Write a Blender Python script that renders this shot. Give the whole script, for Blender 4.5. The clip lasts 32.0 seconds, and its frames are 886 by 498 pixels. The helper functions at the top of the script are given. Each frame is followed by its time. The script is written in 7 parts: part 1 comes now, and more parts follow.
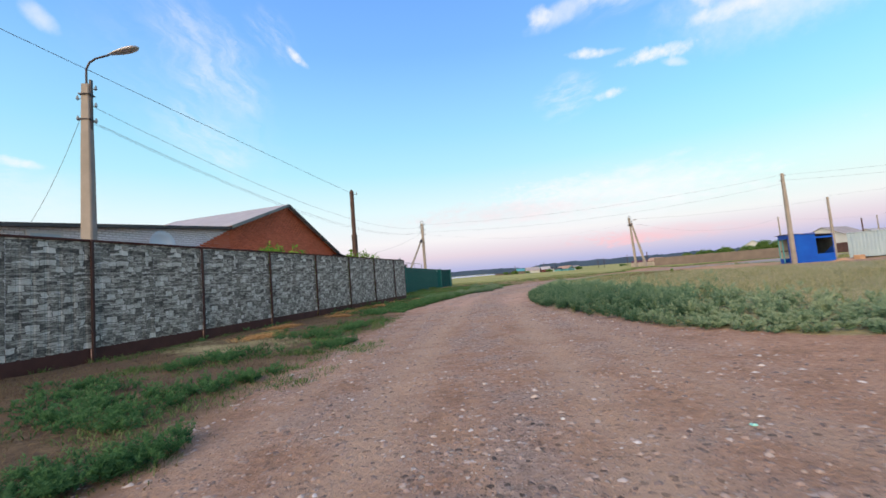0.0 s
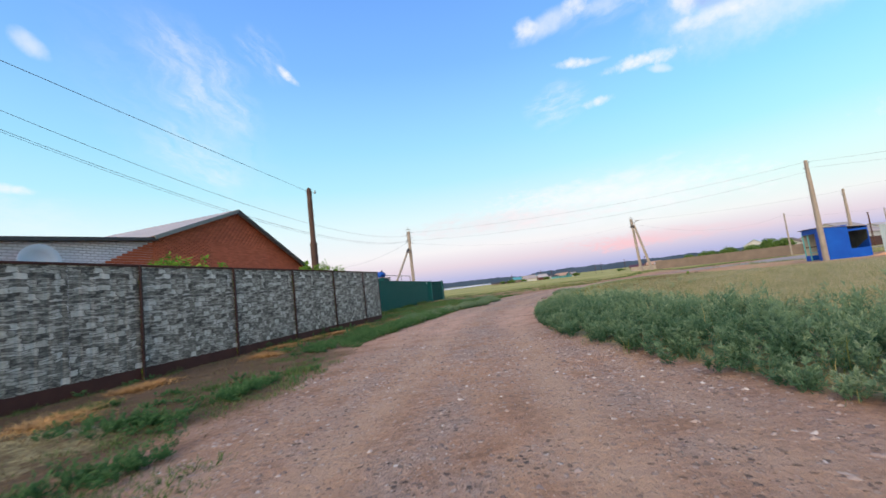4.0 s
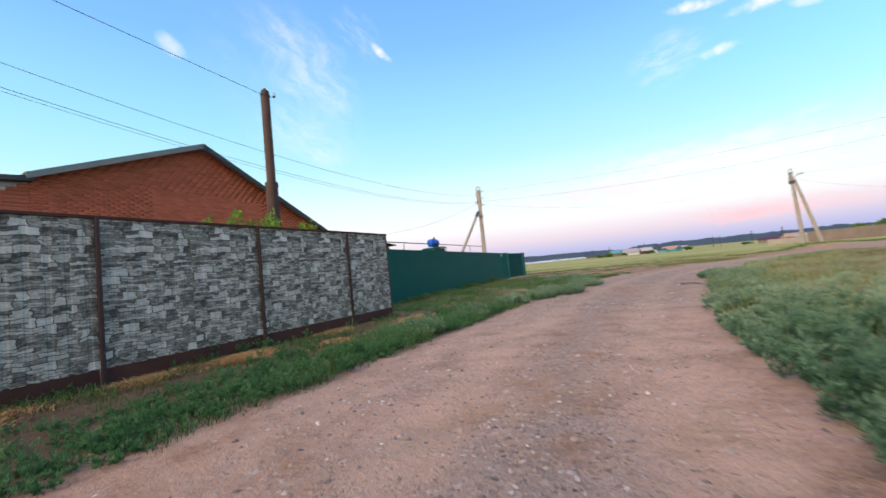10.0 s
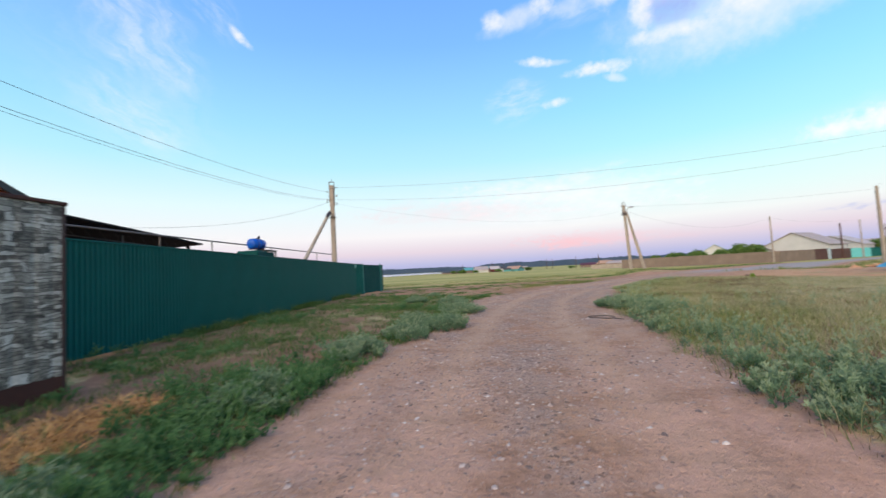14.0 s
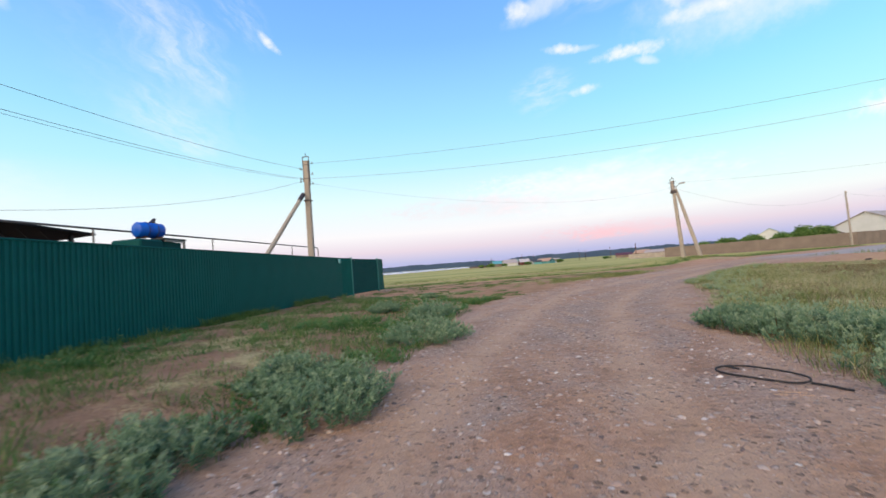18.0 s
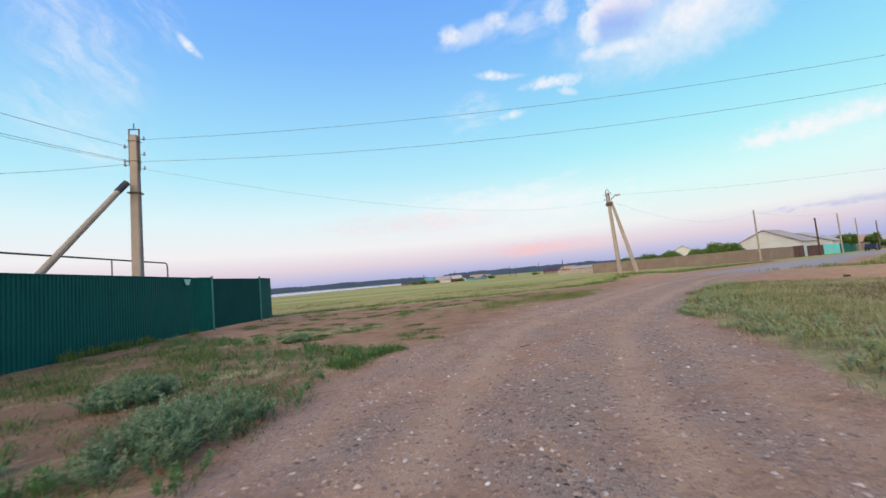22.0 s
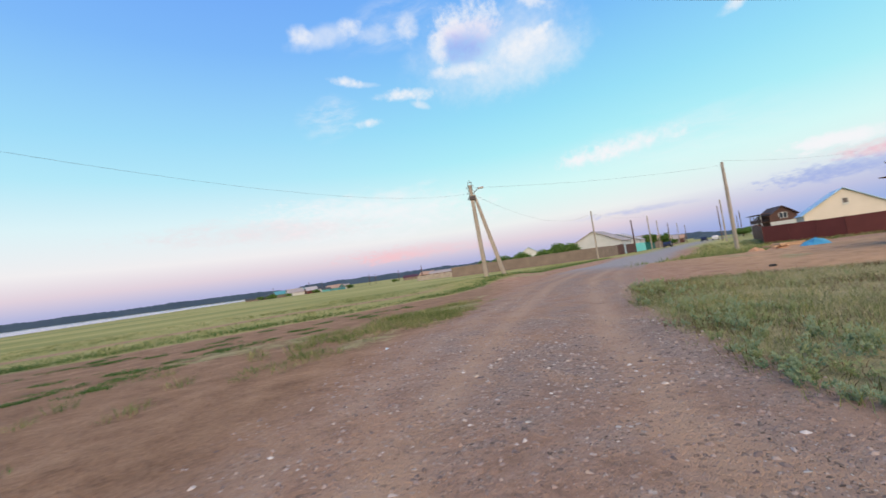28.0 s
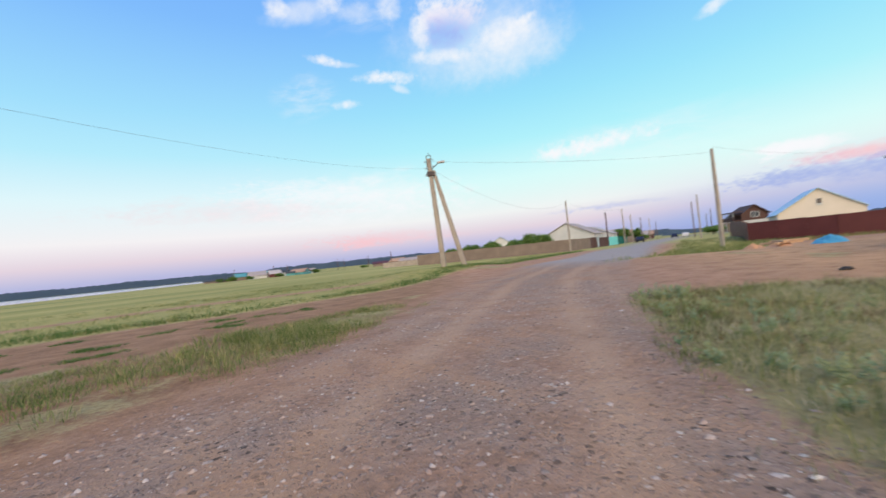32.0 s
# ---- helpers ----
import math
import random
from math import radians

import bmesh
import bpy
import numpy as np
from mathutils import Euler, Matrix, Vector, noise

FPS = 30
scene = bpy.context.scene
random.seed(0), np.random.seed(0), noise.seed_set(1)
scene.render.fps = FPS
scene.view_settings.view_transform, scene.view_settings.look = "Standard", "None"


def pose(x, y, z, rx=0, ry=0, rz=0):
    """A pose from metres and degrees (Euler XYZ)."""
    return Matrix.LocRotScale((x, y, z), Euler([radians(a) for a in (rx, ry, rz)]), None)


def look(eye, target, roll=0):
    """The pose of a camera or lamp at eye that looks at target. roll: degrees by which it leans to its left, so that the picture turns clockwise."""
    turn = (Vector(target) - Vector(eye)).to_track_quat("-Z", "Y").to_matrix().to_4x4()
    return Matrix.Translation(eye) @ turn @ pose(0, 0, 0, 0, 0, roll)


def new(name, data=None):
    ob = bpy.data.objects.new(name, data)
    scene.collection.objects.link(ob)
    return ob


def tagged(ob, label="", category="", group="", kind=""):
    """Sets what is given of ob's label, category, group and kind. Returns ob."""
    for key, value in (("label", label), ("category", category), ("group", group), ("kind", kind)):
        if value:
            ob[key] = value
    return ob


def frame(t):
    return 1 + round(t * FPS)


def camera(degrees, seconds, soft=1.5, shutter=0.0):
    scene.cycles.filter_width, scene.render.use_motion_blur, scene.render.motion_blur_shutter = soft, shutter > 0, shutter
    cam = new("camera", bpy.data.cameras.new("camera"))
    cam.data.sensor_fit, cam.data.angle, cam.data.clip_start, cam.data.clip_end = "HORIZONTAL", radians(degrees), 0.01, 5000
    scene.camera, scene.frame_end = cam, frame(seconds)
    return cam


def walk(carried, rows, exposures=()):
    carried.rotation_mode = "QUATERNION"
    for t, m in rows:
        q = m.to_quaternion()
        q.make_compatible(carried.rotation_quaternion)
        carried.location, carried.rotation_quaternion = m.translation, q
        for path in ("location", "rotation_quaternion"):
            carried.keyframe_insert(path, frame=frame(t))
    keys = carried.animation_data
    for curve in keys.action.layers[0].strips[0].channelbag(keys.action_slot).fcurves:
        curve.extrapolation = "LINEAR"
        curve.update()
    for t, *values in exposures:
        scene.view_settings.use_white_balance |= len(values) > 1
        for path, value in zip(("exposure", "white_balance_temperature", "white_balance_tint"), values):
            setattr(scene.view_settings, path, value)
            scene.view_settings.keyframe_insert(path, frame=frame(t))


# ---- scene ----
cam = camera(95.0, 32.0, shutter=0.4)
PATH = [
    (0, (1.198, 0.77, 1.101), (1.122, 2.763, 1.248), -4.7),
    (0.5, (1.206, 1.356, 1.117), (1.066, 3.348, 1.224), -4.2),
    (1, (1.238, 1.873, 1.126), (1.103, 3.865, 1.232), -4.5),
    (1.5, (1.288, 2.381, 1.117), (1.18, 4.374, 1.234), -5.3),
    (2, (1.331, 2.776, 1.119), (1.262, 4.77, 1.249), -5.4),
    (2.5, (1.381, 3.349, 1.126), (1.33, 5.345, 1.24), -5.4),
    (3, (1.431, 3.941, 1.147), (1.388, 5.936, 1.28), -5.7),
    (3.5, (1.558, 4.576, 1.163), (1.469, 6.566, 1.347), -6.6),
    (4, (1.687, 5.201, 1.169), (1.638, 7.191, 1.369), -6.8),
    (4.5, (1.643, 5.868, 1.245), (1.749, 7.856, 1.437), -5.8),
    (6.5, (2.016, 9.1, 1.139), (1.903, 11.092, 1.275), -4.4),
    (7, (2.097, 9.708, 1.147), (1.977, 11.701, 1.265), -5.8),
    (7.5, (2.166, 10.328, 1.142), (2.12, 12.324, 1.265), -6.0),
    (8, (2.184, 10.982, 1.128), (2.171, 12.977, 1.273), -5.5),
    (8.5, (2.311, 11.736, 1.159), (2.307, 13.731, 1.299), -6.1),
    (9, (2.403, 12.428, 1.175), (2.399, 14.423, 1.311), -5.8),
    (9.5, (2.383, 13.301, 1.18), (2.158, 15.286, 1.278), -5.8),
    (10, (2.304, 14.151, 1.189), (1.807, 16.085, 1.301), -5.6),
    (10.5, (2.142, 14.837, 1.205), (1.447, 16.705, 1.369), -5.3),
    (11, (1.991, 15.482, 1.227), (1.213, 17.313, 1.425), -6.0),
    (11.5, (1.884, 16.127, 1.262), (1.342, 18.044, 1.439), -7.1),
    (12, (1.807, 16.915, 1.256), (1.47, 18.884, 1.363), -6.4),
    (12.5, (1.766, 17.621, 1.262), (1.61, 19.613, 1.357), -3.4),
    (13, (1.841, 18.26, 1.273), (1.723, 20.253, 1.385), -4.3),
    (13.5, (1.898, 18.971, 1.276), (1.953, 20.967, 1.384), -3.7),
    (14, (2.02, 19.623, 1.298), (2.205, 21.611, 1.416), -3.2),
    (14.5, (2.21, 20.269, 1.316), (2.637, 22.22, 1.424), -3.1),
    (16.5, (3.768, 23.632, 1.068), (3.957, 25.616, 1.233), -2.1),
    (17, (3.854, 24.213, 1.097), (3.798, 26.204, 1.274), -3.4),
    (17.5, (3.919, 24.961, 1.103), (3.834, 26.953, 1.249), -5.2),
    (18, (3.94, 25.647, 1.146), (3.979, 27.644, 1.248), -4.6),
    (18.5, (4.052, 26.433, 1.158), (4.203, 28.424, 1.265), -4.2),
    (19, (4.233, 27.217, 1.169), (4.478, 29.198, 1.295), -5.0),
    (19.5, (4.435, 27.941, 1.184), (4.764, 29.909, 1.32), -5.0),
    (20, (4.64, 28.595, 1.199), (5.023, 30.548, 1.39), -4.9),
    (20.5, (4.837, 29.263, 1.232), (5.191, 31.225, 1.397), -5.2),
    (21, (5.068, 29.972, 1.248), (5.508, 31.921, 1.345), -5.5),
    (21.5, (5.284, 30.618, 1.241), (5.724, 32.562, 1.408), -4.8),
    (22, (5.503, 31.304, 1.268), (5.87, 33.264, 1.424), -5.1),
    (22.5, (5.772, 32.01, 1.266), (6.274, 33.942, 1.39), -6.2),
    (23, (6.087, 32.677, 1.264), (6.669, 34.588, 1.356), -6.9),
    (23.5, (6.326, 33.279, 1.259), (6.913, 35.188, 1.369), -6.2),
    (24, (6.585, 33.873, 1.288), (7.24, 35.759, 1.412), -5.1),
    (24.5, (6.862, 34.488, 1.307), (7.569, 36.351, 1.482), -3.4),
    (25, (7.185, 35.067, 1.327), (7.886, 36.933, 1.492), -4.5),
    (25.5, (7.53, 35.679, 1.34), (8.355, 37.496, 1.474), -5.4),
    (27.5, (8.468, 37.956, 1.285), (9.331, 39.755, 1.414), -7.6),
    (28, (8.838, 38.452, 1.283), (9.843, 40.177, 1.398), -8.1),
    (28.5, (9.269, 38.973, 1.281), (10.422, 40.606, 1.336), -7.8),
    (29, (9.801, 39.534, 1.252), (11.066, 41.084, 1.22), -6.7),
    (29.3, (10.11, 39.901, 1.244), (11.427, 41.404, 1.194), -4.7),
    (29.5, (10.308, 40.018, 1.197), (11.661, 41.491, 1.21), -5.8),
    (30, (10.744, 40.358, 1.187), (12.211, 41.716, 1.246), -4.3),
    (30.5, (11.242, 40.691, 1.185), (12.767, 41.984, 1.262), -4.1),
    (31, (11.856, 41.112, 1.174), (13.318, 42.474, 1.248), -5.0),
    (31.5, (12.385, 41.542, 1.173), (13.712, 43.035, 1.263), -5.2),
    (32, (12.891, 42.077, 1.143), (13.997, 43.742, 1.183), -6.1),
]
walk(cam, [(t, look(eye, target, roll)) for t, eye, target, roll in PATH], [(0, 0.03), (4, 0.03), (8, 0.08), (10.5, 0.18), (12, 0.18), (14, 0.05), (16.8, 0.02), (18.3, 0.1), (20, 0.0), (22, -0.05), (25, -0.08), (28, -0.08), (30, 0.02), (32, -0.03)])

# ---- world and light ----
def lin(*rgb):
    """Linear colour from 0-255 display values."""
    return tuple(((c / 255) / 12.92 if c <= 10 else ((c / 255 + 0.055) / 1.055) ** 2.4) for c in rgb)


class Nodes:
    """A short way to write node trees."""

    def __init__(self, tree):
        self.tree = tree

    def add(self, kind, **given):
        node = self.tree.nodes.new(kind)
        for key, value in given.items():
            if key in node.inputs:
                self.put(node.inputs[key], value)
        return node

    def put(self, socket, value):
        if isinstance(value, bpy.types.NodeSocket):
            self.tree.links.new(value, socket)
        elif value is not None:
            if hasattr(socket, "default_value"):
                if socket.type == "RGBA" and hasattr(value, "__len__") and len(value) == 3:
                    value = (*value, 1)
                socket.default_value = value

    def math(self, op, a, b=None, c=None, clamp=False):
        node = self.tree.nodes.new("ShaderNodeMath")
        node.operation, node.use_clamp = op, clamp
        for n, v in enumerate((a, b, c)):
            if v is not None:
                self.put(node.inputs[n], v)
        return node.outputs[0]

    def vec(self, op, a, b=None, scale=None):
        node = self.tree.nodes.new("ShaderNodeVectorMath")
        node.operation = op
        self.put(node.inputs[0], a)
        if b is not None:
            self.put(node.inputs[1], b)
        if scale is not None:
            self.put(node.inputs[3], scale)
        return node.outputs["Value"] if op in ("DOT_PRODUCT", "LENGTH") else node.outputs[0]

    def ramp(self, fac, stops, mode="LINEAR"):
        node = self.tree.nodes.new("ShaderNodeValToRGB")
        node.color_ramp.interpolation = mode
        el = node.color_ramp.elements
        while len(el) < len(stops):
            el.new(0.5)
        for e, (at, col) in zip(el, stops):
            e.position, e.color = at, (*col, 1) if len(col) == 3 else col
        self.put(node.inputs[0], fac)
        return node.outputs[0]

    def mix(self, fac, a, b, blend="MIX"):
        node = self.tree.nodes.new("ShaderNodeMix")
        node.data_type, node.blend_type = "RGBA", blend
        self.put(node.inputs[0], fac)
        self.put(node.inputs[6], a)
        self.put(node.inputs[7], b)
        return node.outputs[2]

    def noise(self, vector, scale, detail=4, rough=0.55, kind="Fac"):
        node = self.add("ShaderNodeTexNoise", Vector=vector, Scale=scale, Detail=detail, Roughness=rough)
        return node.outputs[kind]

    def span(self, v, a, b, lo=0.0, hi=1.0, smooth=True):
        node = self.tree.nodes.new("ShaderNodeMapRange")
        node.interpolation_type = "SMOOTHSTEP" if smooth else "LINEAR"
        for n, x in enumerate((v, a, b, lo, hi)):
            self.put(node.inputs[n], x)
        return node.outputs[0]


SUN_HEADING = 205.0  # the sun has just set behind the start of the walk

# Clouds: heading, elevation, half width, half height (degrees), tilt, density, kind (0 white, 1 pink, 2 lavender)
CLOUDS = [
    (75.4, 7.6, 4.0, 0.8, -1, 0.9, 0),
    (74.2, 4.6, 4.9, 0.9, -1, 0.6, 2),
    (56.4, 4.4, 6.6, 0.4, 0, 0.5, 2),
    (22.7, 3.2, 4.7, 0.8, -1, 0.65, 1),
    (22.0, 9.5, 16.0, 3.6, -2, 0.95, 0),
    (7.6, 8.5, 14.7, 1.6, -1, 0.3, 1),
    (25.7, 3.6, 10.8, 1.0, -1, 0.5, 1),
    (93.7, 12.5, 4.8, 1.7, 3, 0.8, 2),
    (90.7, 4.8, 6.9, 0.6, 1, 0.7, 2),
    (80.2, 5.7, 4.5, 0.6, -1, 0.6, 1),
    (87.0, 4.4, 15.0, 1.5, -2, 0.8, 2),
    (80.0, 6.4, 6.0, 0.5, 0, 0.5, 1),
    (-47.5, 12.0, 6.0, 2.5, -20, 0.25, 0),
]


# Feathery high cloud: heading, elevation, half length, half width (degrees), tilt, density
CIRRUS = [
    (-31.3, 27.8, 8.5, 5.0, -50, 0.62), (-31.8, 19.2, 6.5, 3.2, -30, 0.55), (-33.0, 24.0, 15.0, 8.0, -52, 0.18), (-23.5, 31.5, 4.0, 2.4, -48, 0.3),
    (17.0, 22.3, 4.6, 3.0, 10, 0.5), (62.0, 12.5, 13.0, 4.0, -4, 0.4), (27.0, 33.0, 8.0, 3.6, 16, 0.3), (50.0, 33.0, 9.0, 4.0, 20, 0.3),
]

# Heaped cloud: heading, elevation, half width, half height (degrees), tilt, density, tint, softness of the rim
PUFFS = [
    (41.5, 27.4, 9.5, 4.6, 0, 0.5, 0, 1.6), (45.5, 25.6, 6.5, 2.6, 6, 0.4, 0, 1.6), (38.2, 31.8, 4.6, 2.9, 0, 1.0, 0, 0.6), (38.4, 30.5, 3.8, 1.6, 0, 0.6, 4, 1.2), (37.2, 28.8, 3.2, 1.9, 0, 0.9, 3, 1.0),
    (33.6, 29.2, 1.3, 2.4, 12, 0.85, 0, 0.8), (36.6, 26.4, 5.0, 0.9, -4, 0.8, 0, 1.1), (45.2, 27.6, 4.0, 1.7, 12, 0.9, 0, 1.2), (48.6, 28.9, 1.4, 0.6, 20, 0.9, 0, 0.8),
    (47.7, 32.2, 2.9, 1.0, -32, 0.9, 0, 0.8), (29.5, 32.1, 1.5, 1.7, 0, 0.75, 0, 1.0), (24.7, 31.9, 2.4, 1.1, 0, 0.5, 0, 1.2), (21.3, 32.8, 1.7, 1.1, 0, 0.7, 0, 0.9),
    (17.7, 31.9, 4.0, 1.2, 14, 0.6, 0, 1.4), (14.2, 32.0, 1.5, 1.2, 0, 0.8, 0, 0.9), (28.2, 24.6, 4.5, 0.95, -2, 1.0, 0, 0.7), (29.8, 23.1, 1.5, 0.5, -20, 0.6, 0, 1.0),
    (19.4, 26.7, 2.4, 0.7, -8, 0.95, 0, 0.7), (22.4, 26.2, 2.0, 0.35, -4, 0.4, 0, 1.0), (22.2, 21.5, 2.2, 0.65, 6, 0.95, 0, 0.7), (54.6, 12.6, 9.0, 1.7, 3, 1.0, 0, 0.5), (53.4, 12.5, 5.6, 0.95, 4, 1.0, 0, 0.9), (75.5, 7.8, 4.6, 0.9, 0, 1.0, 0, 0.5), (74.6, 7.7, 3.0, 0.55, 0, 1.0, 0, 0.9), (79.5, 5.9, 5.0, 0.55, 2, 0.8, 1, 0.8), (90.5, 12.1, 4.6, 1.0, 4, 0.85, 2, 0.7), (91.0, 4.6, 13.0, 1.2, 1, 0.75, 2, 0.6),
    (70.3, 24.1, 2.3, 0.75, 18, 0.9, 0, 0.8), (86.0, 16.7, 1.5, 0.6, 20, 0.7, 0, 0.9), (-20.8, 29.6, 1.8, 0.6, -42, 0.95, 0, 0.8), (-47.0, 28.3, 1.5, 0.8, -40, 0.6, 0, 1.5), (-48.8, 14.7, 2.2, 0.55, -6, 0.9, 0, 0.8),
]


def unit(heading, elevation):
    h, e = radians(heading), radians(elevation)
    return Vector((math.sin(h) * math.cos(e), math.cos(h) * math.cos(e), math.sin(e)))


def make_world():
    world = bpy.data.worlds.new("dusk_sky")
    scene.world = world
    world.use_nodes = True
    world.node_tree.nodes.clear()
    n = Nodes(world.node_tree)
    way = n.add("ShaderNodeTexCoord").outputs["Generated"]
    split = n.add("ShaderNodeSeparateXYZ", Vector=way)
    z = split.outputs[2]
    # height above the horizon, 0 at -2 degrees, 1 straight up
    up = n.span(z, -0.035, 1.0, smooth=False)
    sky = n.ramp(up, [
        (0.0, lin(150, 160, 212)), (0.034, lin(165, 170, 219)), (0.056, lin(188, 190, 226)), (0.085, lin(230, 214, 226)),
        (0.125, lin(247, 244, 246)), (0.2, lin(226, 249, 254)), (0.284, lin(184, 238, 255)), (0.364, lin(162, 224, 255)),
        (0.517, lin(130, 190, 255)), (0.655, lin(112, 168, 252)), (1.0, lin(80, 135, 235)),
    ])
    # bluer and darker low in the east
    east = n.vec("DOT_PRODUCT", way, tuple(unit(95, 0)))
    low = n.span(z, 0.15, 0.02)
    blue = n.math("MULTIPLY", n.span(east, 0.72, 1.0), low)
    sky = n.mix(n.math("MULTIPLY", blue, 0.55), sky, lin(130, 176, 238))
    # the glow of the sun that has gone down behind
    glow = n.vec("DOT_PRODUCT", way, tuple(unit(SUN_HEADING, 4)))
    sky = n.mix(n.math("MULTIPLY", n.span(glow, 0.0, 1.0), n.span(z, 0.75, 0.0)), sky, (3.4, 2.2, 1.35))
    # clearer and more cyan towards the north-east
    clear = n.math("MULTIPLY", n.span(n.vec("DOT_PRODUCT", way, tuple(unit(70, 12))), 0.45, 0.98), n.span(z, 0.03, 0.16))
    sky = n.mix(clear, sky, (0.92, 1.05, 0.99), "MULTIPLY")
    flat = n.vec("MULTIPLY", way, (1, 1, 2.4))
    big = n.math("SUBTRACT", n.noise(flat, 8.0, 5, 0.6), 0.5)
    mid = n.math("SUBTRACT", n.noise(flat, 22.0, 6, 0.62), 0.5)
    fine = n.math("SUBTRACT", n.noise(flat, 60.0, 6, 0.65), 0.5)
    tint = {0: lin(252, 252, 255), 1: lin(253, 202, 208), 2: lin(150, 170, 232), 3: lin(150, 176, 246), 4: lin(232, 222, 246)}
    for heading, elevation, wide, high, tilt, dense, kind in CLOUDS:
        mid_way = unit(heading, elevation)
        right = Vector((math.cos(radians(heading)), -math.sin(radians(heading)), 0))
        top = right.cross(mid_way)
        c, s = math.cos(radians(tilt)), math.sin(radians(tilt))
        a, b = (right * c + top * s) / radians(wide), (top * c - right * s) / radians(high)
        off = n.vec("SUBTRACT", way, tuple(mid_way))
        u, v = n.vec("DOT_PRODUCT", off, tuple(a)), n.vec("DOT_PRODUCT", off, tuple(b))
        # bend the streak with the noise before taking how far out it is
        v = n.math("ADD", v, n.math("MULTIPLY", mid if high < 1.5 else big, 3.2 if high < 1.5 else 1.7))
        u = n.math("ADD", u, n.math("MULTIPLY", fine, 1.6))
        far = n.math("MULTIPLY_ADD", u, u, n.math("MULTIPLY", v, v))
        rag = n.math("ADD", n.math("MULTIPLY", mid, 2.2 if high > 1.5 else 1.6), n.math("MULTIPLY", fine, 0.5 if wide > 12 else 1.5 if high > 1.5 else 1.9))
        body = n.span(n.math("SUBTRACT", rag, far), -1.4, 0.9 if dense < 0.55 or high > 3.2 or wide > 12 else 0.4)
        ahead = n.math("GREATER_THAN", n.vec("DOT_PRODUCT", way, tuple(mid_way)), 0.5)
        sky = n.mix(n.math("MULTIPLY", n.math("MULTIPLY", body, dense), ahead), sky, tint[kind])
    for k, (heading, elevation, long, wide, tilt, dense) in enumerate(CIRRUS):
        mid_way = unit(heading, elevation)
        right = Vector((math.cos(radians(heading)), -math.sin(radians(heading)), 0))
        top = right.cross(mid_way)
        c, s = math.cos(radians(tilt)), math.sin(radians(tilt))
        a, b = (right * c + top * s) / radians(long), (top * c - right * s) / radians(wide)
        off = n.vec("SUBTRACT", way, tuple(mid_way))
        u, v = n.vec("DOT_PRODUCT", off, tuple(a)), n.vec("DOT_PRODUCT", off, tuple(b))
        v = n.math("MULTIPLY_ADD", big, 0.9, v)
        comb = n.add("ShaderNodeCombineXYZ", X=n.math("MULTIPLY", u, 1.3), Y=n.math("MULTIPLY", v, 2.1), Z=3.7 * k)
        feather = n.noise(comb.outputs[0], 1.5, 6, 0.6)
        far = n.math("MULTIPLY_ADD", u, u, n.math("MULTIPLY", v, v))
        body = n.math("MULTIPLY", n.span(far, 1.15, 0.0), n.span(feather, 0.3, 0.9))
        ahead = n.math("GREATER_THAN", n.vec("DOT_PRODUCT", way, tuple(mid_way)), 0.5)
        sky = n.mix(n.math("MULTIPLY", n.math("MULTIPLY", body, dense), ahead), sky, tint[0])
    round_ = n.math("SUBTRACT", n.noise(way, 19.0, 4, 0.55), 0.5)
    curl = n.math("SUBTRACT", n.noise(way, 62.0, 6, 0.6), 0.5)
    rag = n.math("ADD", n.math("MULTIPLY", round_, 1.7), n.math("MULTIPLY", curl, 1.5))
    for heading, elevation, wide, high, tilt, dense, kind, soft in PUFFS:
        mid_way = unit(heading, elevation)
        right = Vector((math.cos(radians(heading)), -math.sin(radians(heading)), 0))
        top = right.cross(mid_way)
        c, s = math.cos(radians(tilt)), math.sin(radians(tilt))
        off = n.vec("SUBTRACT", way, tuple(mid_way))
        u = n.vec("DOT_PRODUCT", off, tuple((right * c + top * s) / radians(wide)))
        v = n.vec("DOT_PRODUCT", off, tuple((top * c - right * s) / radians(high)))
        far = n.math("MULTIPLY_ADD", u, u, n.math("MULTIPLY", v, v))
        body = n.span(n.math("SUBTRACT", n.math("MULTIPLY", rag, 1.5 / (0.7 + 0.8 * soft)), far), -0.5 - 0.9 * soft, 0.75)
        ahead = n.math("GREATER_THAN", n.vec("DOT_PRODUCT", way, tuple(mid_way)), 0.5)
        sky = n.mix(n.math("MULTIPLY", n.math("MULTIPLY", body, dense), ahead), sky, tint[kind])
    back = n.add("ShaderNodeBackground", Color=sky, Strength=1.0)
    out = n.add("ShaderNodeOutputWorld")
    world.node_tree.links.new(back.outputs[0], out.inputs[0])


make_world()
sun = new("sun", bpy.data.lights.new("sun", "SUN"))
sun.data.energy, sun.data.angle, sun.data.color = 3.6, radians(60), (1.0, 0.85, 0.62)
sun.matrix_world = look(unit(SUN_HEADING, 35) * 50, (0, 0, 0))


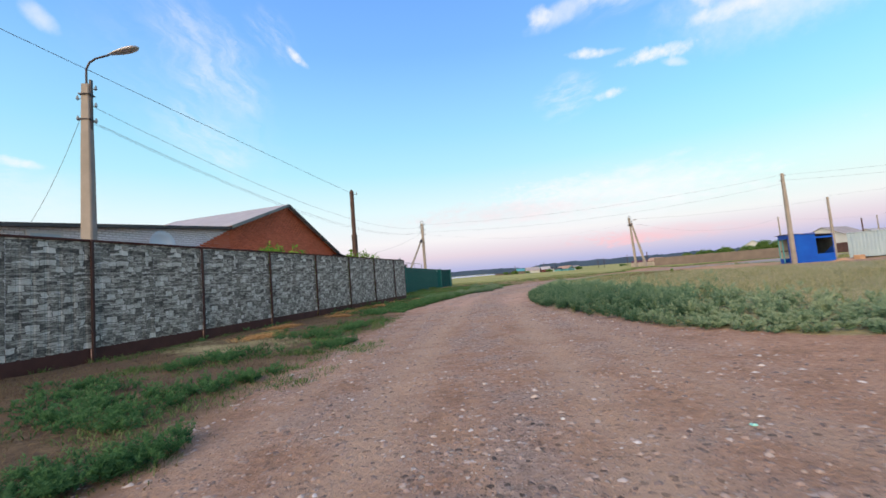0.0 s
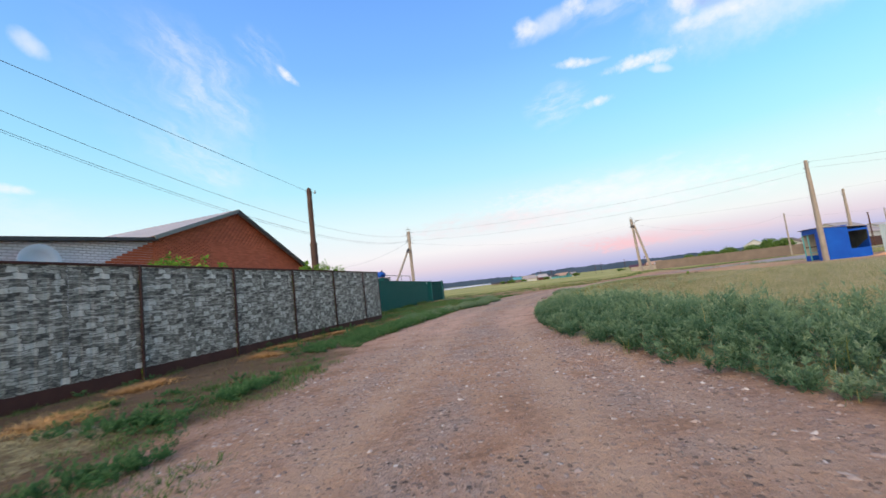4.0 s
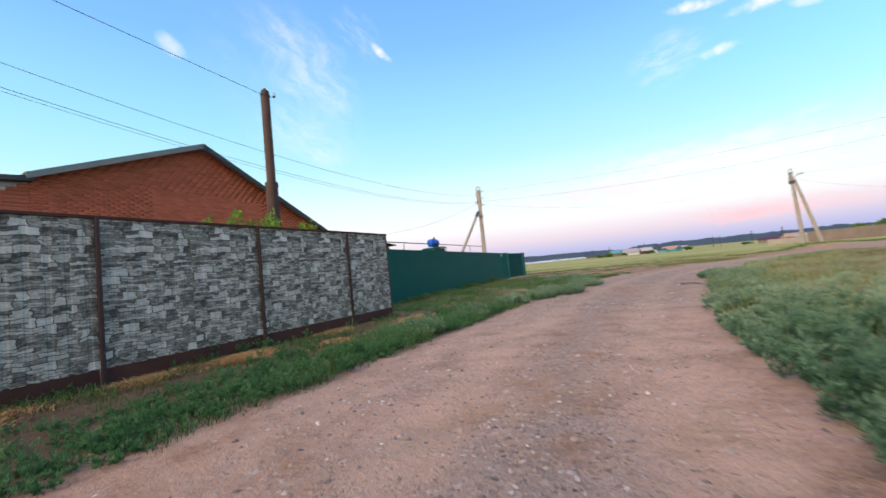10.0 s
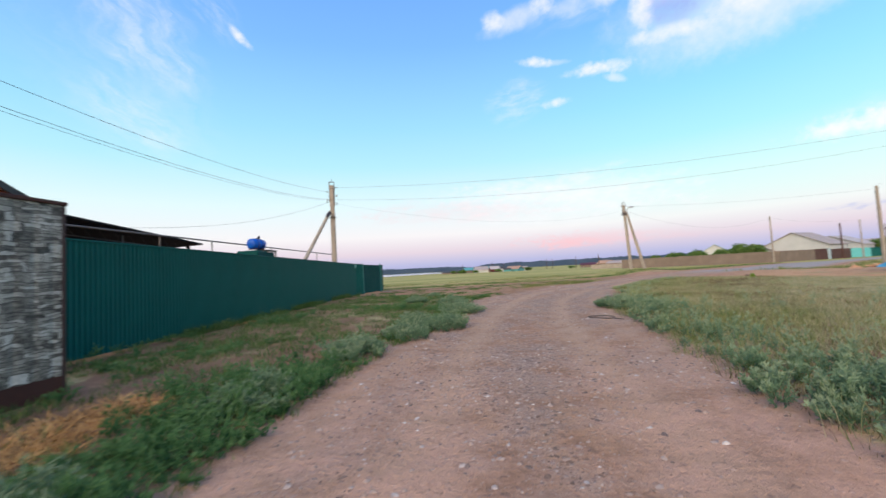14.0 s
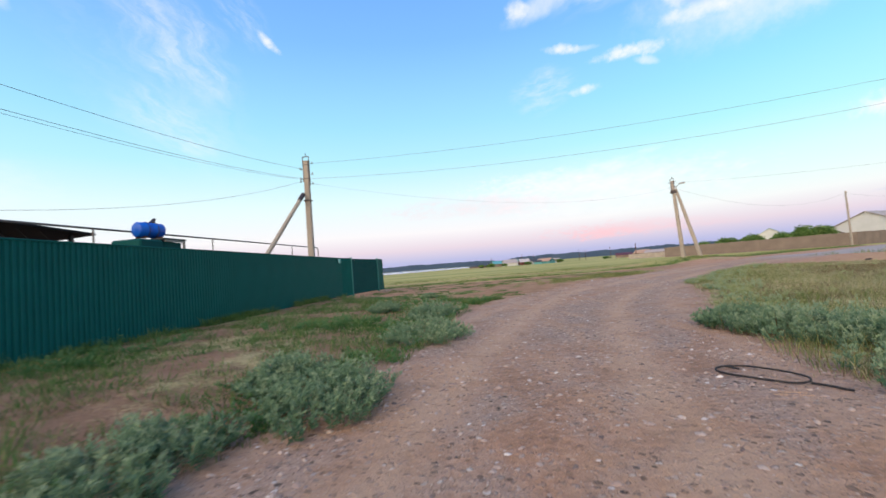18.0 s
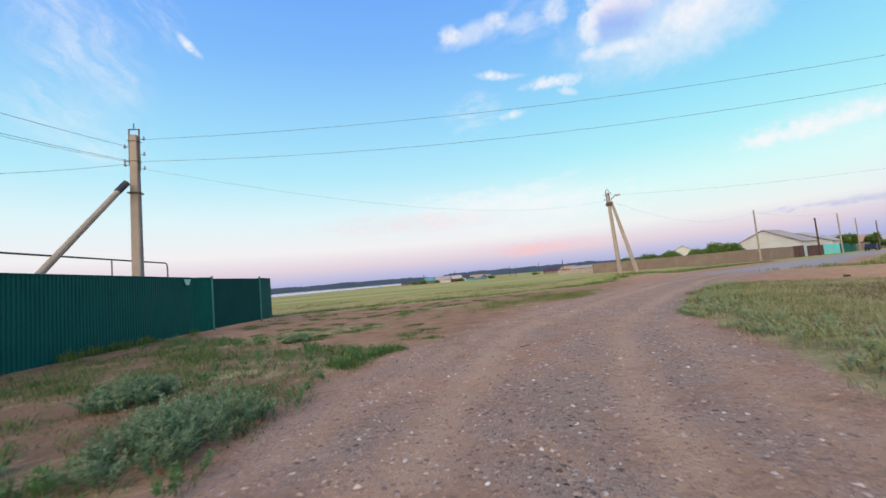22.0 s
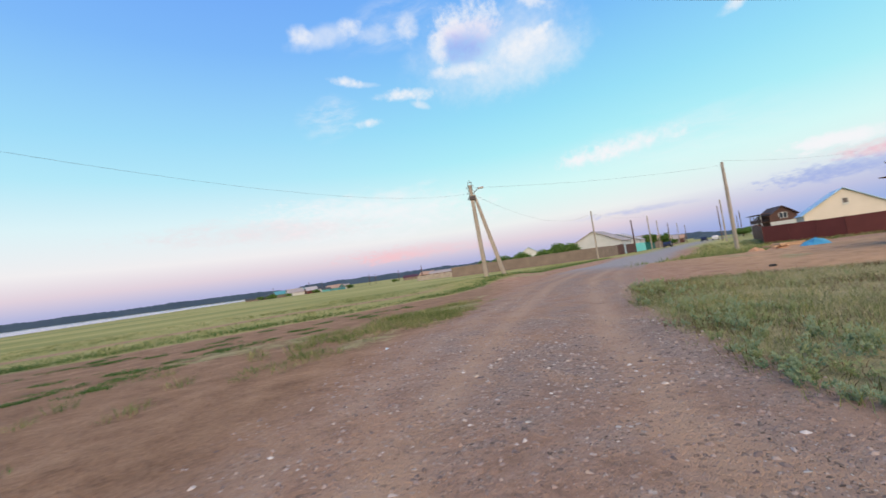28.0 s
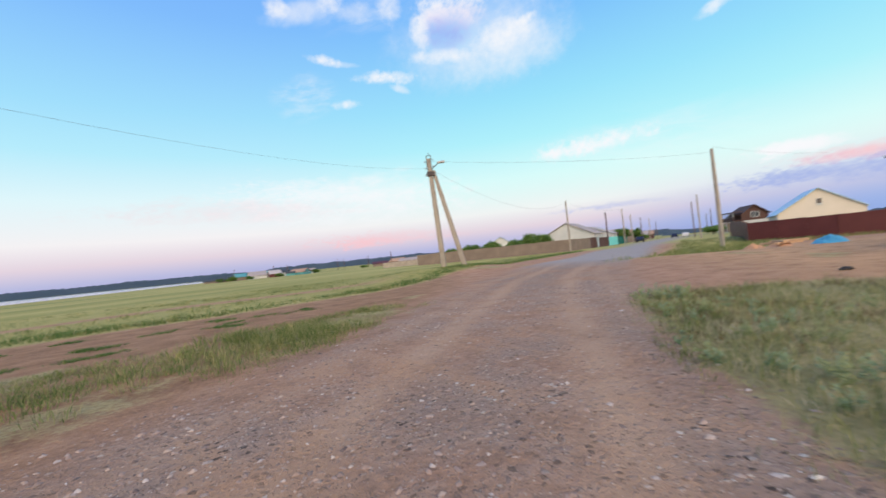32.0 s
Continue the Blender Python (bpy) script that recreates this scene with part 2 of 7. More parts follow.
# ---- materials ----
def material(name, build, rough=0.8, metal=0.0, spec=0.3, thin=0.0):
    mat = bpy.data.materials.new(name)
    mat.use_nodes = True
    mat.node_tree.nodes.clear()
    n = Nodes(mat.node_tree)
    shader = n.add("ShaderNodeBsdfPrincipled", Roughness=rough, Metallic=metal)
    n.put(shader.inputs["Specular IOR Level"], spec)
    coord = n.add("ShaderNodeTexCoord").outputs["Object"]
    got = build(n, coord)
    colour, height, depth = got if isinstance(got, tuple) else (got, None, 0)
    n.put(shader.inputs["Base Color"], colour)
    if height is not None:
        bump = n.add("ShaderNodeBump", Height=height, Distance=depth, Strength=1.0)
        n.put(shader.inputs["Normal"], bump.outputs[0])
    out = n.add("ShaderNodeOutputMaterial")
    last = shader.outputs[0]
    if thin:
        # a tuft scatters light as a soft whole: lean each blade's normal towards the sky
        own = n.add("ShaderNodeNewGeometry").outputs["Normal"]
        soft = n.vec("NORMALIZE", n.vec("ADD", n.vec("MULTIPLY", own, (0.7, 0.7, 0.7)), (0, 0, 0.5)))
        n.put(shader.inputs["Normal"], soft)
        glow = n.add("ShaderNodeBsdfTranslucent", Color=colour)
        both = n.add("ShaderNodeMixShader", Fac=thin)
        mat.node_tree.links.new(last, both.inputs[1])
        mat.node_tree.links.new(glow.outputs[0], both.inputs[2])
        last = both.outputs[0]
    mat.node_tree.links.new(last, out.inputs[0])
    return mat


def worn(a, b, big=1.5, small=25.0, depth=0.002, stain=0.5):
    """A surface of one colour with stains at a large scale and grain at a small one."""
    def build(n, co):
        grime = n.noise(co, big, 5)
        grain = n.noise(co, small, 6, 0.7)
        both = n.math("MULTIPLY_ADD", n.math("SUBTRACT", grain, 0.5), 0.5, n.math("MULTIPLY_ADD", n.math("SUBTRACT", grime, 0.5), 1.6, stain), clamp=True)
        return n.mix(both, a, b), grain, depth
    return build


def random_tone(n, colour, amount, island=False):
    if island:
        pick = n.add("ShaderNodeNewGeometry").outputs["Random Per Island"]
    else:
        pick = n.add("ShaderNodeObjectInfo").outputs["Random"]
    return n.mix(1.0, colour, n.ramp(pick, [(0, (1 - amount,) * 3), (1, (1 + amount * 0.6,) * 3)]), "MULTIPLY")


def ground_look(n, co):
    road = n.add("ShaderNodeAttribute")
    road.attribute_name = "road"
    cover = n.add("ShaderNodeAttribute")
    cover.attribute_name = "cover"
    far = n.add("ShaderNodeAttribute")
    far.attribute_name = "far"
    wet = n.add("ShaderNodeAttribute")
    wet.attribute_name = "asphalt"
    litter = n.add("ShaderNodeAttribute")
    litter.attribute_name = "litter"
    sand = n.add("ShaderNodeAttribute")
    sand.attribute_name = "sand"
    dust = n.add("ShaderNodeAttribute")
    dust.attribute_name = "dust"
    rut = n.add("ShaderNodeAttribute")
    rut.attribute_name = "rut"
    big = n.noise(co, 0.35, 5, 0.6)
    mid = n.noise(co, 1.6, 6, 0.62)
    fine = n.noise(co, 14.0, 6, 0.7)
    grit = n.noise(co, 60.0, 4, 0.7)
    dirt = n.ramp(n.math("MULTIPLY_ADD", n.math("SUBTRACT", fine, 0.5), 0.9, mid), [(0.2, (0.18, 0.106, 0.066)), (0.5, (0.345, 0.2, 0.127)), (0.82, (0.46, 0.292, 0.194))])
    gravel = n.ramp(n.math("MULTIPLY_ADD", n.math("SUBTRACT", grit, 0.5), 0.8, fine), [(0.2, (0.145, 0.106, 0.082)), (0.5, (0.3, 0.214, 0.165)), (0.8, (0.43, 0.323, 0.258))])
    def stones(scale, share):
        """Small broken stones bedded in the soil: where they lie and their colours."""
        shift = n.vec("MULTIPLY", n.vec("SUBTRACT", n.noise(co, scale * 0.9, 3, 0.6, "Color"), (0.5, 0.5, 0.5)), (1.1 / scale, 1.1 / scale, 0))
        cell = n.add("ShaderNodeTexVoronoi", Vector=n.vec("ADD", co, shift), Scale=scale)
        parts = n.add("ShaderNodeSeparateColor", Color=cell.outputs["Color"])
        reach = n.math("MULTIPLY_ADD", parts.outputs[2], 0.26, 0.16)
        lies = n.math("MULTIPLY", n.span(n.math("SUBTRACT", cell.outputs["Distance"], reach), 0.06, -0.04), n.math("GREATER_THAN", parts.outputs[0], 1 - share))
        return lies, n.ramp(parts.outputs[1], [(0, (0.05, 0.039, 0.034)), (0.35, (0.145, 0.112, 0.092)), (0.66, (0.28, 0.222, 0.185)), (0.88, (0.4, 0.335, 0.285)), (1, (0.62, 0.57, 0.51))])

    stone, rock = stones(19.0, 0.5)
    small, chips = stones(50.0, 0.7)
    gravelly = n.math("MULTIPLY", road.outputs["Fac"], n.span(n.math("MULTIPLY_ADD", n.math("SUBTRACT", mid, 0.5), 1.2, big), 0.32, 0.68), clamp=True)
    gravelly = n.math("MULTIPLY", gravelly, n.math("MULTIPLY_ADD", rut.outputs["Fac"], -0.9, 1.0))
    soil = n.mix(gravelly, dirt, gravel)
    soil = n.mix(n.math("MULTIPLY", rut.outputs["Fac"], n.span(mid, 0.3, 0.6, 0.45, 0.85)), soil, (0.405, 0.28, 0.192))
    grey = n.add("ShaderNodeAttribute")
    grey.attribute_name = "grey"
    soil = n.mix(n.math("MULTIPLY", grey.outputs["Fac"], n.span(big, 0.3, 0.6, 0.15, 0.5)), soil, n.mix(fine, (0.18, 0.13, 0.102), (0.35, 0.265, 0.212)))
    thatch = n.ramp(n.math("MULTIPLY_ADD", n.math("SUBTRACT", fine, 0.5), 0.9, mid), [(0.25, (0.055, 0.038, 0.022)), (0.5, (0.105, 0.073, 0.041)), (0.75, (0.19, 0.128, 0.07))])
    soil = n.mix(n.math("MULTIPLY", litter.outputs["Fac"], n.span(n.math("MULTIPLY_ADD", fine, 0.5, n.math("MULTIPLY", mid, 0.5)), 0.34, 0.52, 0.45, 1.0)), soil, thatch)
    streaky = n.noise(n.vec("MULTIPLY", co, (1.0, 0.22, 1)), 1.9, 5, 0.6)
    soil = n.mix(n.math("MULTIPLY", road.outputs["Fac"], n.span(streaky, 0.5, 0.66, 0, 0.5)), soil, (0.4, 0.25, 0.155))
    bed = n.math("MULTIPLY_ADD", gravelly, 0.75, n.math("MULTIPLY", road.outputs["Fac"], 0.34), clamp=True)
    soil = n.mix(n.math("MULTIPLY", small, bed), soil, chips)
    soil = n.mix(n.math("MULTIPLY", stone, bed), soil, rock)
    soil = n.mix(n.math("MULTIPLY", dust.outputs["Fac"], n.span(mid, 0.36, 0.64, 0.2, 0.85)), soil, (0.52, 0.315, 0.222))
    orange = n.ramp(n.math("MULTIPLY_ADD", n.math("SUBTRACT", fine, 0.5), 0.8, mid), [(0.2, (0.15, 0.083, 0.046)), (0.5, (0.26, 0.152, 0.086)), (0.82, (0.37, 0.235, 0.14))])
    soil = n.mix(sand.outputs["Fac"], soil, orange)
    loose = n.add("ShaderNodeAttribute")
    loose.attribute_name = "loose"
    soil = n.mix(n.math("MULTIPLY", loose.outputs["Fac"], n.span(mid, 0.3, 0.6, 0.3, 0.9)), soil, (0.47, 0.285, 0.155))
    turf = n.ramp(n.math("MULTIPLY_ADD", n.math("SUBTRACT", fine, 0.5), 0.8, mid), [(0.25, (0.16, 0.15, 0.066)), (0.5, (0.275, 0.24, 0.115)), (0.75, (0.39, 0.32, 0.17))])
    bend = n.math("ADD", cover.outputs["Fac"], n.math("MULTIPLY", n.math("SUBTRACT", n.math("MULTIPLY_ADD", fine, 0.4, n.math("MULTIPLY", mid, 0.6)), 0.5), 1.4))
    soil = n.mix(n.span(bend, 0.35, 0.65), soil, turf)
    meadow = n.noise(n.vec("MULTIPLY", co, (0.35, 1, 1)), 0.05, 6, 0.65)
    plain = n.ramp(n.math("MULTIPLY_ADD", n.math("SUBTRACT", mid, 0.5), 0.35, meadow), [(0.28, (0.12, 0.15, 0.05)), (0.45, (0.255, 0.25, 0.078)), (0.6, (0.37, 0.33, 0.125)), (0.72, (0.31, 0.29, 0.1))])
    soil = n.mix(far.outputs["Fac"], soil, plain)
    tar = n.ramp(fine, [(0.3, (0.22, 0.2, 0.19)), (0.7, (0.34, 0.31, 0.295))])
    soil = n.mix(wet.outputs["Fac"], soil, tar)
    height = n.math("ADD", n.math("MULTIPLY_ADD", n.noise(co, 5.5, 4, 0.6), 0.8, n.math("MULTIPLY", fine, 0.4)), n.math("ADD", n.math("MULTIPLY", grit, 0.3), n.math("MULTIPLY", bed, n.math("MULTIPLY_ADD", small, 0.22, n.math("MULTIPLY", stone, 0.5)))))
    return soil, height, 0.045


def stone_print(n, co):
    """Sheet steel printed with a picture of split stone courses."""
    warp = n.noise(co, 5.0, 3, 0.55, "Color")
    at = n.vec("ADD", co, n.vec("MULTIPLY", n.vec("SUBTRACT", warp, (0.5, 0.5, 0.5)), (0.22, 0, 0.1)))
    flat = n.add("ShaderNodeCombineXYZ", X=n.add("ShaderNodeSeparateXYZ", Vector=at).outputs[0], Y=n.add("ShaderNodeSeparateXYZ", Vector=at).outputs[2])

    def course(wide, high, thin, shift):
        node = n.tree.nodes.new("ShaderNodeTexBrick")
        node.offset, node.squash, node.squash_frequency = shift, 0.7, 3
        n.put(node.inputs["Vector"], flat.outputs[0])
        for key, value in (("Scale", 1.0), ("Mortar Size", thin), ("Mortar Smooth", 0.6), ("Brick Width", wide), ("Row Height", high), ("Bias", 0.0), ("Color1", (0, 0, 0)), ("Color2", (1, 1, 1)), ("Mortar", (0.3, 0.3, 0.3))):
            n.put(node.inputs[key], value)
        return n.add("ShaderNodeSeparateColor", Color=node.outputs["Color"]).outputs[0], node.outputs["Fac"]

    thick, gap_thick = course(0.23, 0.112, 0.007, 0.37)
    flag, gap_flag = course(0.21, 0.056, 0.006, 0.43)
    thin, gap_thin = course(0.2, 0.0373, 0.004, 0.61)
    which = course(0.27, 0.112, 0.0, 0.37)[0]
    a = n.math("GREATER_THAN", which, 0.74)
    c = n.math("LESS_THAN", which, 0.5)

    def choose(x, y, z):
        first = n.math("MULTIPLY_ADD", n.math("SUBTRACT", x, y), a, y)
        return n.math("MULTIPLY_ADD", n.math("SUBTRACT", z, first), c, first)

    tone, gap = choose(thick, flag, thin), choose(gap_thick, gap_flag, gap_thin)
    grain = n.noise(co, 26.0, 6, 0.72)
    cloud = n.noise(co, 4.0, 4, 0.6)
    flake = n.noise(n.vec("MULTIPLY", at, (11, 1, 38)), 1.0, 5, 0.62)
    bright = n.math("MULTIPLY", n.math("MULTIPLY", n.math("GREATER_THAN", thick, 0.5), a), 0.12)
    lum = n.math("MULTIPLY_ADD", n.math("SUBTRACT", grain, 0.5), 0.85, n.math("MULTIPLY_ADD", n.math("SUBTRACT", cloud, 0.5), 0.8, n.math("MULTIPLY_ADD", tone, 0.56, n.math("ADD", bright, 0.13))))
    lum = n.math("MULTIPLY_ADD", n.math("SUBTRACT", flake, 0.5), 0.85, lum)
    col = n.ramp(lum, [(0.08, (0.032, 0.031, 0.026)), (0.32, (0.15, 0.15, 0.128)), (0.56, (0.3, 0.305, 0.265)), (0.95, (0.5, 0.515, 0.475))])
    col = n.mix(n.math("MULTIPLY", gap, 0.86), col, (0.03, 0.028, 0.027))
    return col, grain, 0.0015


def brick_look(a, b, c, mortar, width=0.26, high=0.077, thin=0.012):
    def build(n, co):
        sp = n.add("ShaderNodeSeparateXYZ", Vector=co)
        flat = n.add("ShaderNodeCombineXYZ", X=sp.outputs[0], Y=sp.outputs[2])
        node = n.tree.nodes.new("ShaderNodeTexBrick")
        n.put(node.inputs["Vector"], flat.outputs[0])
        for key, value in (("Scale", 1.0), ("Mortar Size", thin), ("Brick Width", width), ("Row Height", high), ("Bias", 0.0), ("Color1", a), ("Color2", b), ("Mortar", mortar)):
            n.put(node.inputs[key], value)
        big = n.noise(co, 0.7, 5, 0.6)
        grain = n.noise(co, 30, 5, 0.7)
        col = n.mix(n.span(big, 0.4, 0.7, 0, 0.6), node.outputs["Color"], c)
        col = n.mix(n.span(grain, 0.3, 0.75, 0, 0.35), col, mortar)
        return col, n.math("SUBTRACT", 1.0, node.outputs["Fac"]), 0.008
    return build


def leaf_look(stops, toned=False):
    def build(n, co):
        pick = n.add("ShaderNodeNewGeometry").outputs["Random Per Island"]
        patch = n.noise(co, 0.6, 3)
        # the plants' tone also carries painted shade low down and light at the tips
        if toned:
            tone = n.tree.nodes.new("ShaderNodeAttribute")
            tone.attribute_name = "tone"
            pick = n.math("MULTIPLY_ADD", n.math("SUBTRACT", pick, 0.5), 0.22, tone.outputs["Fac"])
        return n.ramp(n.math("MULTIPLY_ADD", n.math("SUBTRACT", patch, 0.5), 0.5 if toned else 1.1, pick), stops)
    return build


def pebble_look(n, co):
    pick = n.add("ShaderNodeNewGeometry").outputs["Random Per Island"]
    grain = n.noise(co, 70, 3)
    return n.mix(n.span(grain, 0.3, 0.8, 0, 0.3), n.ramp(pick, [(0, (0.085, 0.066, 0.06)), (0.22, (0.19, 0.143, 0.12)), (0.5, (0.32, 0.236, 0.19)), (0.88, (0.37, 0.3, 0.25)), (0.97, (0.48, 0.42, 0.37)), (1, (0.6, 0.56, 0.51))]), (0.3, 0.2, 0.16))


def ribbed_paint(a, b):
    return worn(a, b, 0.8, 18, 0.0008, 0.35)


M_GROUND = material("ground", ground_look, 0.95, 0, 0.15)
M_STONE = material("stone_print", stone_print, 0.55, 0, 0.4)
M_RUST = material("rust_brown_paint", worn((0.03, 0.011, 0.009), (0.07, 0.028, 0.02), 2.5, 40), 0.7)
M_POST = material("dark_post", worn((0.022, 0.015, 0.015), (0.06, 0.03, 0.026), 2, 40), 0.6)
M_GREEN = material("green_sheet", ribbed_paint((0.001, 0.075, 0.068), (0.003, 0.11, 0.098)), 0.55, 0, 0.12)
M_GATE = material("dark_gate_sheet", ribbed_paint((0.0015, 0.046, 0.046), (0.003, 0.062, 0.06)), 0.6, 0, 0.1)
M_GREENPOST = material("green_post", worn((0.015, 0.13, 0.125), (0.04, 0.19, 0.18), 2, 30), 0.5)
M_MINT = material("mint_paint", worn((0.2, 0.5, 0.42), (0.3, 0.6, 0.52)), 0.5)
M_BRICK = material("red_brick", lambda n, co: (random_tone(n, n.mix(n.span(n.noise(co, 24, 5, 0.7), 0.3, 0.75, 0, 0.5), (0.42, 0.122, 0.064), (0.33, 0.095, 0.053)), 0.2), n.noise(co, 40, 4), 0.003), 0.9)
M_BRICKALL = material("red_brick_wall", lambda n, co: (random_tone(n, n.mix(n.span(n.noise(co, 24, 5, 0.7), 0.3, 0.75, 0, 0.5), (0.42, 0.122, 0.064), (0.33, 0.095, 0.053)), 0.2, True), n.noise(co, 40, 4), 0.003), 0.9)
M_MORTAR = material("mortar", worn((0.25, 0.08, 0.047), (0.33, 0.125, 0.078), 2, 40), 0.95)
M_WHITEBRICK = material("white_brick", brick_look((0.58, 0.62, 0.68), (0.74, 0.77, 0.82), (0.52, 0.55, 0.6), (0.3, 0.32, 0.35), 0.26, 0.1, 0.014), 0.85)
M_SLATE = material("roof_sheet", worn((0.27, 0.262, 0.272), (0.38, 0.365, 0.375), 1.2, 30, 0.004), 0.75)
M_ROOFGREY = material("grey_roof", worn((0.22, 0.2, 0.2), (0.34, 0.31, 0.3), 0.5, 12, 0.004), 0.8)
M_TRIM = material("dark_roof_trim", worn((0.025, 0.03, 0.032), (0.06, 0.065, 0.066), 2, 40), 0.6)
# dark roof sheet, near black so the shed's unlit inside is in the colour
M_BLACK = material("black_sheet_and_shade", worn((0.006, 0.007, 0.009), (0.016, 0.017, 0.02), 2, 30), 0.8, 0, 0.1)
M_VERGE = material("grey_green_trim", worn((0.12, 0.15, 0.145), (0.2, 0.23, 0.225), 2, 30), 0.6)
M_CONCRETE = material("pole_concrete", worn((0.19, 0.172, 0.15), (0.31, 0.285, 0.255), 1.2, 26, 0.003), 0.9)
M_PIPE = material("rusty_pipe", worn((0.034, 0.023, 0.02), (0.085, 0.05, 0.04), 2.0, 22, 0.003), 0.75)
M_GASPIPE = material("grey_gas_pipe", worn((0.09, 0.083, 0.08), (0.165, 0.15, 0.142), 2, 25), 0.6)
M_STEEL = material("dark_steel", worn((0.035, 0.035, 0.045), (0.08, 0.07, 0.07), 3, 40), 0.5, 0.5)
M_GLASSY = material("insulator_glass", lambda n, co: ((0.2, 0.25, 0.28), None, 0), 0.15, 0, 0.6)
M_LAMP = material("lamp_shell", worn((0.3, 0.31, 0.33), (0.45, 0.46, 0.47), 4, 40), 0.4, 0.4)
M_WIRE = material("wire", lambda n, co: ((0.1, 0.108, 0.135), None, 0), 0.6)
M_BLUE = material("blue_paint", worn((0.001, 0.05, 0.34), (0.003, 0.085, 0.46), 1.1, 20), 0.6, 0, 0.15)
M_BLUEBARREL = material("blue_plastic", worn((0.001, 0.06, 0.36), (0.003, 0.1, 0.5), 3, 30), 0.4, 0, 0.3)
M_CREAM = material("inner_paint", worn((0.26, 0.28, 0.23), (0.52, 0.52, 0.44), 1.1, 20), 0.7)
# stains, and the shade under the shelter's roof painted in as dark colour
M_INNER = material("stained_shaded_back_wall", worn((0.016, 0.022, 0.024), (0.085, 0.1, 0.085), 1.1, 20), 0.85)
M_TURQ = material("turquoise_paint", worn((0.08, 0.42, 0.44), (0.16, 0.52, 0.54), 2, 30), 0.6)
M_RUBBER = material("black_rubber", worn((0.012, 0.012, 0.014), (0.03, 0.027, 0.026), 6, 60), 0.75)
M_TARP = material("blue_tarp", worn((0.035, 0.2, 0.33), (0.08, 0.31, 0.46), 1.5, 10, 0.01), 0.5)
M_MAROON = material("maroon_sheet", worn((0.055, 0.012, 0.014), (0.085, 0.022, 0.024), 0.6, 15), 0.5)
M_GREYFENCE = material("grey_board_fence", worn((0.11, 0.09, 0.08), (0.18, 0.15, 0.13), 0.5, 8), 0.85)
M_YELLOW = material("yellow_plaster", worn((0.46, 0.43, 0.39), (0.54, 0.5, 0.455), 0.4, 10), 0.85)
M_WHITE = material("white_plaster", worn((0.34, 0.37, 0.385), (0.46, 0.49, 0.505), 0.4, 10), 0.85)
M_DARKWOOD = material("dark_wood", worn((0.04, 0.02, 0.018), (0.09, 0.045, 0.04), 0.8, 12), 0.7)
M_BLUEROOF = material("pale_blue_roof", worn((0.3, 0.45, 0.62), (0.38, 0.54, 0.7), 0.4, 8), 0.5)
M_PANE = material("window_pane", lambda n, co: ((0.03, 0.04, 0.055), None, 0), 0.1, 0, 0.6)
M_DISH = material("pale_disc_paint", worn((0.45, 0.56, 0.66), (0.55, 0.66, 0.75), 1.0, 15), 0.5)
M_CONTAINER = material("pale_blue_steel", worn((0.26, 0.35, 0.42), (0.34, 0.44, 0.5), 0.8, 15), 0.6)
M_FARTEAL = material("faded_teal_roof", worn((0.05, 0.2, 0.23), (0.09, 0.28, 0.31), 0.4, 8), 0.7)
M_SAND = material("sand_heap", worn((0.4, 0.21, 0.11), (0.52, 0.3, 0.17), 1.2, 18, 0.02), 0.95)
M_WOODTAN = material("pale_timber", worn((0.36, 0.22, 0.13), (0.5, 0.33, 0.2), 3, 30), 0.85)
M_TANROOF = material("tan_sheet_roof", worn((0.27, 0.18, 0.13), (0.36, 0.25, 0.18), 0.4, 8), 0.8)
M_WATER = material("river_water", lambda n, co: ((0.42, 0.5, 0.55), n.noise(co, 0.5, 3), 0.05), 0.12, 0, 0.5)
M_STRAW = material("dry_straw", leaf_look([(0.0, (0.3, 0.15, 0.05)), (0.6, (0.5, 0.28, 0.1)), (1.0, (0.62, 0.4, 0.17))]), 0.9)
M_THATCH = material("brown_thatch", leaf_look([(0.0, (0.07, 0.047, 0.026)), (0.5, (0.145, 0.1, 0.054)), (0.85, (0.22, 0.165, 0.085)), (1.0, (0.15, 0.17, 0.062))]), 0.9, 0, 0.2, 0.3)
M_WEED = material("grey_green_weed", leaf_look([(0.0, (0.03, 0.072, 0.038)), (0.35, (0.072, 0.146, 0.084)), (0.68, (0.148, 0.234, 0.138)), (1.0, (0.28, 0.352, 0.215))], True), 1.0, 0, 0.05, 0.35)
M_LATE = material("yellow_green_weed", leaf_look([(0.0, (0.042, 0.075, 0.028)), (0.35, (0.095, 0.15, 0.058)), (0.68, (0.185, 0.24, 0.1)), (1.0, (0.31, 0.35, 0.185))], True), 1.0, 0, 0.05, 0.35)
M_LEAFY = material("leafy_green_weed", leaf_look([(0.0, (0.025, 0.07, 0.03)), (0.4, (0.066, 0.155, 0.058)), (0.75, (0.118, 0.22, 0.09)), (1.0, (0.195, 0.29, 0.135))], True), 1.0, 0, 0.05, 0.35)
M_LUSH = material("fresh_green_grass", leaf_look([(0.0, (0.04, 0.09, 0.024)), (0.5, (0.075, 0.145, 0.042)), (0.85, (0.13, 0.2, 0.068)), (1.0, (0.2, 0.235, 0.09))]), 1.0, 0, 0.05, 0.35)
M_SHRUB = material("bright_shrub_leaves", leaf_look([(0.0, (0.07, 0.15, 0.02)), (0.6, (0.15, 0.28, 0.035)), (1.0, (0.25, 0.38, 0.07))]), 0.9, 0, 0.1, 0.4)
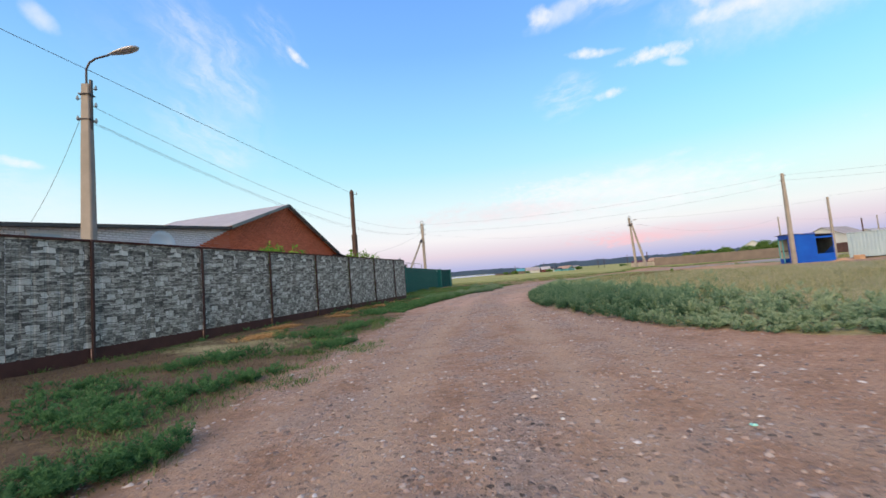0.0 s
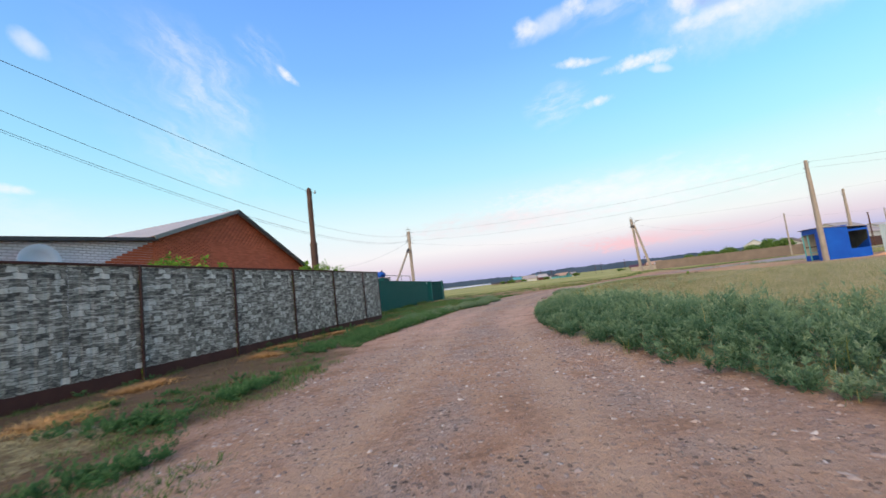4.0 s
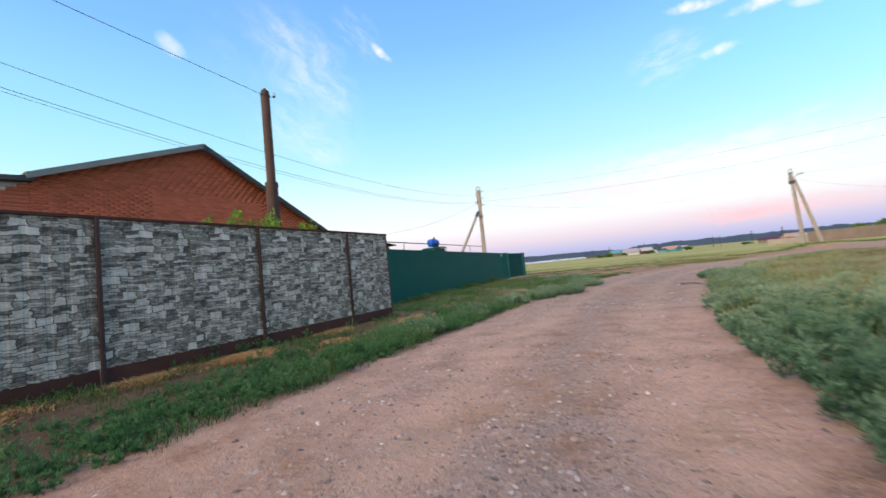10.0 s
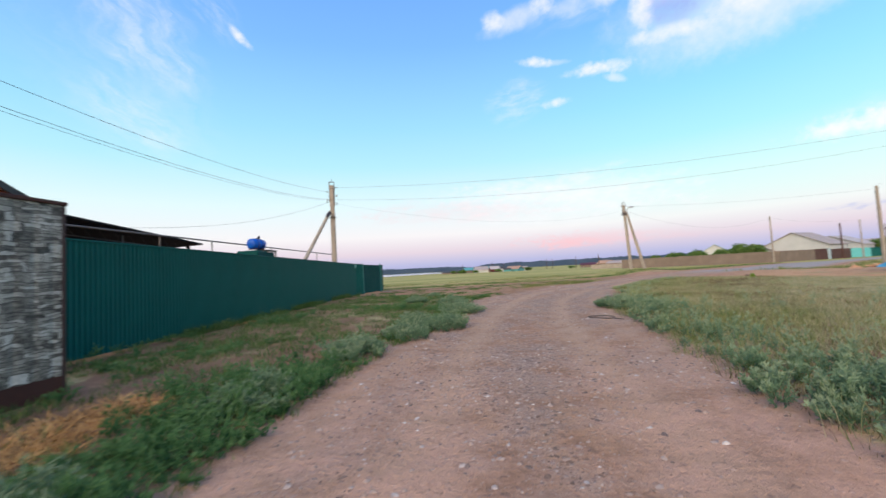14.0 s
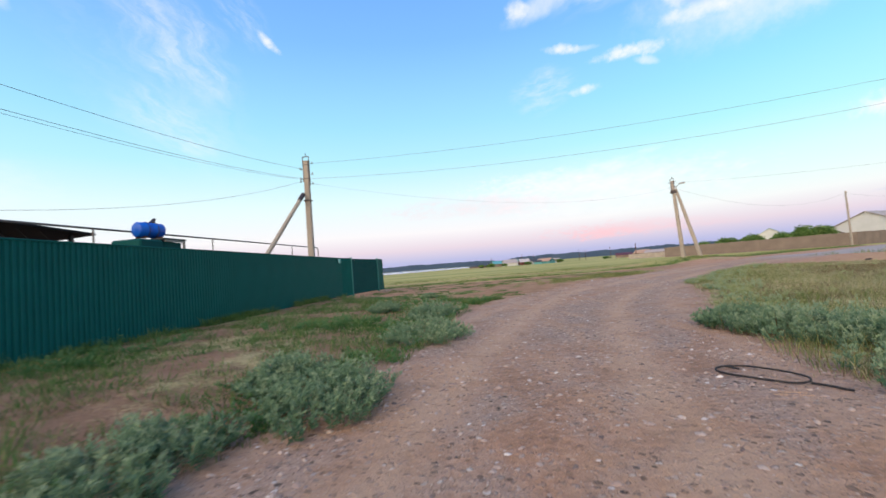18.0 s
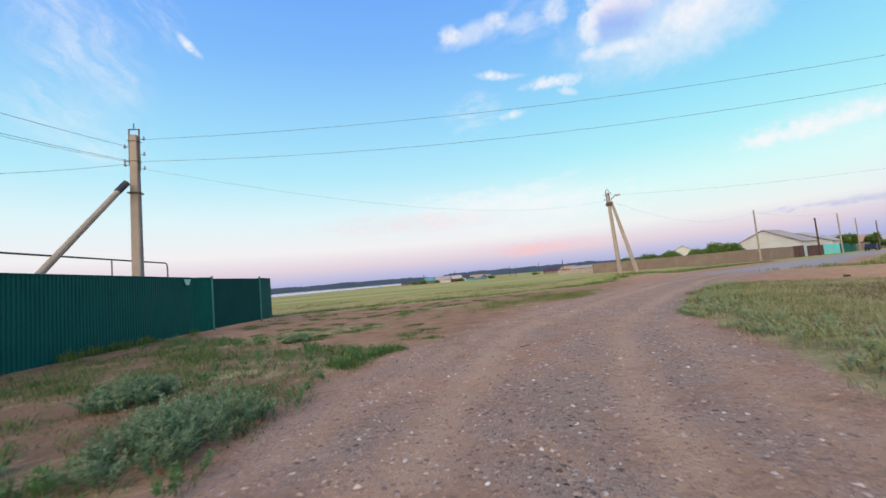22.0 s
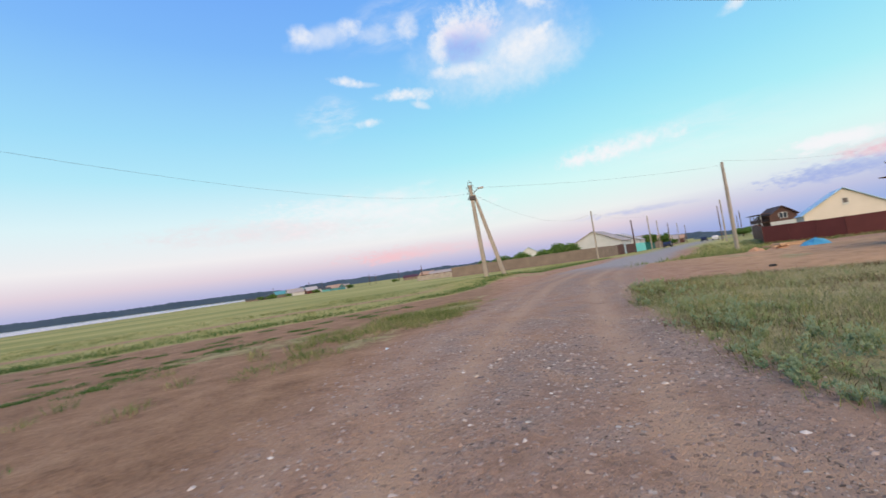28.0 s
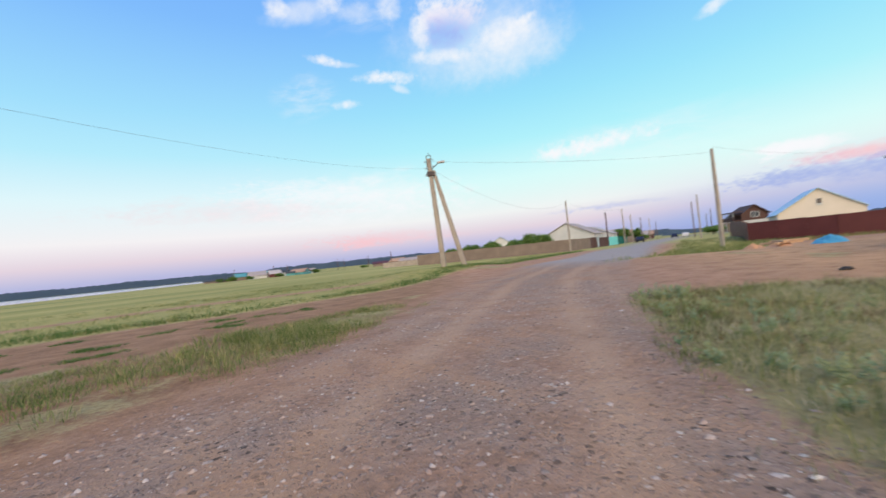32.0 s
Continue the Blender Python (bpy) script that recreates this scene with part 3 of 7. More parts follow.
M_MEADOW = material("meadow_grass", leaf_look([(0.0, (0.085, 0.125, 0.04)), (0.45, (0.165, 0.205, 0.07)), (0.8, (0.27, 0.265, 0.11)), (1.0, (0.38, 0.33, 0.165))]), 1.0, 0, 0.05, 0.4)
M_DRY = material("yellowing_grass", leaf_look([(0.0, (0.15, 0.175, 0.08)), (0.35, (0.255, 0.265, 0.13)), (0.7, (0.37, 0.335, 0.19)), (1.0, (0.5, 0.43, 0.27))]), 1.0, 0, 0.05, 0.4)
M_CROWN = material("tree_leaves", leaf_look([(0.0, (0.045, 0.1, 0.025)), (0.6, (0.1, 0.19, 0.05)), (1.0, (0.19, 0.28, 0.085))]), 0.95, 0, 0.1, 0.4)
M_BARK = material("bark", worn((0.07, 0.05, 0.04), (0.14, 0.1, 0.08), 3, 30), 0.9)
# bluer than near leaves: the haze of distance is put into the colour
M_FARTREES = material("hazy_far_wood", worn((0.026, 0.045, 0.062), (0.05, 0.072, 0.088), 0.02, 0.3), 0.95)
M_PEBBLE = material("pebbles", pebble_look, 0.9)
M_CAR = material("dark_car_paint", lambda n, co: ((0.02, 0.025, 0.05), None, 0), 0.25, 0.2, 0.6)
M_CARWHITE = material("light_car_paint", lambda n, co: ((0.5, 0.51, 0.53), None, 0), 0.25, 0.1, 0.6)


# ---- builders ----
def box(bm, x0, y0, z0, x1, y1, z1, m=None):
    made = bmesh.ops.create_cube(bm, size=1.0)["verts"]
    for v in made:
        v.co = Vector((x0 + (v.co.x + 0.5) * (x1 - x0), y0 + (v.co.y + 0.5) * (y1 - y0), z0 + (v.co.z + 0.5) * (z1 - z0)))
        if m:
            v.co = m @ v.co
    return made


def slab(x0, y0, z0, x1, y1, z1, bevel=0.0, m=None):
    bm = bmesh.new()
    box(bm, x0, y0, z0, x1, y1, z1, m)
    if bevel:
        bmesh.ops.bevel(bm, geom=bm.edges[:], offset=bevel, segments=1, affect="EDGES")
    return bm


def tube(bm, a, b, ra, rb=None, sides=10):
    """A tapered round bar from a to b."""
    a, b = Vector(a), Vector(b)
    rb = ra if rb is None else rb
    way = b - a
    m = Matrix.Translation((a + b) / 2) @ way.to_track_quat("Z", "Y").to_matrix().to_4x4()
    bmesh.ops.create_cone(bm, cap_ends=True, segments=sides, radius1=ra, radius2=rb, depth=way.length, matrix=m)
    return bm


def bar(a, b, ra, rb=None, sides=10):
    return tube(bmesh.new(), a, b, ra, rb, sides)


def solid(verts, faces):
    bm = bmesh.new()
    vs = [bm.verts.new(v) for v in verts]
    for f in faces:
        bm.faces.new([vs[i] for i in f])
    bmesh.ops.recalc_face_normals(bm, faces=bm.faces[:])
    return bm


def prism(outline, depth):
    """An outline in x, z pushed along y from 0 to depth."""
    n = len(outline)
    verts = [(x, 0, z) for x, z in outline] + [(x, depth, z) for x, z in outline]
    faces = [tuple(range(n)), tuple(range(n, 2 * n))] + [(i, (i + 1) % n, n + (i + 1) % n, n + i) for i in range(n)]
    return solid(verts, faces)


def mesh_of(name, bm, mat, smooth=False):
    me = bpy.data.meshes.new(name)
    bm.to_mesh(me)
    bm.free()
    me.materials.append(mat)
    if smooth:
        me.shade_smooth()
    return me


def part(name, bm, mat, parent, label="", smooth=False):
    ob = new(name, mesh_of(name, bm, mat, smooth) if isinstance(bm, bmesh.types.BMesh) else bm)
    ob.parent = parent
    if label:
        tagged(ob, label)
    return ob


def thing(name, m, label, category, group="", kind=""):
    ob = new(name)
    ob.empty_display_size = 0.2
    ob.matrix_world = m
    return tagged(ob, label, category, group, kind)


def single(name, bm, mat, label, category, m=None, group="", kind="", smooth=False):
    ob = new(name, mesh_of(name, bm, mat, smooth))
    if m:
        ob.matrix_world = m
    return tagged(ob, label, category, group, kind)


def bulk(name, verts, faces, mat, label, category, kind="stuff"):
    """One mesh from arrays; faces are rows of three or four corners."""
    me = bpy.data.meshes.new(name)
    sizes = np.concatenate([np.full(len(f), f.shape[1]) for f in faces])
    loops = np.concatenate([f.ravel() for f in faces])
    me.vertices.add(len(verts))
    me.vertices.foreach_set("co", np.ascontiguousarray(verts, dtype=np.float32).ravel())
    me.loops.add(len(loops))
    me.loops.foreach_set("vertex_index", loops.astype(np.int32))
    me.polygons.add(len(sizes))
    me.polygons.foreach_set("loop_start", np.r_[0, np.cumsum(sizes)[:-1]].astype(np.int32))
    me.polygons.foreach_set("loop_total", sizes.astype(np.int32))
    me.update(calc_edges=True)
    me.materials.append(mat)
    return tagged(new(name, me), label, category, "", kind)


# ---- the ground's plan ----
RIGHT_EDGE = [(30, -2), (14, 1.8), (7.5, 4.8), (5.4, 6.2), (4.5, 7.8), (4.05, 10), (3.55, 13.3), (3.75, 16.5), (4.35, 19.5), (5.0, 22.5), (6.2, 26), (7.2, 29), (8.0, 31.3), (9.4, 34), (11.3, 37), (12.6, 39.8), (14.2, 41.8), (16.5, 44), (18.6, 45.8), (20.3, 46.9)]
RIGHT_GRASS = RIGHT_EDGE + [(22, 45.0), (23.4, 41.5), (24.5, 37), (27, 31), (31, 20), (36, 4)]
LEFT_EDGE = [(-0.7, -3), (-0.8, 3.3), (-1.2, 5.3), (-1.0, 8), (-0.8, 11), (-0.8, 13.4), (-1.0, 16.2), (-0.5, 18.5), (0.15, 21), (0.65, 23), (1.25, 25.5), (1.85, 27.5), (2.85, 29.5), (3.9, 32.5), (4.4, 35.2), (4.9, 37.4), (6.0, 39.4)]
LEFT_GRASS = LEFT_EDGE + [(3.2, 42.5), (1.0, 46), (-1.2, 49.4), (-4.4, 49.4), (-5, 27), (-8, 8), (-12, -3)]
STRIP = [(7.6, 45.0), (10.2, 46.0), (12.7, 47.1), (15.0, 48.2), (17.2, 49.9), (19.0, 51.6), (17.4, 52.6), (14.0, 52.0), (10.5, 50.6), (7.0, 48.6), (4.8, 46.6)]
FIELD = [(-400, 57), (-2, 57), (6.6, 57.6), (14, 57.0), (20, 57.6), (24, 60.0), (27, 62.6), (34, 66), (46, 71.5), (62, 79), (90, 92), (300, 190), (300, 900), (-400, 900)]
FAR_RIGHT = [(31, 54.6), (36, 54.6), (42, 57.4), (50, 61.0), (62, 66.5), (90, 79), (150, 105), (150, 60), (70, 50), (58, 56), (50, 54), (44, 52.2), (38, 52.4)]
TRAIL = [(-80, 62), (0, 64.8), (5, 65.8), (13, 67.0), (19, 65.2), (26, 66.8)]
STREET = [(16, 46.5), (22, 51.5), (30, 56.5), (40, 61.5), (54, 68.4), (80, 80.4), (130, 103), (320, 189)]
WALKED = [(1.2, -6), (1.2, 1), (1.5, 8), (2.0, 14), (2.4, 20), (3.6, 25), (5.0, 30), (7.0, 35), (9.5, 39.5), (13.5, 43.5), (18, 47.5), (24, 52.5), (32, 57.4)]


def inside(poly, x, y):
    hit = np.zeros(x.shape, bool)
    for (x0, y0), (x1, y1) in zip(poly, poly[1:] + poly[:1]):
        if y0 == y1:
            continue
        cross = ((y0 > y) != (y1 > y)) & (x < (x1 - x0) * (y - y0) / (y1 - y0) + x0)
        hit ^= cross
    return hit


def away(line, x, y):
    best = np.full(x.shape, 1e9)
    for (x0, y0), (x1, y1) in zip(line, line[1:]):
        dx, dy = x1 - x0, y1 - y0
        t = np.clip(((x - x0) * dx + (y - y0) * dy) / (dx * dx + dy * dy), 0, 1)
        best = np.minimum(best, np.hypot(x - x0 - t * dx, y - y0 - t * dy))
    return best


def edge_of(poly, x, y):
    """Metres inside the outline (negative outside)."""
    d = away(poly + poly[:1], x, y)
    return np.where(inside(poly, x, y), d, -d)


def waves(x, y, scale, seed):
    """Smooth bumps from a few crossing sines, -1 to 1."""
    rng = np.random.RandomState(seed)
    out = np.zeros(np.shape(x))
    for k in range(7):
        a, f, p = rng.uniform(0, 2 * np.pi), scale * rng.uniform(0.6, 1.8), rng.uniform(0, 6.28)
        out = out + np.sin(f * (x * np.cos(a) + y * np.sin(a)) + p + 1.3 * np.sin(0.6 * f * (y * np.cos(a) - x * np.sin(a)) + k))
    return out / 4.2


def smooth(v, a, b):
    t = np.clip((v - a) / (b - a), 0, 1)
    return t * t * (3 - 2 * t)


def ground_z(x, y):
    x, y = np.asarray(x, float), np.asarray(y, float)
    far = -0.34 * x + 0.94 * y
    out = np.maximum(0, far - 58)
    z = 1e-5 * np.minimum(out, 580) ** 2 + 0.0116 * np.maximum(0, out - 580) - 0.0055 * np.clip(x - 34, 0, 200) * smooth(x, 34, 70)
    near = np.exp(-away(WALKED, x, y) / 14)
    z = z + near * (0.016 * waves(x, y, 0.9, 3) + 0.010 * waves(x, y, 2.6, 5) + 0.006 * waves(x, y, 6.5, 8))
    z = z + 0.09 * smooth(edge_of(LEFT_GRASS, x, y), 0.0, 3.0) * smooth(y, 60, 45) + 0.05 * smooth(edge_of(RIGHT_GRASS, x, y), 0.0, 1.2)
    z = z - 0.5 * smooth(away([(48, 56), (60, 50)], x, y), 16, 3) - 0.19 * smooth(np.hypot(x - 34, y - 42), 9, 4) + 0.4 * smooth(np.hypot(x - 28.95, y - 66.9), 7, 1)
    # wheel tracks
    lane = away(WALKED, x, y)
    return z - 0.018 * np.exp(-((lane - 0.9) / 0.32) ** 2)


def build_ground():
    def axis(lo, hi, step, end_lo, end_hi):
        mid = list(np.arange(lo, hi, step))
        up, s = [mid[-1]], step
        while up[-1] < end_hi:
            s *= 1.16
            up.append(up[-1] + s)
        down, s = [mid[0]], step
        while down[-1] > end_lo:
            s *= 1.16
            down.append(down[-1] - s)
        return np.array(down[:0:-1] + mid + up[1:])

    xs, ys = axis(-8, 34, 0.22, -2600, 2600), axis(-3, 66, 0.22, -2600, 2600)
    gx, gy = np.meshgrid(xs, ys)
    x, y = gx.ravel(), gy.ravel()
    z = ground_z(x, y)
    w, h = len(xs), len(ys)
    i = np.arange((w - 1) * (h - 1))
    a = i // (w - 1) * w + i % (w - 1)
    ob = bulk("ground", np.stack([x, y, z], 1), [np.stack([a, a + 1, a + w + 1, a + w], 1)], M_GROUND, "bare reddish earth and gravel track with patchy grass", "ground", "structure")
    me = ob.data
    me.shade_smooth()
    lane = away(WALKED, x, y)
    road = smooth(lane, 3.6, 1.6)
    right, left = smooth(edge_of(RIGHT_GRASS, x, y), -0.25, 0.5), smooth(edge_of(LEFT_GRASS, x, y), -0.3, 0.5)
    patchy = 0.52 + 0.42 * waves(x, y, 1.1, 21)
    fence_x = np.where(y < 26, -2.13 + 0.229 * (y - 25), -4.2 + 0.112 * (y - 27))
    bare = smooth(x - fence_x, 3.2, 0.4) * 0.45
    left = left * np.clip(patchy - bare, 0, 1) * (0.3 + 0.35 * smooth(y, 13, 18))
    strip = smooth(edge_of(STRIP, x, y) + 0.3 * waves(x, y, 2.2, 83), 0.1, 0.8) * (0.05 + 0.6 * smooth(x, 9.5, 13.0)) * (0.72 + 0.3 * waves(x, y, 1.0, 4))
    scrub = smooth(waves(x, y, 0.8, 31), 0.35, 0.75) * 0.55 * smooth(lane, 2.6, 4.0)
    cover = np.clip(np.maximum.reduce([right * (0.84 + 0.3 * waves(x, y, 0.5, 9)), left, strip, scrub]), 0, 1)
    far_right = smooth(edge_of(FAR_RIGHT, x, y), -0.4, 0.6)
    field = smooth(edge_of(FIELD, x, y) + 0.5 * waves(x, y, 0.7, 11), -0.4, 0.8)
    trail = np.exp(-(away(TRAIL, x, y) / 1.3) ** 2) * smooth(x, 27, 20)
    outer = np.maximum(smooth(lane, 32, 42) * np.where(x > 27, smooth(away([(26, 40), (33, 44), (44, 50)], x, y), 14, 24), 1), 0)
    spread = np.clip(np.maximum.reduce([field * (1 - 0.95 * trail), far_right, outer]), 0, 1)
    street = smooth(away(STREET, x, y), 3.4, 2.9) * smooth(x, 27, 36)
    litter = smooth(edge_of(LEFT_GRASS, x, y) + 0.3 * waves(x, y, 1.3, 61), 0.05, 0.7) * (0.55 + 0.43 * smooth(y, 27, 14))
    rut = np.exp(-((lane - 0.95 - 0.15 * waves(x, y, 0.35, 63)) / 0.3) ** 2) + 0.6 * np.exp(-((lane - 2.0 - 0.2 * waves(x, y, 0.3, 65)) / 0.26) ** 2)
    heap = smooth(away([(28, 40), (33, 44), (40, 50), (45, 52.5)], x, y), 9, 4)
    bared = 0.9 * smooth(edge_of([(6.8, 39.2), (3.2, 42.4), (-0.5, 50), (0.3, 57), (14, 57.2), (20, 57.8), (27, 62), (22, 55), (17.5, 50.6), (12.0, 46.0)], x, y), -0.6, 1.2)
    sandy = np.clip(np.maximum(heap, bared), 0, 1)
    dusty = smooth(lane, 4.5, 2.0) * smooth(y, 13, 19) * smooth(y, 28, 21) * (1 - 0.85 * np.exp(-(lane / 0.5) ** 2))
    for key, values in (("grey", road * smooth(y, 27, 33) * (1 - np.clip(rut, 0, 1))), ("loose", heap), ("dust", dusty), ("sand", sandy), ("litter", litter), ("rut", rut), ("road", road), ("cover", cover), ("far", spread), ("asphalt", street)):
        me.attributes.new(key, "FLOAT", "POINT").data.foreach_set("value", np.ascontiguousarray(values, dtype=np.float32))
    return ob


build_ground()


def z_at(x, y):
    return float(ground_z(np.array([x]), np.array([y]))[0])


def stand(x, y, turn=0.0, sink=0.0):
    """A pose on the ground, turned about z."""
    return pose(x, y, z_at(x, y) - sink, 0, 0, turn)


# ---- river, far bank and far woods ----
def far_band(name, heading0, heading1, near, deep, low, high, mat, label, category, steps=160, rough=1.0, seed=2):
    """A low wooded rise far off: a ridge with an uneven top."""
    rng = np.random.RandomState(seed)
    hs = np.radians(np.linspace(heading0, heading1, steps))
    ends = np.minimum(1, np.minimum(np.linspace(0, 1, steps), np.linspace(1, 0, steps)) * 14 + 0.15)
    tops = (low + (high - low) * np.convolve(rng.rand(steps + 8), np.ones(9) / 9, "valid")) * ends + rough * rng.rand(steps) ** 2
    rows = []
    for r, k in ((near, 0), (near + deep * 0.2, 0.75), (near + deep * 0.5, 1.0), (near + deep, 0)):
        x, y = 8 + r * np.sin(hs), 40 + r * np.cos(hs)
        rows.append(np.stack([x, y, ground_z(x, y) - 1 + (tops + 1) * k], 1))
    v = np.concatenate(rows)
    i = np.arange(steps - 1)
    faces = np.concatenate([np.stack([i + r * steps, i + 1 + r * steps, i + 1 + (r + 1) * steps, i + (r + 1) * steps], 1) for r in range(3)])
    return bulk(name, v, [faces], mat, label, category, "structure")


def build_river():
    hs = np.radians(np.linspace(-75, 7.5, 90))
    nears = 135 + 260 * np.linspace(0, 1, 90) ** 3 + 5 * np.sin(np.linspace(0, 19, 90))
    rows = []
    for far in (0, 1):
        r = nears * (1 - far) + far * (640 - 40 * np.linspace(0, 1, 90) ** 3)
        x, y = 8 + r * np.sin(hs), 40 + r * np.cos(hs)
        rows.append(np.stack([x, y, ground_z(x, y) + 0.06], 1))
    v = np.concatenate(rows)
    i = np.arange(89)
    bulk("water", v, [np.stack([i, i + 1, i + 91, i + 90], 1)], M_WATER, "calm pale river beyond the meadow", "river", "structure")


build_river()
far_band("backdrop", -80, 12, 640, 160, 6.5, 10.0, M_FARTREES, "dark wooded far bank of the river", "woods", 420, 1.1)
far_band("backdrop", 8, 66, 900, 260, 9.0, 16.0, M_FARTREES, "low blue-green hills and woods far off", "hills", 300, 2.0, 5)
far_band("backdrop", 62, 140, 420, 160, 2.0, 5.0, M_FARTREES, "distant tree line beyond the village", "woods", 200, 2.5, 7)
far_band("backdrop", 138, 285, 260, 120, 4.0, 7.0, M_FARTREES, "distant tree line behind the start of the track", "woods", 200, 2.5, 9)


# ---- stone-print fence beside the track ----
def along(a, b):
    """The pose at a that looks along a-b: x runs towards b, z is up."""
    a, b = Vector((*a, 0)), Vector((*b, 0))
    return math.degrees(math.atan2(b.y - a.y, b.x - a.x)), (b - a).length


def wavy_sheet(length, z0, z1, pitch, depth, flat=0.55, thick=0.002):
    """A trapezoid-ribbed steel sheet, x along, ribs upright, front towards -y."""
    xs, ys, x = [], [], 0.0
    while x < length - 1e-6:
        for f, d in ((0.0, 0), (flat, 0), (flat + 0.1, depth), (0.9, depth)):
            if x + f * pitch <= length:
                xs.append(x + f * pitch)
                ys.append(d)
        x += pitch
    xs.append(length)
    ys.append(0)
    bm = bmesh.new()
    rows = [[bm.verts.new((a, d + back, z)) for a, d in zip(xs, ys)] for z in (z0, z1) for back in (0, thick)]
    for i in range(len(xs) - 1):
        bm.faces.new((rows[0][i], rows[0][i + 1], rows[2][i + 1], rows[2][i]))
        bm.faces.new((rows[1][i + 1], rows[1][i], rows[3][i], rows[3][i + 1]))
        bm.faces.new((rows[2][i], rows[2][i + 1], rows[3][i + 1], rows[3][i]))
    return bm


def stone_fence():
    a, b = Vector((-8.35, -2.2)), Vector((-2.13, 25.0))
    turn, length = along(a, b)
    fence = thing("stone_print_fence", pose(a.x, a.y, 0, 0, 0, turn), "sheet fence printed with grey split stone, rust-brown posts", "fence")
    stops = [length]
    at = length - 1.72
    while at > 0:
        stops.insert(0, at)
        at -= 2.56
    stops.insert(0, 0.0)
    top = 2.40
    post_mesh = mesh_of("post", slab(-0.024, -0.06, -0.1, 0.024, -0.012, top + 0.004, 0.004), M_POST)
    sheet_meshes = {}
    for n, (x0, x1) in enumerate(zip(stops, stops[1:])):
        if n:
            post = part("post", post_mesh, None, fence)
            post.location = (x0, 0, 0)
        part("base_board", slab(x0 + 0.03, 0.0, -0.05, x1 - 0.03, 0.03, 0.345, 0.004), M_RUST, fence, "dark rust-brown base board")
        part("top_rail", slab(x0 + 0.002, -0.03, top - 0.02, x1 - 0.002, 0.035, top + 0.025, 0.005), M_RUST, fence, "rust-brown capping strip")
        halves = 2 if x1 - x0 > 2 else 1
        for k in range(halves):
            wide = (x1 - x0 - 0.02) / halves
            key = round(wide, 2)
            if key not in sheet_meshes:
                sheet_meshes[key] = mesh_of("printed_sheet", wavy_sheet(wide - 0.006, 0.33, top - 0.02, 0.2, 0.007, 0.62), M_STONE)
            sheet = part("printed_sheet", sheet_meshes[key], None, fence)
            sheet.location = (x0 + 0.01 + k * wide, -0.006 + 0.003 * k, 0)
    end = part("post", post_mesh, None, fence)
    end.location = (length - 0.03, 0.05, 0)


stone_fence()


# ---- green fence with its gate ----
def green_run(fence, a, b, z0, z1, cap=True):
    turn, length = along(a, b)
    turned = pose(0, 0, 0, 0, 0, turn)
    count = max(1, round(length / 1.15))
    wide = length / count
    mesh = mesh_of("ribbed_sheet", wavy_sheet(wide + 0.02, z0, z1, 0.115, 0.026, 0.5), M_GREEN)
    for k in range(count):
        sheet = part("ribbed_sheet", mesh, None, fence)
        step = Vector(a).to_3d() + turned.to_3x3() @ Vector((k * wide, 0.004 * (k % 2), 0))
        sheet.matrix_local = Matrix.Translation(step) @ turned
    if cap:
        rail = slab(0, -0.012, z1 - 0.02, length, 0.045, z1 + 0.012, 0.004)
        part("top_rail", rail, M_GREEN, fence).matrix_local = Matrix.Translation(Vector(a).to_3d()) @ turned


def green_fence():
    fence = thing("green_sheet_fence", pose(0, 0, 0), "dark green ribbed steel sheet fence", "fence")
    green_run(fence, (-4.35, 25.3), (-1.6, 49.5), 0.08, 2.30)
    green_run(fence, (-1.6, 49.5), (-1.22, 50.5), 0.06, 2.30)
    green_run(fence, (-0.2, 54.2), (-0.06, 56.0), 0.08, 2.28)
    green_run(fence, (-0.06, 56.0), (-9.0, 60.0), 0.1, 2.28)
    plate = solid([(-0.24, 0, 0.07), (0.24, 0, 0.07), (0.1, 0, -0.16), (-0.1, 0, -0.16), (-0.24, 0.012, 0.07), (0.24, 0.012, 0.07), (0.1, 0.012, -0.16), (-0.1, 0.012, -0.16)], [(0, 1, 2, 3), (4, 5, 6, 7), (0, 1, 5, 4), (1, 2, 6, 5), (2, 3, 7, 6), (3, 0, 4, 7)])
    sign = single("house_plate", plate, M_MINT, "small mint-green plate fixed to the green fence", "sign", pose(-1.60, 49.0, 2.16, 0, 0, 83.5) @ pose(0, -0.03, 0))
    gate = thing("yard_gate", pose(-1.22, 50.5, 0, 0, 0, along((-1.22, 50.5), (-0.2, 54.2))[0]), "dark green sheet gate between lighter posts", "gate")
    wide = along((-1.22, 50.5), (-0.2, 54.2))[1]
    for x in (0.0, wide):
        part("gate_post", slab(x - 0.035, -0.05, -0.1, x + 0.035, 0.03, 2.36, 0.008), M_GREENPOST, gate, "turquoise painted square post")
    leaf = part("gate_leaf", wavy_sheet(wide - 0.08, 0.1, 2.26, 0.115, 0.012, 0.5), M_GATE, gate)
    leaf.location = (0.04, 0.0, 0)
    part("bottom_rail", slab(0.05, 0.02, 0.1, wide - 0.05, 0.05, 0.16), M_GREENPOST, gate)
    for k in range(4):
        rock = bmesh.new()
        bmesh.ops.create_icosphere(rock, subdivisions=2, radius=0.09)
        for v in rock.verts:
            v.co *= 0.75 + 0.4 * noise.noise(v.co * 9 + Vector((k, 0, 0)))
            v.co.z *= 0.6
        single("rubble_stone", rock, M_PEBBLE, "broken stone at the foot of the gate post", "stone", stand(0.05 + 0.17 * k, 54.1 + 0.12 * (k % 2), 40 * k), "rubble by the gate")


green_fence()


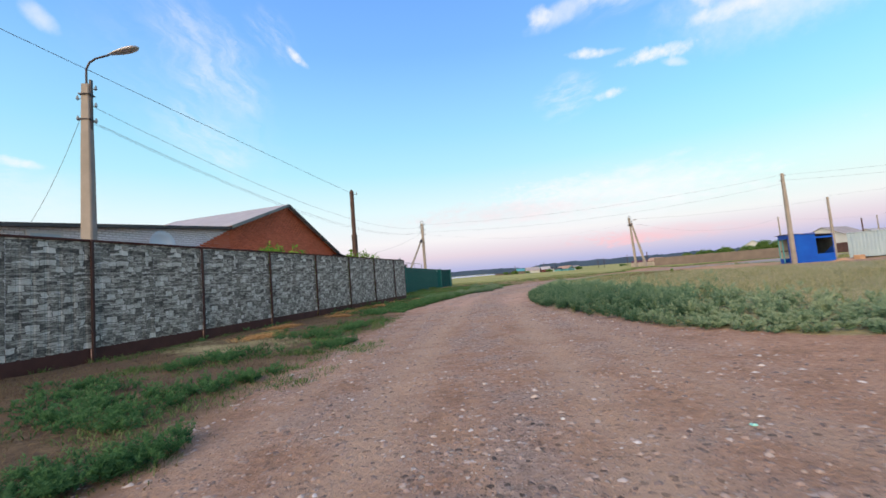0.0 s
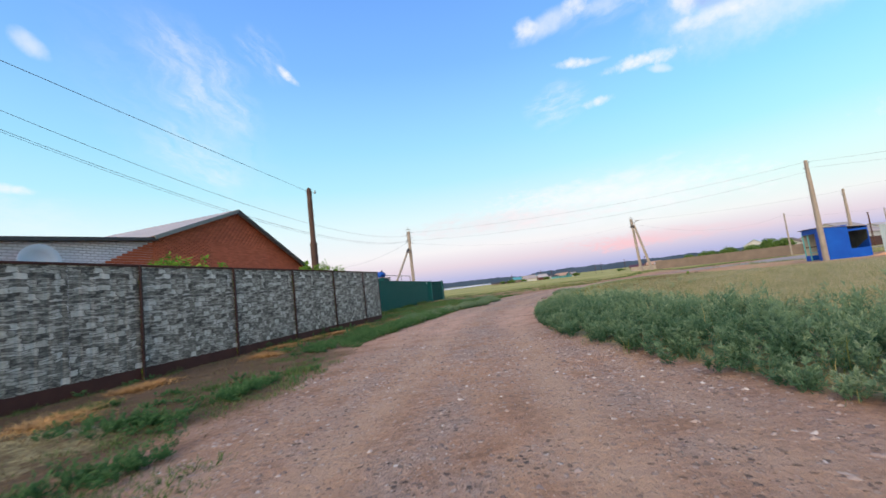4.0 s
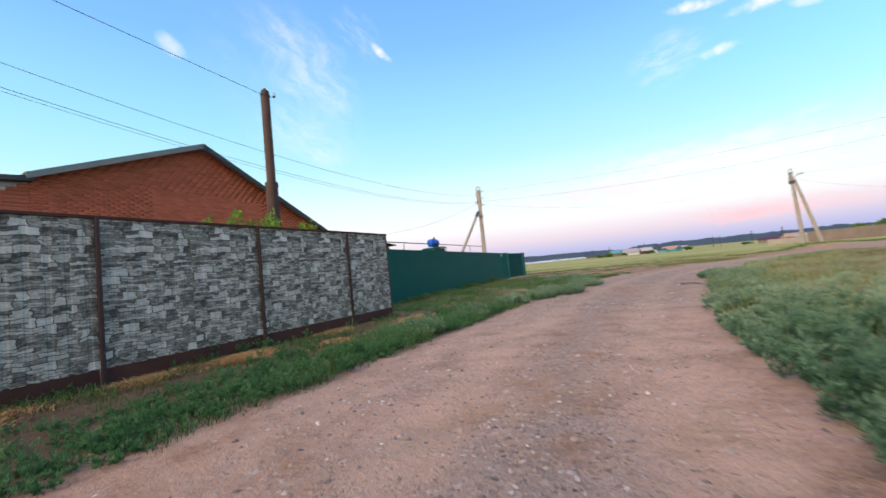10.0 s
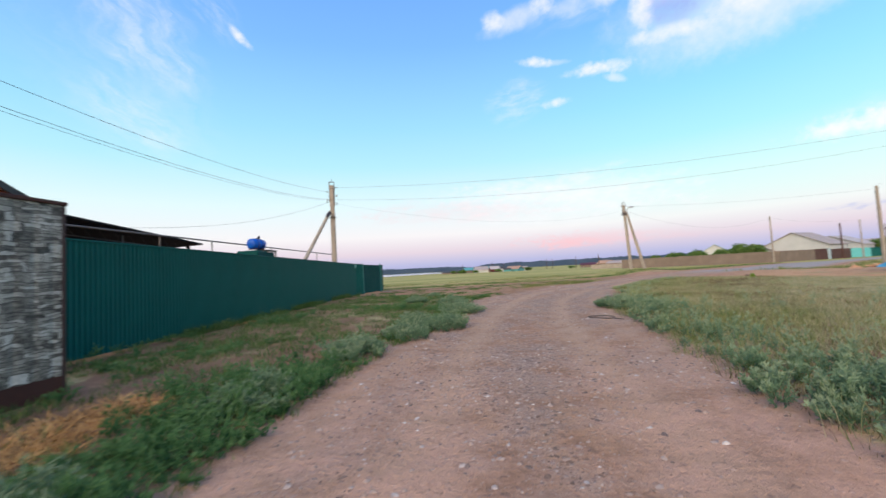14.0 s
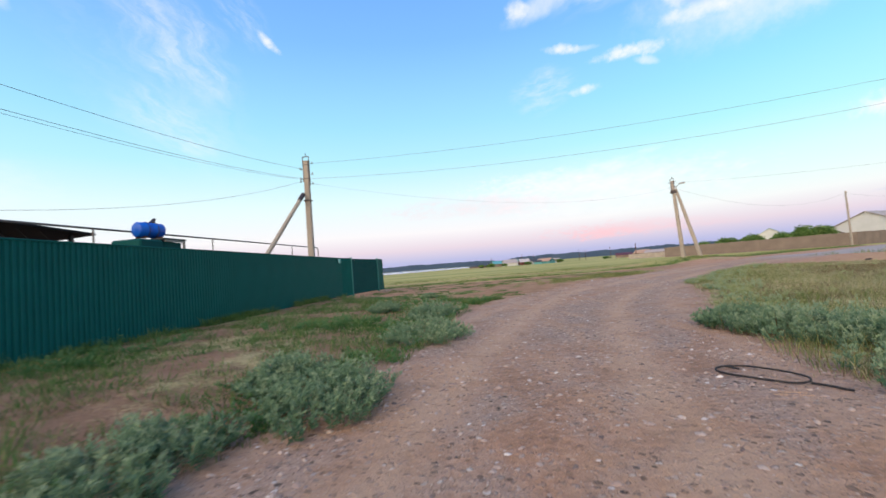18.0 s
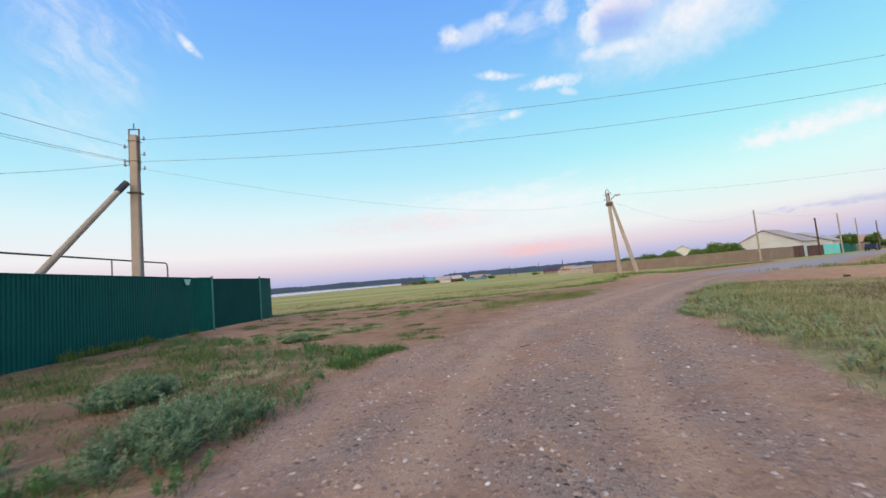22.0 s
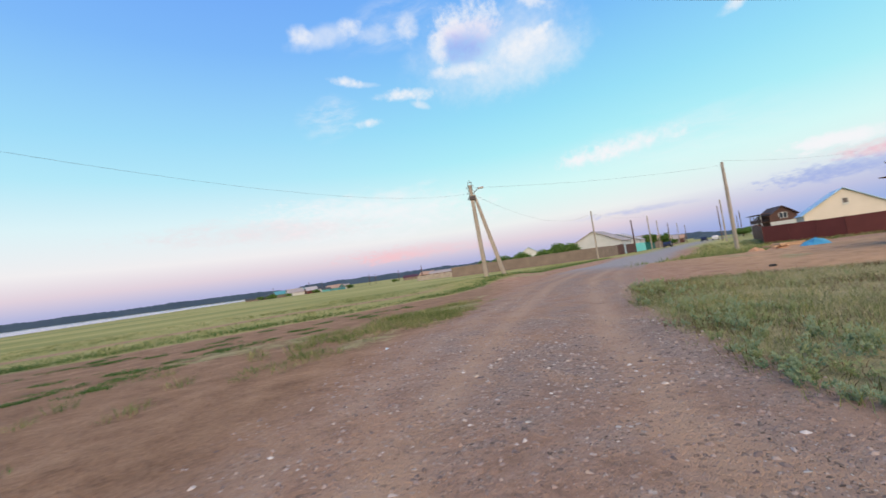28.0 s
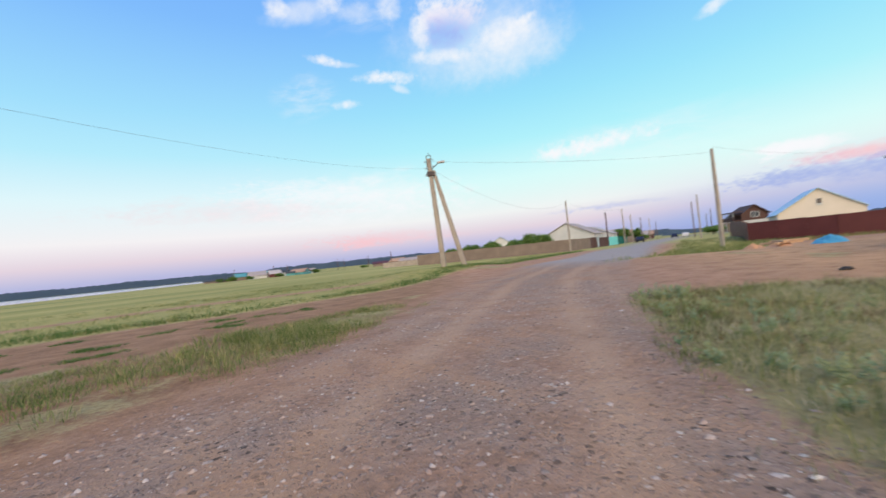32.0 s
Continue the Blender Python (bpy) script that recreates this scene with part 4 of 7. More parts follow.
# ---- brick house behind the stone-print fence ----
def brick_house():
    turn = 76.0
    base = pose(-9.75, 26.3, 0, 0, 0, turn)  # under the ridge, x along the gable to the north, y into the house
    house = thing("brick_house", base, "red brick house with a pale sheet roof and white brick wing", "house")
    left, right, low_l, low_r, ridge = -4.65, 5.9, 4.86, 3.75, 6.68
    wall = [(left, 0), (right, 0), (right, low_r), (0, ridge), (left, low_l)]
    bm = prism(wall, 9.0)
    part("gable_wall", bm, M_MORTAR, house, "mortar bed of the red brick gable").location = (0, -0.001, 0)
    # bricks in courses, cut by the slope of the roof
    row, wide = 0.077, 0.26
    corners, n_single = [], 0
    single_mesh = mesh_of("brick", slab(0.004, -0.006, 0.004, wide - 0.004, 0.06, row - 0.004), M_BRICK)
    rng = random.Random(4)
    for r in range(26, int(ridge / row)):
        z = r * row
        x0 = left if z + row <= low_l else left * (ridge - z - row) / (ridge - low_l)
        x1 = right if z + row <= low_r else right * (ridge - z - row) / (ridge - low_r)
        x = x0 - (0.13 if r % 2 else 0.0)
        while x < x1:
            a, b = max(x, x0), min(x + wide, x1)
            if b - a > 0.05:
                if b - a > wide - 0.001 and n_single < 300 and 44 <= r <= 70 and -1.9 < x < 2.3:
                    ob = part("brick", single_mesh, None, house)
                    ob.location = (x, rng.uniform(-0.003, 0.003), z)
                    n_single += 1
                else:
                    y = -0.006 + rng.uniform(-0.003, 0.003)
                    corners.append((a + 0.004, y, z + 0.004, b - 0.004, 0.05, z + row - 0.004))
            x += wide
    c = np.array(corners)
    pick = np.array([(0, 1, 2), (3, 1, 2), (3, 4, 2), (0, 4, 2), (0, 1, 5), (3, 1, 5), (3, 4, 5), (0, 4, 5)])
    v = np.stack([c[:, p] for p in pick], 1).reshape(-1, 3)
    q = np.array([(0, 1, 5, 4), (1, 2, 6, 5), (3, 0, 4, 7), (4, 5, 6, 7), (0, 3, 2, 1)])
    faces = (np.arange(len(c))[:, None, None] * 8 + q[None]).reshape(-1, 4)
    rest = bulk("brickwork", v, [faces], M_BRICKALL, "weathered red bricks laid in courses", "", "stuff")
    rest.parent = house

    def roof_side(x0, z0, x1, z1, out, name):
        """A ribbed roof sheet from the eave to the ridge."""
        d = Vector((x1 - x0, 0, z1 - z0)).normalized()
        up = Vector((-d.z, 0, d.x)) * (1 if d.x > 0 else -1)
        e = Vector((x0, 0, z0)) - d * out
        verts, faces = [], []
        steps = 72
        for k in range(steps + 1):
            y = -0.32 + k * 9.6 / steps
            lift = up * (0.03 + 0.018 * math.sin(k * 1.9))
            for p in (e, Vector((x1, 0, z1))):
                verts.append((p + lift + Vector((0, y, 0)))[:])
        for k in range(steps):
            faces.append((2 * k, 2 * k + 1, 2 * k + 3, 2 * k + 2))
        sheet = part(name, solid(verts, faces), M_SLATE, house, "pale grey-pink ribbed roof sheet")
        sheet.modifiers.new("thick", "SOLIDIFY").thickness = 0.02
        # barge board along the gable
        n = up * 0.02
        a, b = e - up * 0.13, Vector((x1, 0, z1)) - up * 0.13
        bm = solid([(p + off + Vector((0, y, 0)))[:] for y in (-0.34, -0.29) for p, off in ((a, n * 0), (b, n * 0), (b, up * 0.17), (a, up * 0.17))],
                   [(0, 1, 2, 3), (4, 5, 6, 7), (0, 1, 5, 4), (1, 2, 6, 5), (2, 3, 7, 6), (3, 0, 4, 7)])
        part("barge_board", bm, M_VERGE if x0 < 0 else M_TRIM, house, "dark weathered barge board")

    roof_side(left, low_l, 0, ridge, 0.15, "roof_slope")
    roof_side(right, low_r, 0, ridge, 0.5, "roof_slope")
    # white brick wing, set flush with the gable
    fall = 0.085 * 18
    wing = prism([(left - 18, 0), (left, 0), (left, low_l - 0.2), (left - 18, low_l - 0.2 - fall)], 7.0)
    part("wing_wall", wing, M_WHITEBRICK, house, "white silicate brick wall of the wing").location = (0, 0.02, 0)
    cover = prism([(left - 18.2, low_l - 0.21 - fall), (left + 0.05, low_l - 0.21), (left + 0.05, low_l - 0.08), (left - 18.2, low_l - 0.08 - fall)], 7.5)
    part("wing_roof", cover, M_TRIM, house, "flat dark roof edge over the wing").location = (0, -0.28, 0)
    window = part("window", slab(left - 8.6, -0.04, 2.5, left - 7.55, 0.015, 3.84, 0.01), M_WHITE, house, "white framed wing window")
    # the pane's sky reflection is put into its pale blue colour
    part("pane", slab(left - 8.5, -0.055, 2.6, left - 7.65, -0.045, 3.74), M_CONTAINER, window, "pane painted pale blue for the sky's reflection")
    # toothed red bricks where the gable meets the wing
    for k in range(11):
        z = 3.45 + k * row * 1.35
        out = 2.3 * (1 - k / 11)
        part("toothed_course", slab(left - out, -0.015, z, left, 0.05, z + row * 1.2, 0.004), M_BRICK, house)
    return house


brick_house()


# ---- poles ----
def pole_body(height, wide, top, name, parent, mat, lean=(0, 0)):
    """A tapered concrete pole with chamfered edges."""
    bm = bmesh.new()
    rings = []
    for z, w in ((-0.3, wide), (height * 0.35, wide * 0.93), (height * 0.7, (wide + top) / 2), (height, top)):
        h, d, c = w / 2, w * 0.42, w * 0.11
        pts = [(-h + c, -d), (h - c, -d), (h, -d + c), (h, d - c), (h - c, d), (-h + c, d), (-h, d - c), (-h, -d + c)]
        rings.append([bm.verts.new((x + lean[0] * z / height, y + lean[1] * z / height, z)) for x, y in pts])
    for r0, r1 in zip(rings, rings[1:]):
        for i in range(8):
            bm.faces.new((r0[i], r0[(i + 1) % 8], r1[(i + 1) % 8], r1[i]))
    bm.faces.new(rings[-1])
    bm.faces.new(rings[0][::-1])
    return part(name, bm, mat, parent)


def insulator(parent, x, y, z, side):
    """A hooked pin with a small glass bell."""
    hook = bmesh.new()
    pts = [(0, 0), (0.10 * side, 0.0), (0.15 * side, -0.05), (0.15 * side, 0.02)]
    for (ax, az), (bx, bz) in zip(pts, pts[1:]):
        tube(hook, (x + ax, y, z + az), (x + bx, y, z + bz), 0.010, sides=6)
    pin = part("insulator_hook", hook, M_STEEL, parent, "curved steel hook")
    bell = bmesh.new()
    tube(bell, (x + 0.15 * side, y, z - 0.01), (x + 0.15 * side, y, z + 0.06), 0.045, 0.032, 8)
    tube(bell, (x + 0.15 * side, y, z + 0.06), (x + 0.15 * side, y, z + 0.11), 0.028, 0.02, 8)
    part("insulator", bell, M_GLASSY, pin, "small glass bell insulator")


def head_frame(parent, z0, z1, half):
    """The steel frame round a pole's head."""
    for x in (-half, half):
        part("frame_bar", slab(x - 0.02, -0.02, z0 - (0.25 if x > 0 else 0), x + 0.02, 0.02, z1), M_STEEL, parent)
    part("frame_top", slab(-half, -0.02, z1 - 0.03, half, 0.02, z1 + 0.01), M_STEEL, parent)
    part("frame_spike", bar((0, 0, z1), (0, 0, z1 + 0.22), 0.018, sides=6), M_STEEL, parent)
    for z in (z0 + 0.12, z1 - 0.5):
        part("clamp_band", slab(-half - 0.01, -0.12, z, half + 0.01, 0.12, z + 0.03), M_STEEL, parent)


def street_lamp():
    pole = thing("street_lamp", pose(-9.95, 12.57, 0, 0, 0, 10), "concrete pole with a bent arm and cobra-head lamp", "street lamp")
    pole_body(8.05, 0.36, 0.22, "pole", pole, M_CONCRETE)
    arm = bmesh.new()
    pts = [(0, 0, 7.0), (0, 0, 8.55), (0.08, 0.02, 8.78), (0.24, 0.04, 8.92), (0.62, 0.06, 9.05)]
    for a, b in zip(pts, pts[1:]):
        tube(arm, a, b, 0.03, sides=8)
    part("arm", arm, M_STEEL, pole, "bent dark steel arm")
    shell = bmesh.new()
    bmesh.ops.create_uvsphere(shell, u_segments=16, v_segments=10, radius=1.0)
    for v in shell.verts:
        x = v.co.x
        v.co = Vector((1.02 + x * 0.47, 0.09 + v.co.y * (0.15 + 0.06 * x), 9.19 + 0.12 * x + v.co.z * (0.085 + 0.045 * x) * (1.0 if v.co.z > 0 else 0.8)))
    part("lamp_head", shell, M_LAMP, pole, "tapered grey lamp housing", True)
    for z, s in ((7.9, 1), (7.35, 1), (6.85, 1), (7.6, -1), (6.95, -1)):
        insulator(pole, 0.11 * s, 0, z, s)
    part("pole_strap", slab(0.10, -0.05, 6.6, 0.15, 0.05, 8.2), M_STEEL, pole)
    for z in (6.9, 7.7):
        part("clamp_band", slab(-0.16, -0.14, z, 0.16, 0.14, z + 0.03), M_STEEL, pole)


def pipe_pole():
    pole = thing("pipe_pole", stand(-4.62, 23.44), "rusty brown steel pipe pole behind the fence", "pole")
    part("pipe", bar((0, 0, -0.3), (0, 0, 3.9), 0.155, sides=18), M_PIPE, pole, smooth=False)
    part("upper_pipe", bar((0, 0, 3.9), (0, 0, 6.38), 0.115, sides=18), M_PIPE, pole)
    part("collar", bar((0, 0, 3.86), (0, 0, 3.98), 0.165, sides=18), M_PIPE, pole)
    cap = bar((0, 0, 6.38), (0, 0, 6.5), 0.13, 0.10, 18)
    tube(cap, (0, 0, 6.5), (0, 0, 6.58), 0.09, 0.03, 14)
    part("cap", cap, M_PIPE, pole)
    insulator(pole, 0.13, 0, 6.3, 1)


def braced_pole():
    x, y = -2.85, 48.07
    pole = thing("power_pole", stand(x, y), "concrete power pole with a slanting brace behind the green fence", "power pole")
    pole_body(7.75, 0.34, 0.25, "pole", pole, M_CONCRETE)
    brace = bar((-0.2, -0.4, 5.7), (-2.4, -4.4, -0.2), 0.10, 0.12, 10)
    part("brace", brace, M_CONCRETE, pole, "slanting round concrete brace")
    part("brace_collar", bar((-0.14, -0.3, 5.85), (-0.3, -0.58, 5.45), 0.12, sides=10), M_STEEL, pole)
    part("brace_band", slab(-0.2, -0.19, 5.5, 0.2, 0.19, 5.54), M_STEEL, pole)
    head_frame(pole, 6.6, 8.0, 0.17)
    for z, s in ((7.6, 1), (7.0, 1), (6.45, 1), (7.3, -1), (6.75, -1), (6.6, -1)):
        insulator(pole, 0.18 * s, 0.0, z, s)


def a_pole():
    x, y = 28.95, 66.9
    pole = thing("power_pole", pose(x, y, z_at(x, y), 0, 0, -48), "concrete power pole with a leaning strut and small lamp", "power pole")
    pole_body(8.0, 0.36, 0.24, "pole", pole, M_CONCRETE, (-0.31, 0)).location = (0.31, 0, 0)
    strut = pole_body(7.3, 0.34, 0.22, "strut", pole, M_CONCRETE)
    strut.matrix_local = Matrix.Translation((1.82, 0.1, 0)) @ pose(0, 0, 0, 0, -12.5, 0)
    head_frame(pole, 6.9, 8.25, 0.16)
    for z, s in ((7.9, 1), (7.4, 1), (7.8, -1), (7.3, -1), (6.8, -1)):
        insulator(pole, 0.16 * s, 0, z, s)
    part("clamp_block", slab(-0.2, -0.2, 6.7, 0.34, 0.2, 7.0, 0.02), M_STEEL, pole)
    part("lamp_arm", bar((0.2, 0, 7.2), (0.75, -0.1, 7.62), 0.03, sides=8), M_STEEL, pole)
    head = slab(0.65, -0.2, 7.52, 1.2, 0.0, 7.68, 0.05, pose(0, 0, 0))
    part("lamp_head", head, M_LAMP, pole, "small grey lamp housing")


def plain_pole(x, y, height, label, lean=(0, 0), mat=None, wide=0.3, top=0.2, turn=0.0, arms=0):
    pole = thing("power_pole", stand(x, y, turn), label, "power pole", "power poles")
    pole_body(height, wide, top, "pole", pole, mat or M_CONCRETE, lean)
    if arms:
        part("cross_arm", slab(-0.2, -0.05, height - 0.3, 0.62, 0.05, height - 0.18), mat or M_CONCRETE, pole)
    for z, s in ((height - 0.25, 1), (height - 0.7, -1)) if not arms else ((height - 0.18, 2.5), (height - 0.18, 5.0)):
        insulator(pole, 0.1 * s + lean[0], lean[1], z, 1 if s > 0 else -1)
    return pole


street_lamp()
pipe_pole()
braced_pole()
a_pole()
STOP = (31.5, 39.0)
plain_pole(*STOP, 8.43, "tall concrete power pole beside the blue bus shelter", wide=0.36, top=0.22)
plain_pole(51.9, 57.8, 8.5, "concrete power pole on the sandy street corner", wide=0.33, top=0.22)
plain_pole(66.2, 85.3, 8.3, "thin pale concrete pole beside the grey fence", wide=0.26, top=0.17)
plain_pole(60.8, 48.6, 6.2, "dark wooden pole with a short cross-arm", mat=M_DARKWOOD, wide=0.24, top=0.2, arms=1, turn=80)
plain_pole(93.5, 97.0, 7.5, "dark wooden pole with a cross-arm beside the street", mat=M_DARKWOOD, wide=0.3, top=0.22, arms=1, turn=60)
for k, (x, y, h) in enumerate(((110, 86.5, 8.0), (89.2, 76.0, 7.6), (146, 98, 7.8), (108, 100, 7.2), (126, 108, 7.0), (150, 119, 7.6), (178, 132, 7.6), (92, 92, 7.6), (185, 116, 8))):
    plain_pole(x, y, h, "pale concrete pole farther along the street" if k % 2 else "slim power pole farther along the street", wide=0.24, top=0.17, mat=None if k % 2 else M_BARK)


# ---- wires ----
def wire(points, sag, label="thin dark overhead wire hung between poles", thick=0.0065):
    curve = bpy.data.curves.new("power_line", "CURVE")
    curve.dimensions, curve.bevel_depth, curve.bevel_resolution = "3D", thick, 1
    for a, b in zip(points, points[1:]):
        a, b = Vector(a), Vector(b)
        line = curve.splines.new("POLY")
        line.points.add(23)
        for k in range(24):
            t = k / 23
            p = a.lerp(b, t) - Vector((0, 0, 4 * sag * t * (1 - t)))
            line.points[k].co = (*p, 1)
    ob = new("power_line", curve)
    curve.materials.append(M_WIRE)
    return tagged(ob, label, "power line", "overhead wires")


LAMP, BRACED, APOLE, PIPE = (-9.8, 12.6), (-2.7, 48.1), (28.95, 66.9), (-4.55, 23.4)
zb, za = z_at(-2.85, 48.07), z_at(28.95, 66.9)
wire([(-11.84, -23.8, 6.9), (*PIPE, 6.35)], 0.12)
wire([(*LAMP, 7.35), (-3.0, 48.05, zb + 7.3)], 1.3)
wire([(*LAMP, 6.85), (-3.0, 48.0, zb + 6.75)], 1.35)
wire([(*LAMP, 6.8), (-3.0, 48.0, zb + 6.7)], 1.4, thick=0.005)
wire([(-9.5, 34.0, 3.6), (-3.0, 47.9, zb + 6.6)], 0.7)
wire([(-10.1, 12.5, 6.95), (-12.94, 13.6, 4.1)], 0.22)
wire([(-2.55, 48.1, zb + 7.6), (STOP[0], STOP[1], 8.1)], 0.75, thick=0.006)
wire([(-2.55, 48.1, zb + 6.75), (STOP[0], STOP[1], 7.3)], 0.95, thick=0.006)
wire([(-2.55, 48.1, zb + 6.45), (*APOLE, za + 7.3)], 1.3, thick=0.0035)
wire([(*APOLE, za + 7.8), (51.9, 57.8, z_at(51.9, 57.8) + 8.2)], 0.35)
wire([(*APOLE, za + 7.3), (66.2, 85.3, z_at(66.2, 85.3) + 8.0)], 1.9)
wire([(51.9, 57.8, 8.1), (112, 63, 12.5)], 0.4)
wire([(66.2, 85.3, 7.7), (102, 99, 8.0)], 0.6)
wire([(STOP[0], STOP[1], 8.1), (62, 20, 8.2)], 1.0)
wire([(STOP[0], STOP[1], 7.6), (62, 20.5, 7.7)], 1.1)
wire([(60.8, 48.6, 5.75), (92, 33, 8.9)], 0.5)


# ---- behind the green fence: booth with barrel, shed, gas pipe ----
def barrel_booth():
    booth = thing("shower_booth", pose(-4.25, 37.45, 0, 0, 0, 83), "green sheet booth with a dark flat roof behind the fence", "booth")
    part("booth_wall", slab(-0.8, -0.45, -0.05, 0.02, 0.45, 2.64, 0.05), M_GATE, booth, "dark green sheet wall with rounded top")
    part("booth_wall", slab(0.02, -0.43, -0.05, 0.7, 0.43, 2.6, 0.01), M_GATE, booth)
    part("booth_roof", slab(-0.06, -0.52, 2.66, 0.8, 0.52, 2.7, 0.008), M_TRIM, booth, "thin dark roof sheet")
    part("eave_strip", slab(0.0, -0.5, 2.6, 0.78, -0.47, 2.655), M_CONCRETE, booth, "pale strip under the roof sheet")
    part("roof_post", slab(0.72, -0.5, 2.2, 0.77, -0.45, 2.66), M_CONCRETE, booth, "pale corner post")
    drum = bmesh.new()
    prof = [(-0.5, 0.24), (-0.46, 0.29), (-0.2, 0.3), (-0.17, 0.32), (-0.14, 0.3), (0.14, 0.3), (0.17, 0.32), (0.2, 0.3), (0.46, 0.29), (0.5, 0.24)]
    rings = [[drum.verts.new((x, r * math.cos(a * math.pi / 10), r * math.sin(a * math.pi / 10))) for a in range(20)] for x, r in prof]
    for r0, r1 in zip(rings, rings[1:]):
        for i in range(20):
            drum.faces.new((r0[i], r0[(i + 1) % 20], r1[(i + 1) % 20], r1[i]))
    drum.faces.new(rings[0][::-1])
    drum.faces.new(rings[-1])
    barrel = thing("water_barrel", pose(-4.25, 37.45, 2.957, 0, 0, 70) @ Matrix.Scale(0.74, 4), "blue plastic water barrel lying on the booth roof", "barrel")
    part("drum", drum, M_BLUEBARREL, barrel, smooth=True)
    for x in (-0.17, 0.17):
        part("band", bar((x - 0.012, 0, 0), (x + 0.012, 0, 0), 0.326, sides=20), M_STEEL, barrel, "dark strap round the drum")
    part("spout", bar((0.1, 0, 0.27), (0.24, 0, 0.47), 0.11, 0.05, 10), M_STEEL, barrel, "dark funnel on the bung")
    for x in (-0.3, 0.3):
        part("cradle", slab(x - 0.03, -0.28, -0.32, x + 0.03, 0.28, -0.26), M_DARKWOOD, barrel)


def open_shed():
    shed = thing("open_shed", pose(-7.95, 39.0, 0, 0, 0, -98), "open shed with a dark sheet roof on steel trusses", "shed")
    # x runs back along the fence to the south, y to the east
    part("roof_sheet", solid([(-0.4, 0.6, 3.22), (7.6, 1.1, 3.62), (7.6, -6, 3.3), (-0.4, -6, 2.95), (-0.4, 0.6, 3.28), (7.6, 1.1, 3.68), (7.6, -6, 3.36), (-0.4, -6, 3.01)],
                             [(0, 1, 2, 3), (4, 5, 6, 7), (0, 1, 5, 4), (1, 2, 6, 5), (2, 3, 7, 6), (3, 0, 4, 7)]), M_BLACK, shed, "black roof sheet")
    for k in range(3):
        x = 0.1 + 3.6 * k
        part("shed_post", slab(x - 0.05, 0.2, -0.05, x + 0.05, 0.3, 3.22 + 0.1 * k), M_STEEL, shed)
        part("shed_post", slab(x - 0.05, -5.6, -0.05, x + 0.05, -5.5, 3.0), M_STEEL, shed)
    # two walls added in black to fill in the shade inside the shed
    part("back_wall", slab(-0.3, -5.95, 0.0, 7.5, -5.85, 2.95), M_BLACK, shed, "added black back wall standing for the shed's shaded inside")
    part("end_wall", slab(7.4, -5.85, 0.0, 7.5, 0.2, 3.25), M_BLACK, shed, "added black end wall standing for the shed's shaded inside")
    part("truss_chord", bar((0, 0.25, 2.95), (7.4, 0.25, 3.2), 0.022, sides=6), M_STEEL, shed)
    for k in range(12):
        a, b = 0.1 + 0.6 * k, 0.4 + 0.6 * k
        up = 0.29 + 0.02 * (k % 2)
        part("truss_web", bar((a, 0.25, 2.95 + 0.033 * a), (b, 0.25, 3.22 + 0.041 * b), 0.012, sides=5), M_STEEL, shed)
    return shed


def gas_pipe():
    pipe = thing("gas_pipe", pose(0, 0, 0), "raised grey gas pipe on thin posts behind the fence", "pipe")
    a, b = Vector((-8.6, 26.0, 3.25)), Vector((-3.75, 51.6, 3.22))
    bm = bar(a, b, 0.032, sides=10)
    bend = [b, b + Vector((0.08, 0.35, 0.0)), b + Vector((0.1, 0.45, -0.05)), b + Vector((0.11, 0.5, -0.16)), b + Vector((0.11, 0.5, -3.1))]
    for p, q in zip(bend, bend[1:]):
        tube(bm, p, q, 0.032, sides=10)
    part("pipe_run", bm, M_GASPIPE, pipe)
    for t in (0.12, 0.36, 0.47, 0.66, 0.9):
        p = a.lerp(b, t)
        part("pipe_post", bar((p.x, p.y, -0.1), (p.x, p.y, p.z), 0.025, sides=8), M_GASPIPE, pipe)


barrel_booth()
open_shed()
gas_pipe()


def dish():
    # stands for a pale round shape in the wall plane, built as a bowl
    ob = thing("wall_disc", pose(-9.75, 26.3, 0, 0, 0, 76) @ pose(-8.7, -0.02, 3.57) @ Matrix.Scale(0.81, 4), "large pale round shape on the white brick wall", "satellite dish")
    bm = bmesh.new()
    n = 28
    rings = [[bm.verts.new((r * math.cos(2 * math.pi * i / n), -0.35 + 0.28 * (1 - (r / 0.75) ** 2), r * math.sin(2 * math.pi * i / n))) for i in range(n)] for r in (0.75, 0.5, 0.25)]
    for r0, r1 in zip(rings, rings[1:]):
        for i in range(n):
            bm.faces.new((r0[i], r0[(i + 1) % n], r1[(i + 1) % n], r1[i]))
    bm.faces.new(rings[-1])
    part("bowl", bm, M_DISH, ob, smooth=True).modifiers.new("thick", "SOLIDIFY").thickness = 0.015
    part("mount", bar((0, -0.1, 0), (0, 0.3, -0.2), 0.035), M_STEEL, ob)


dish()


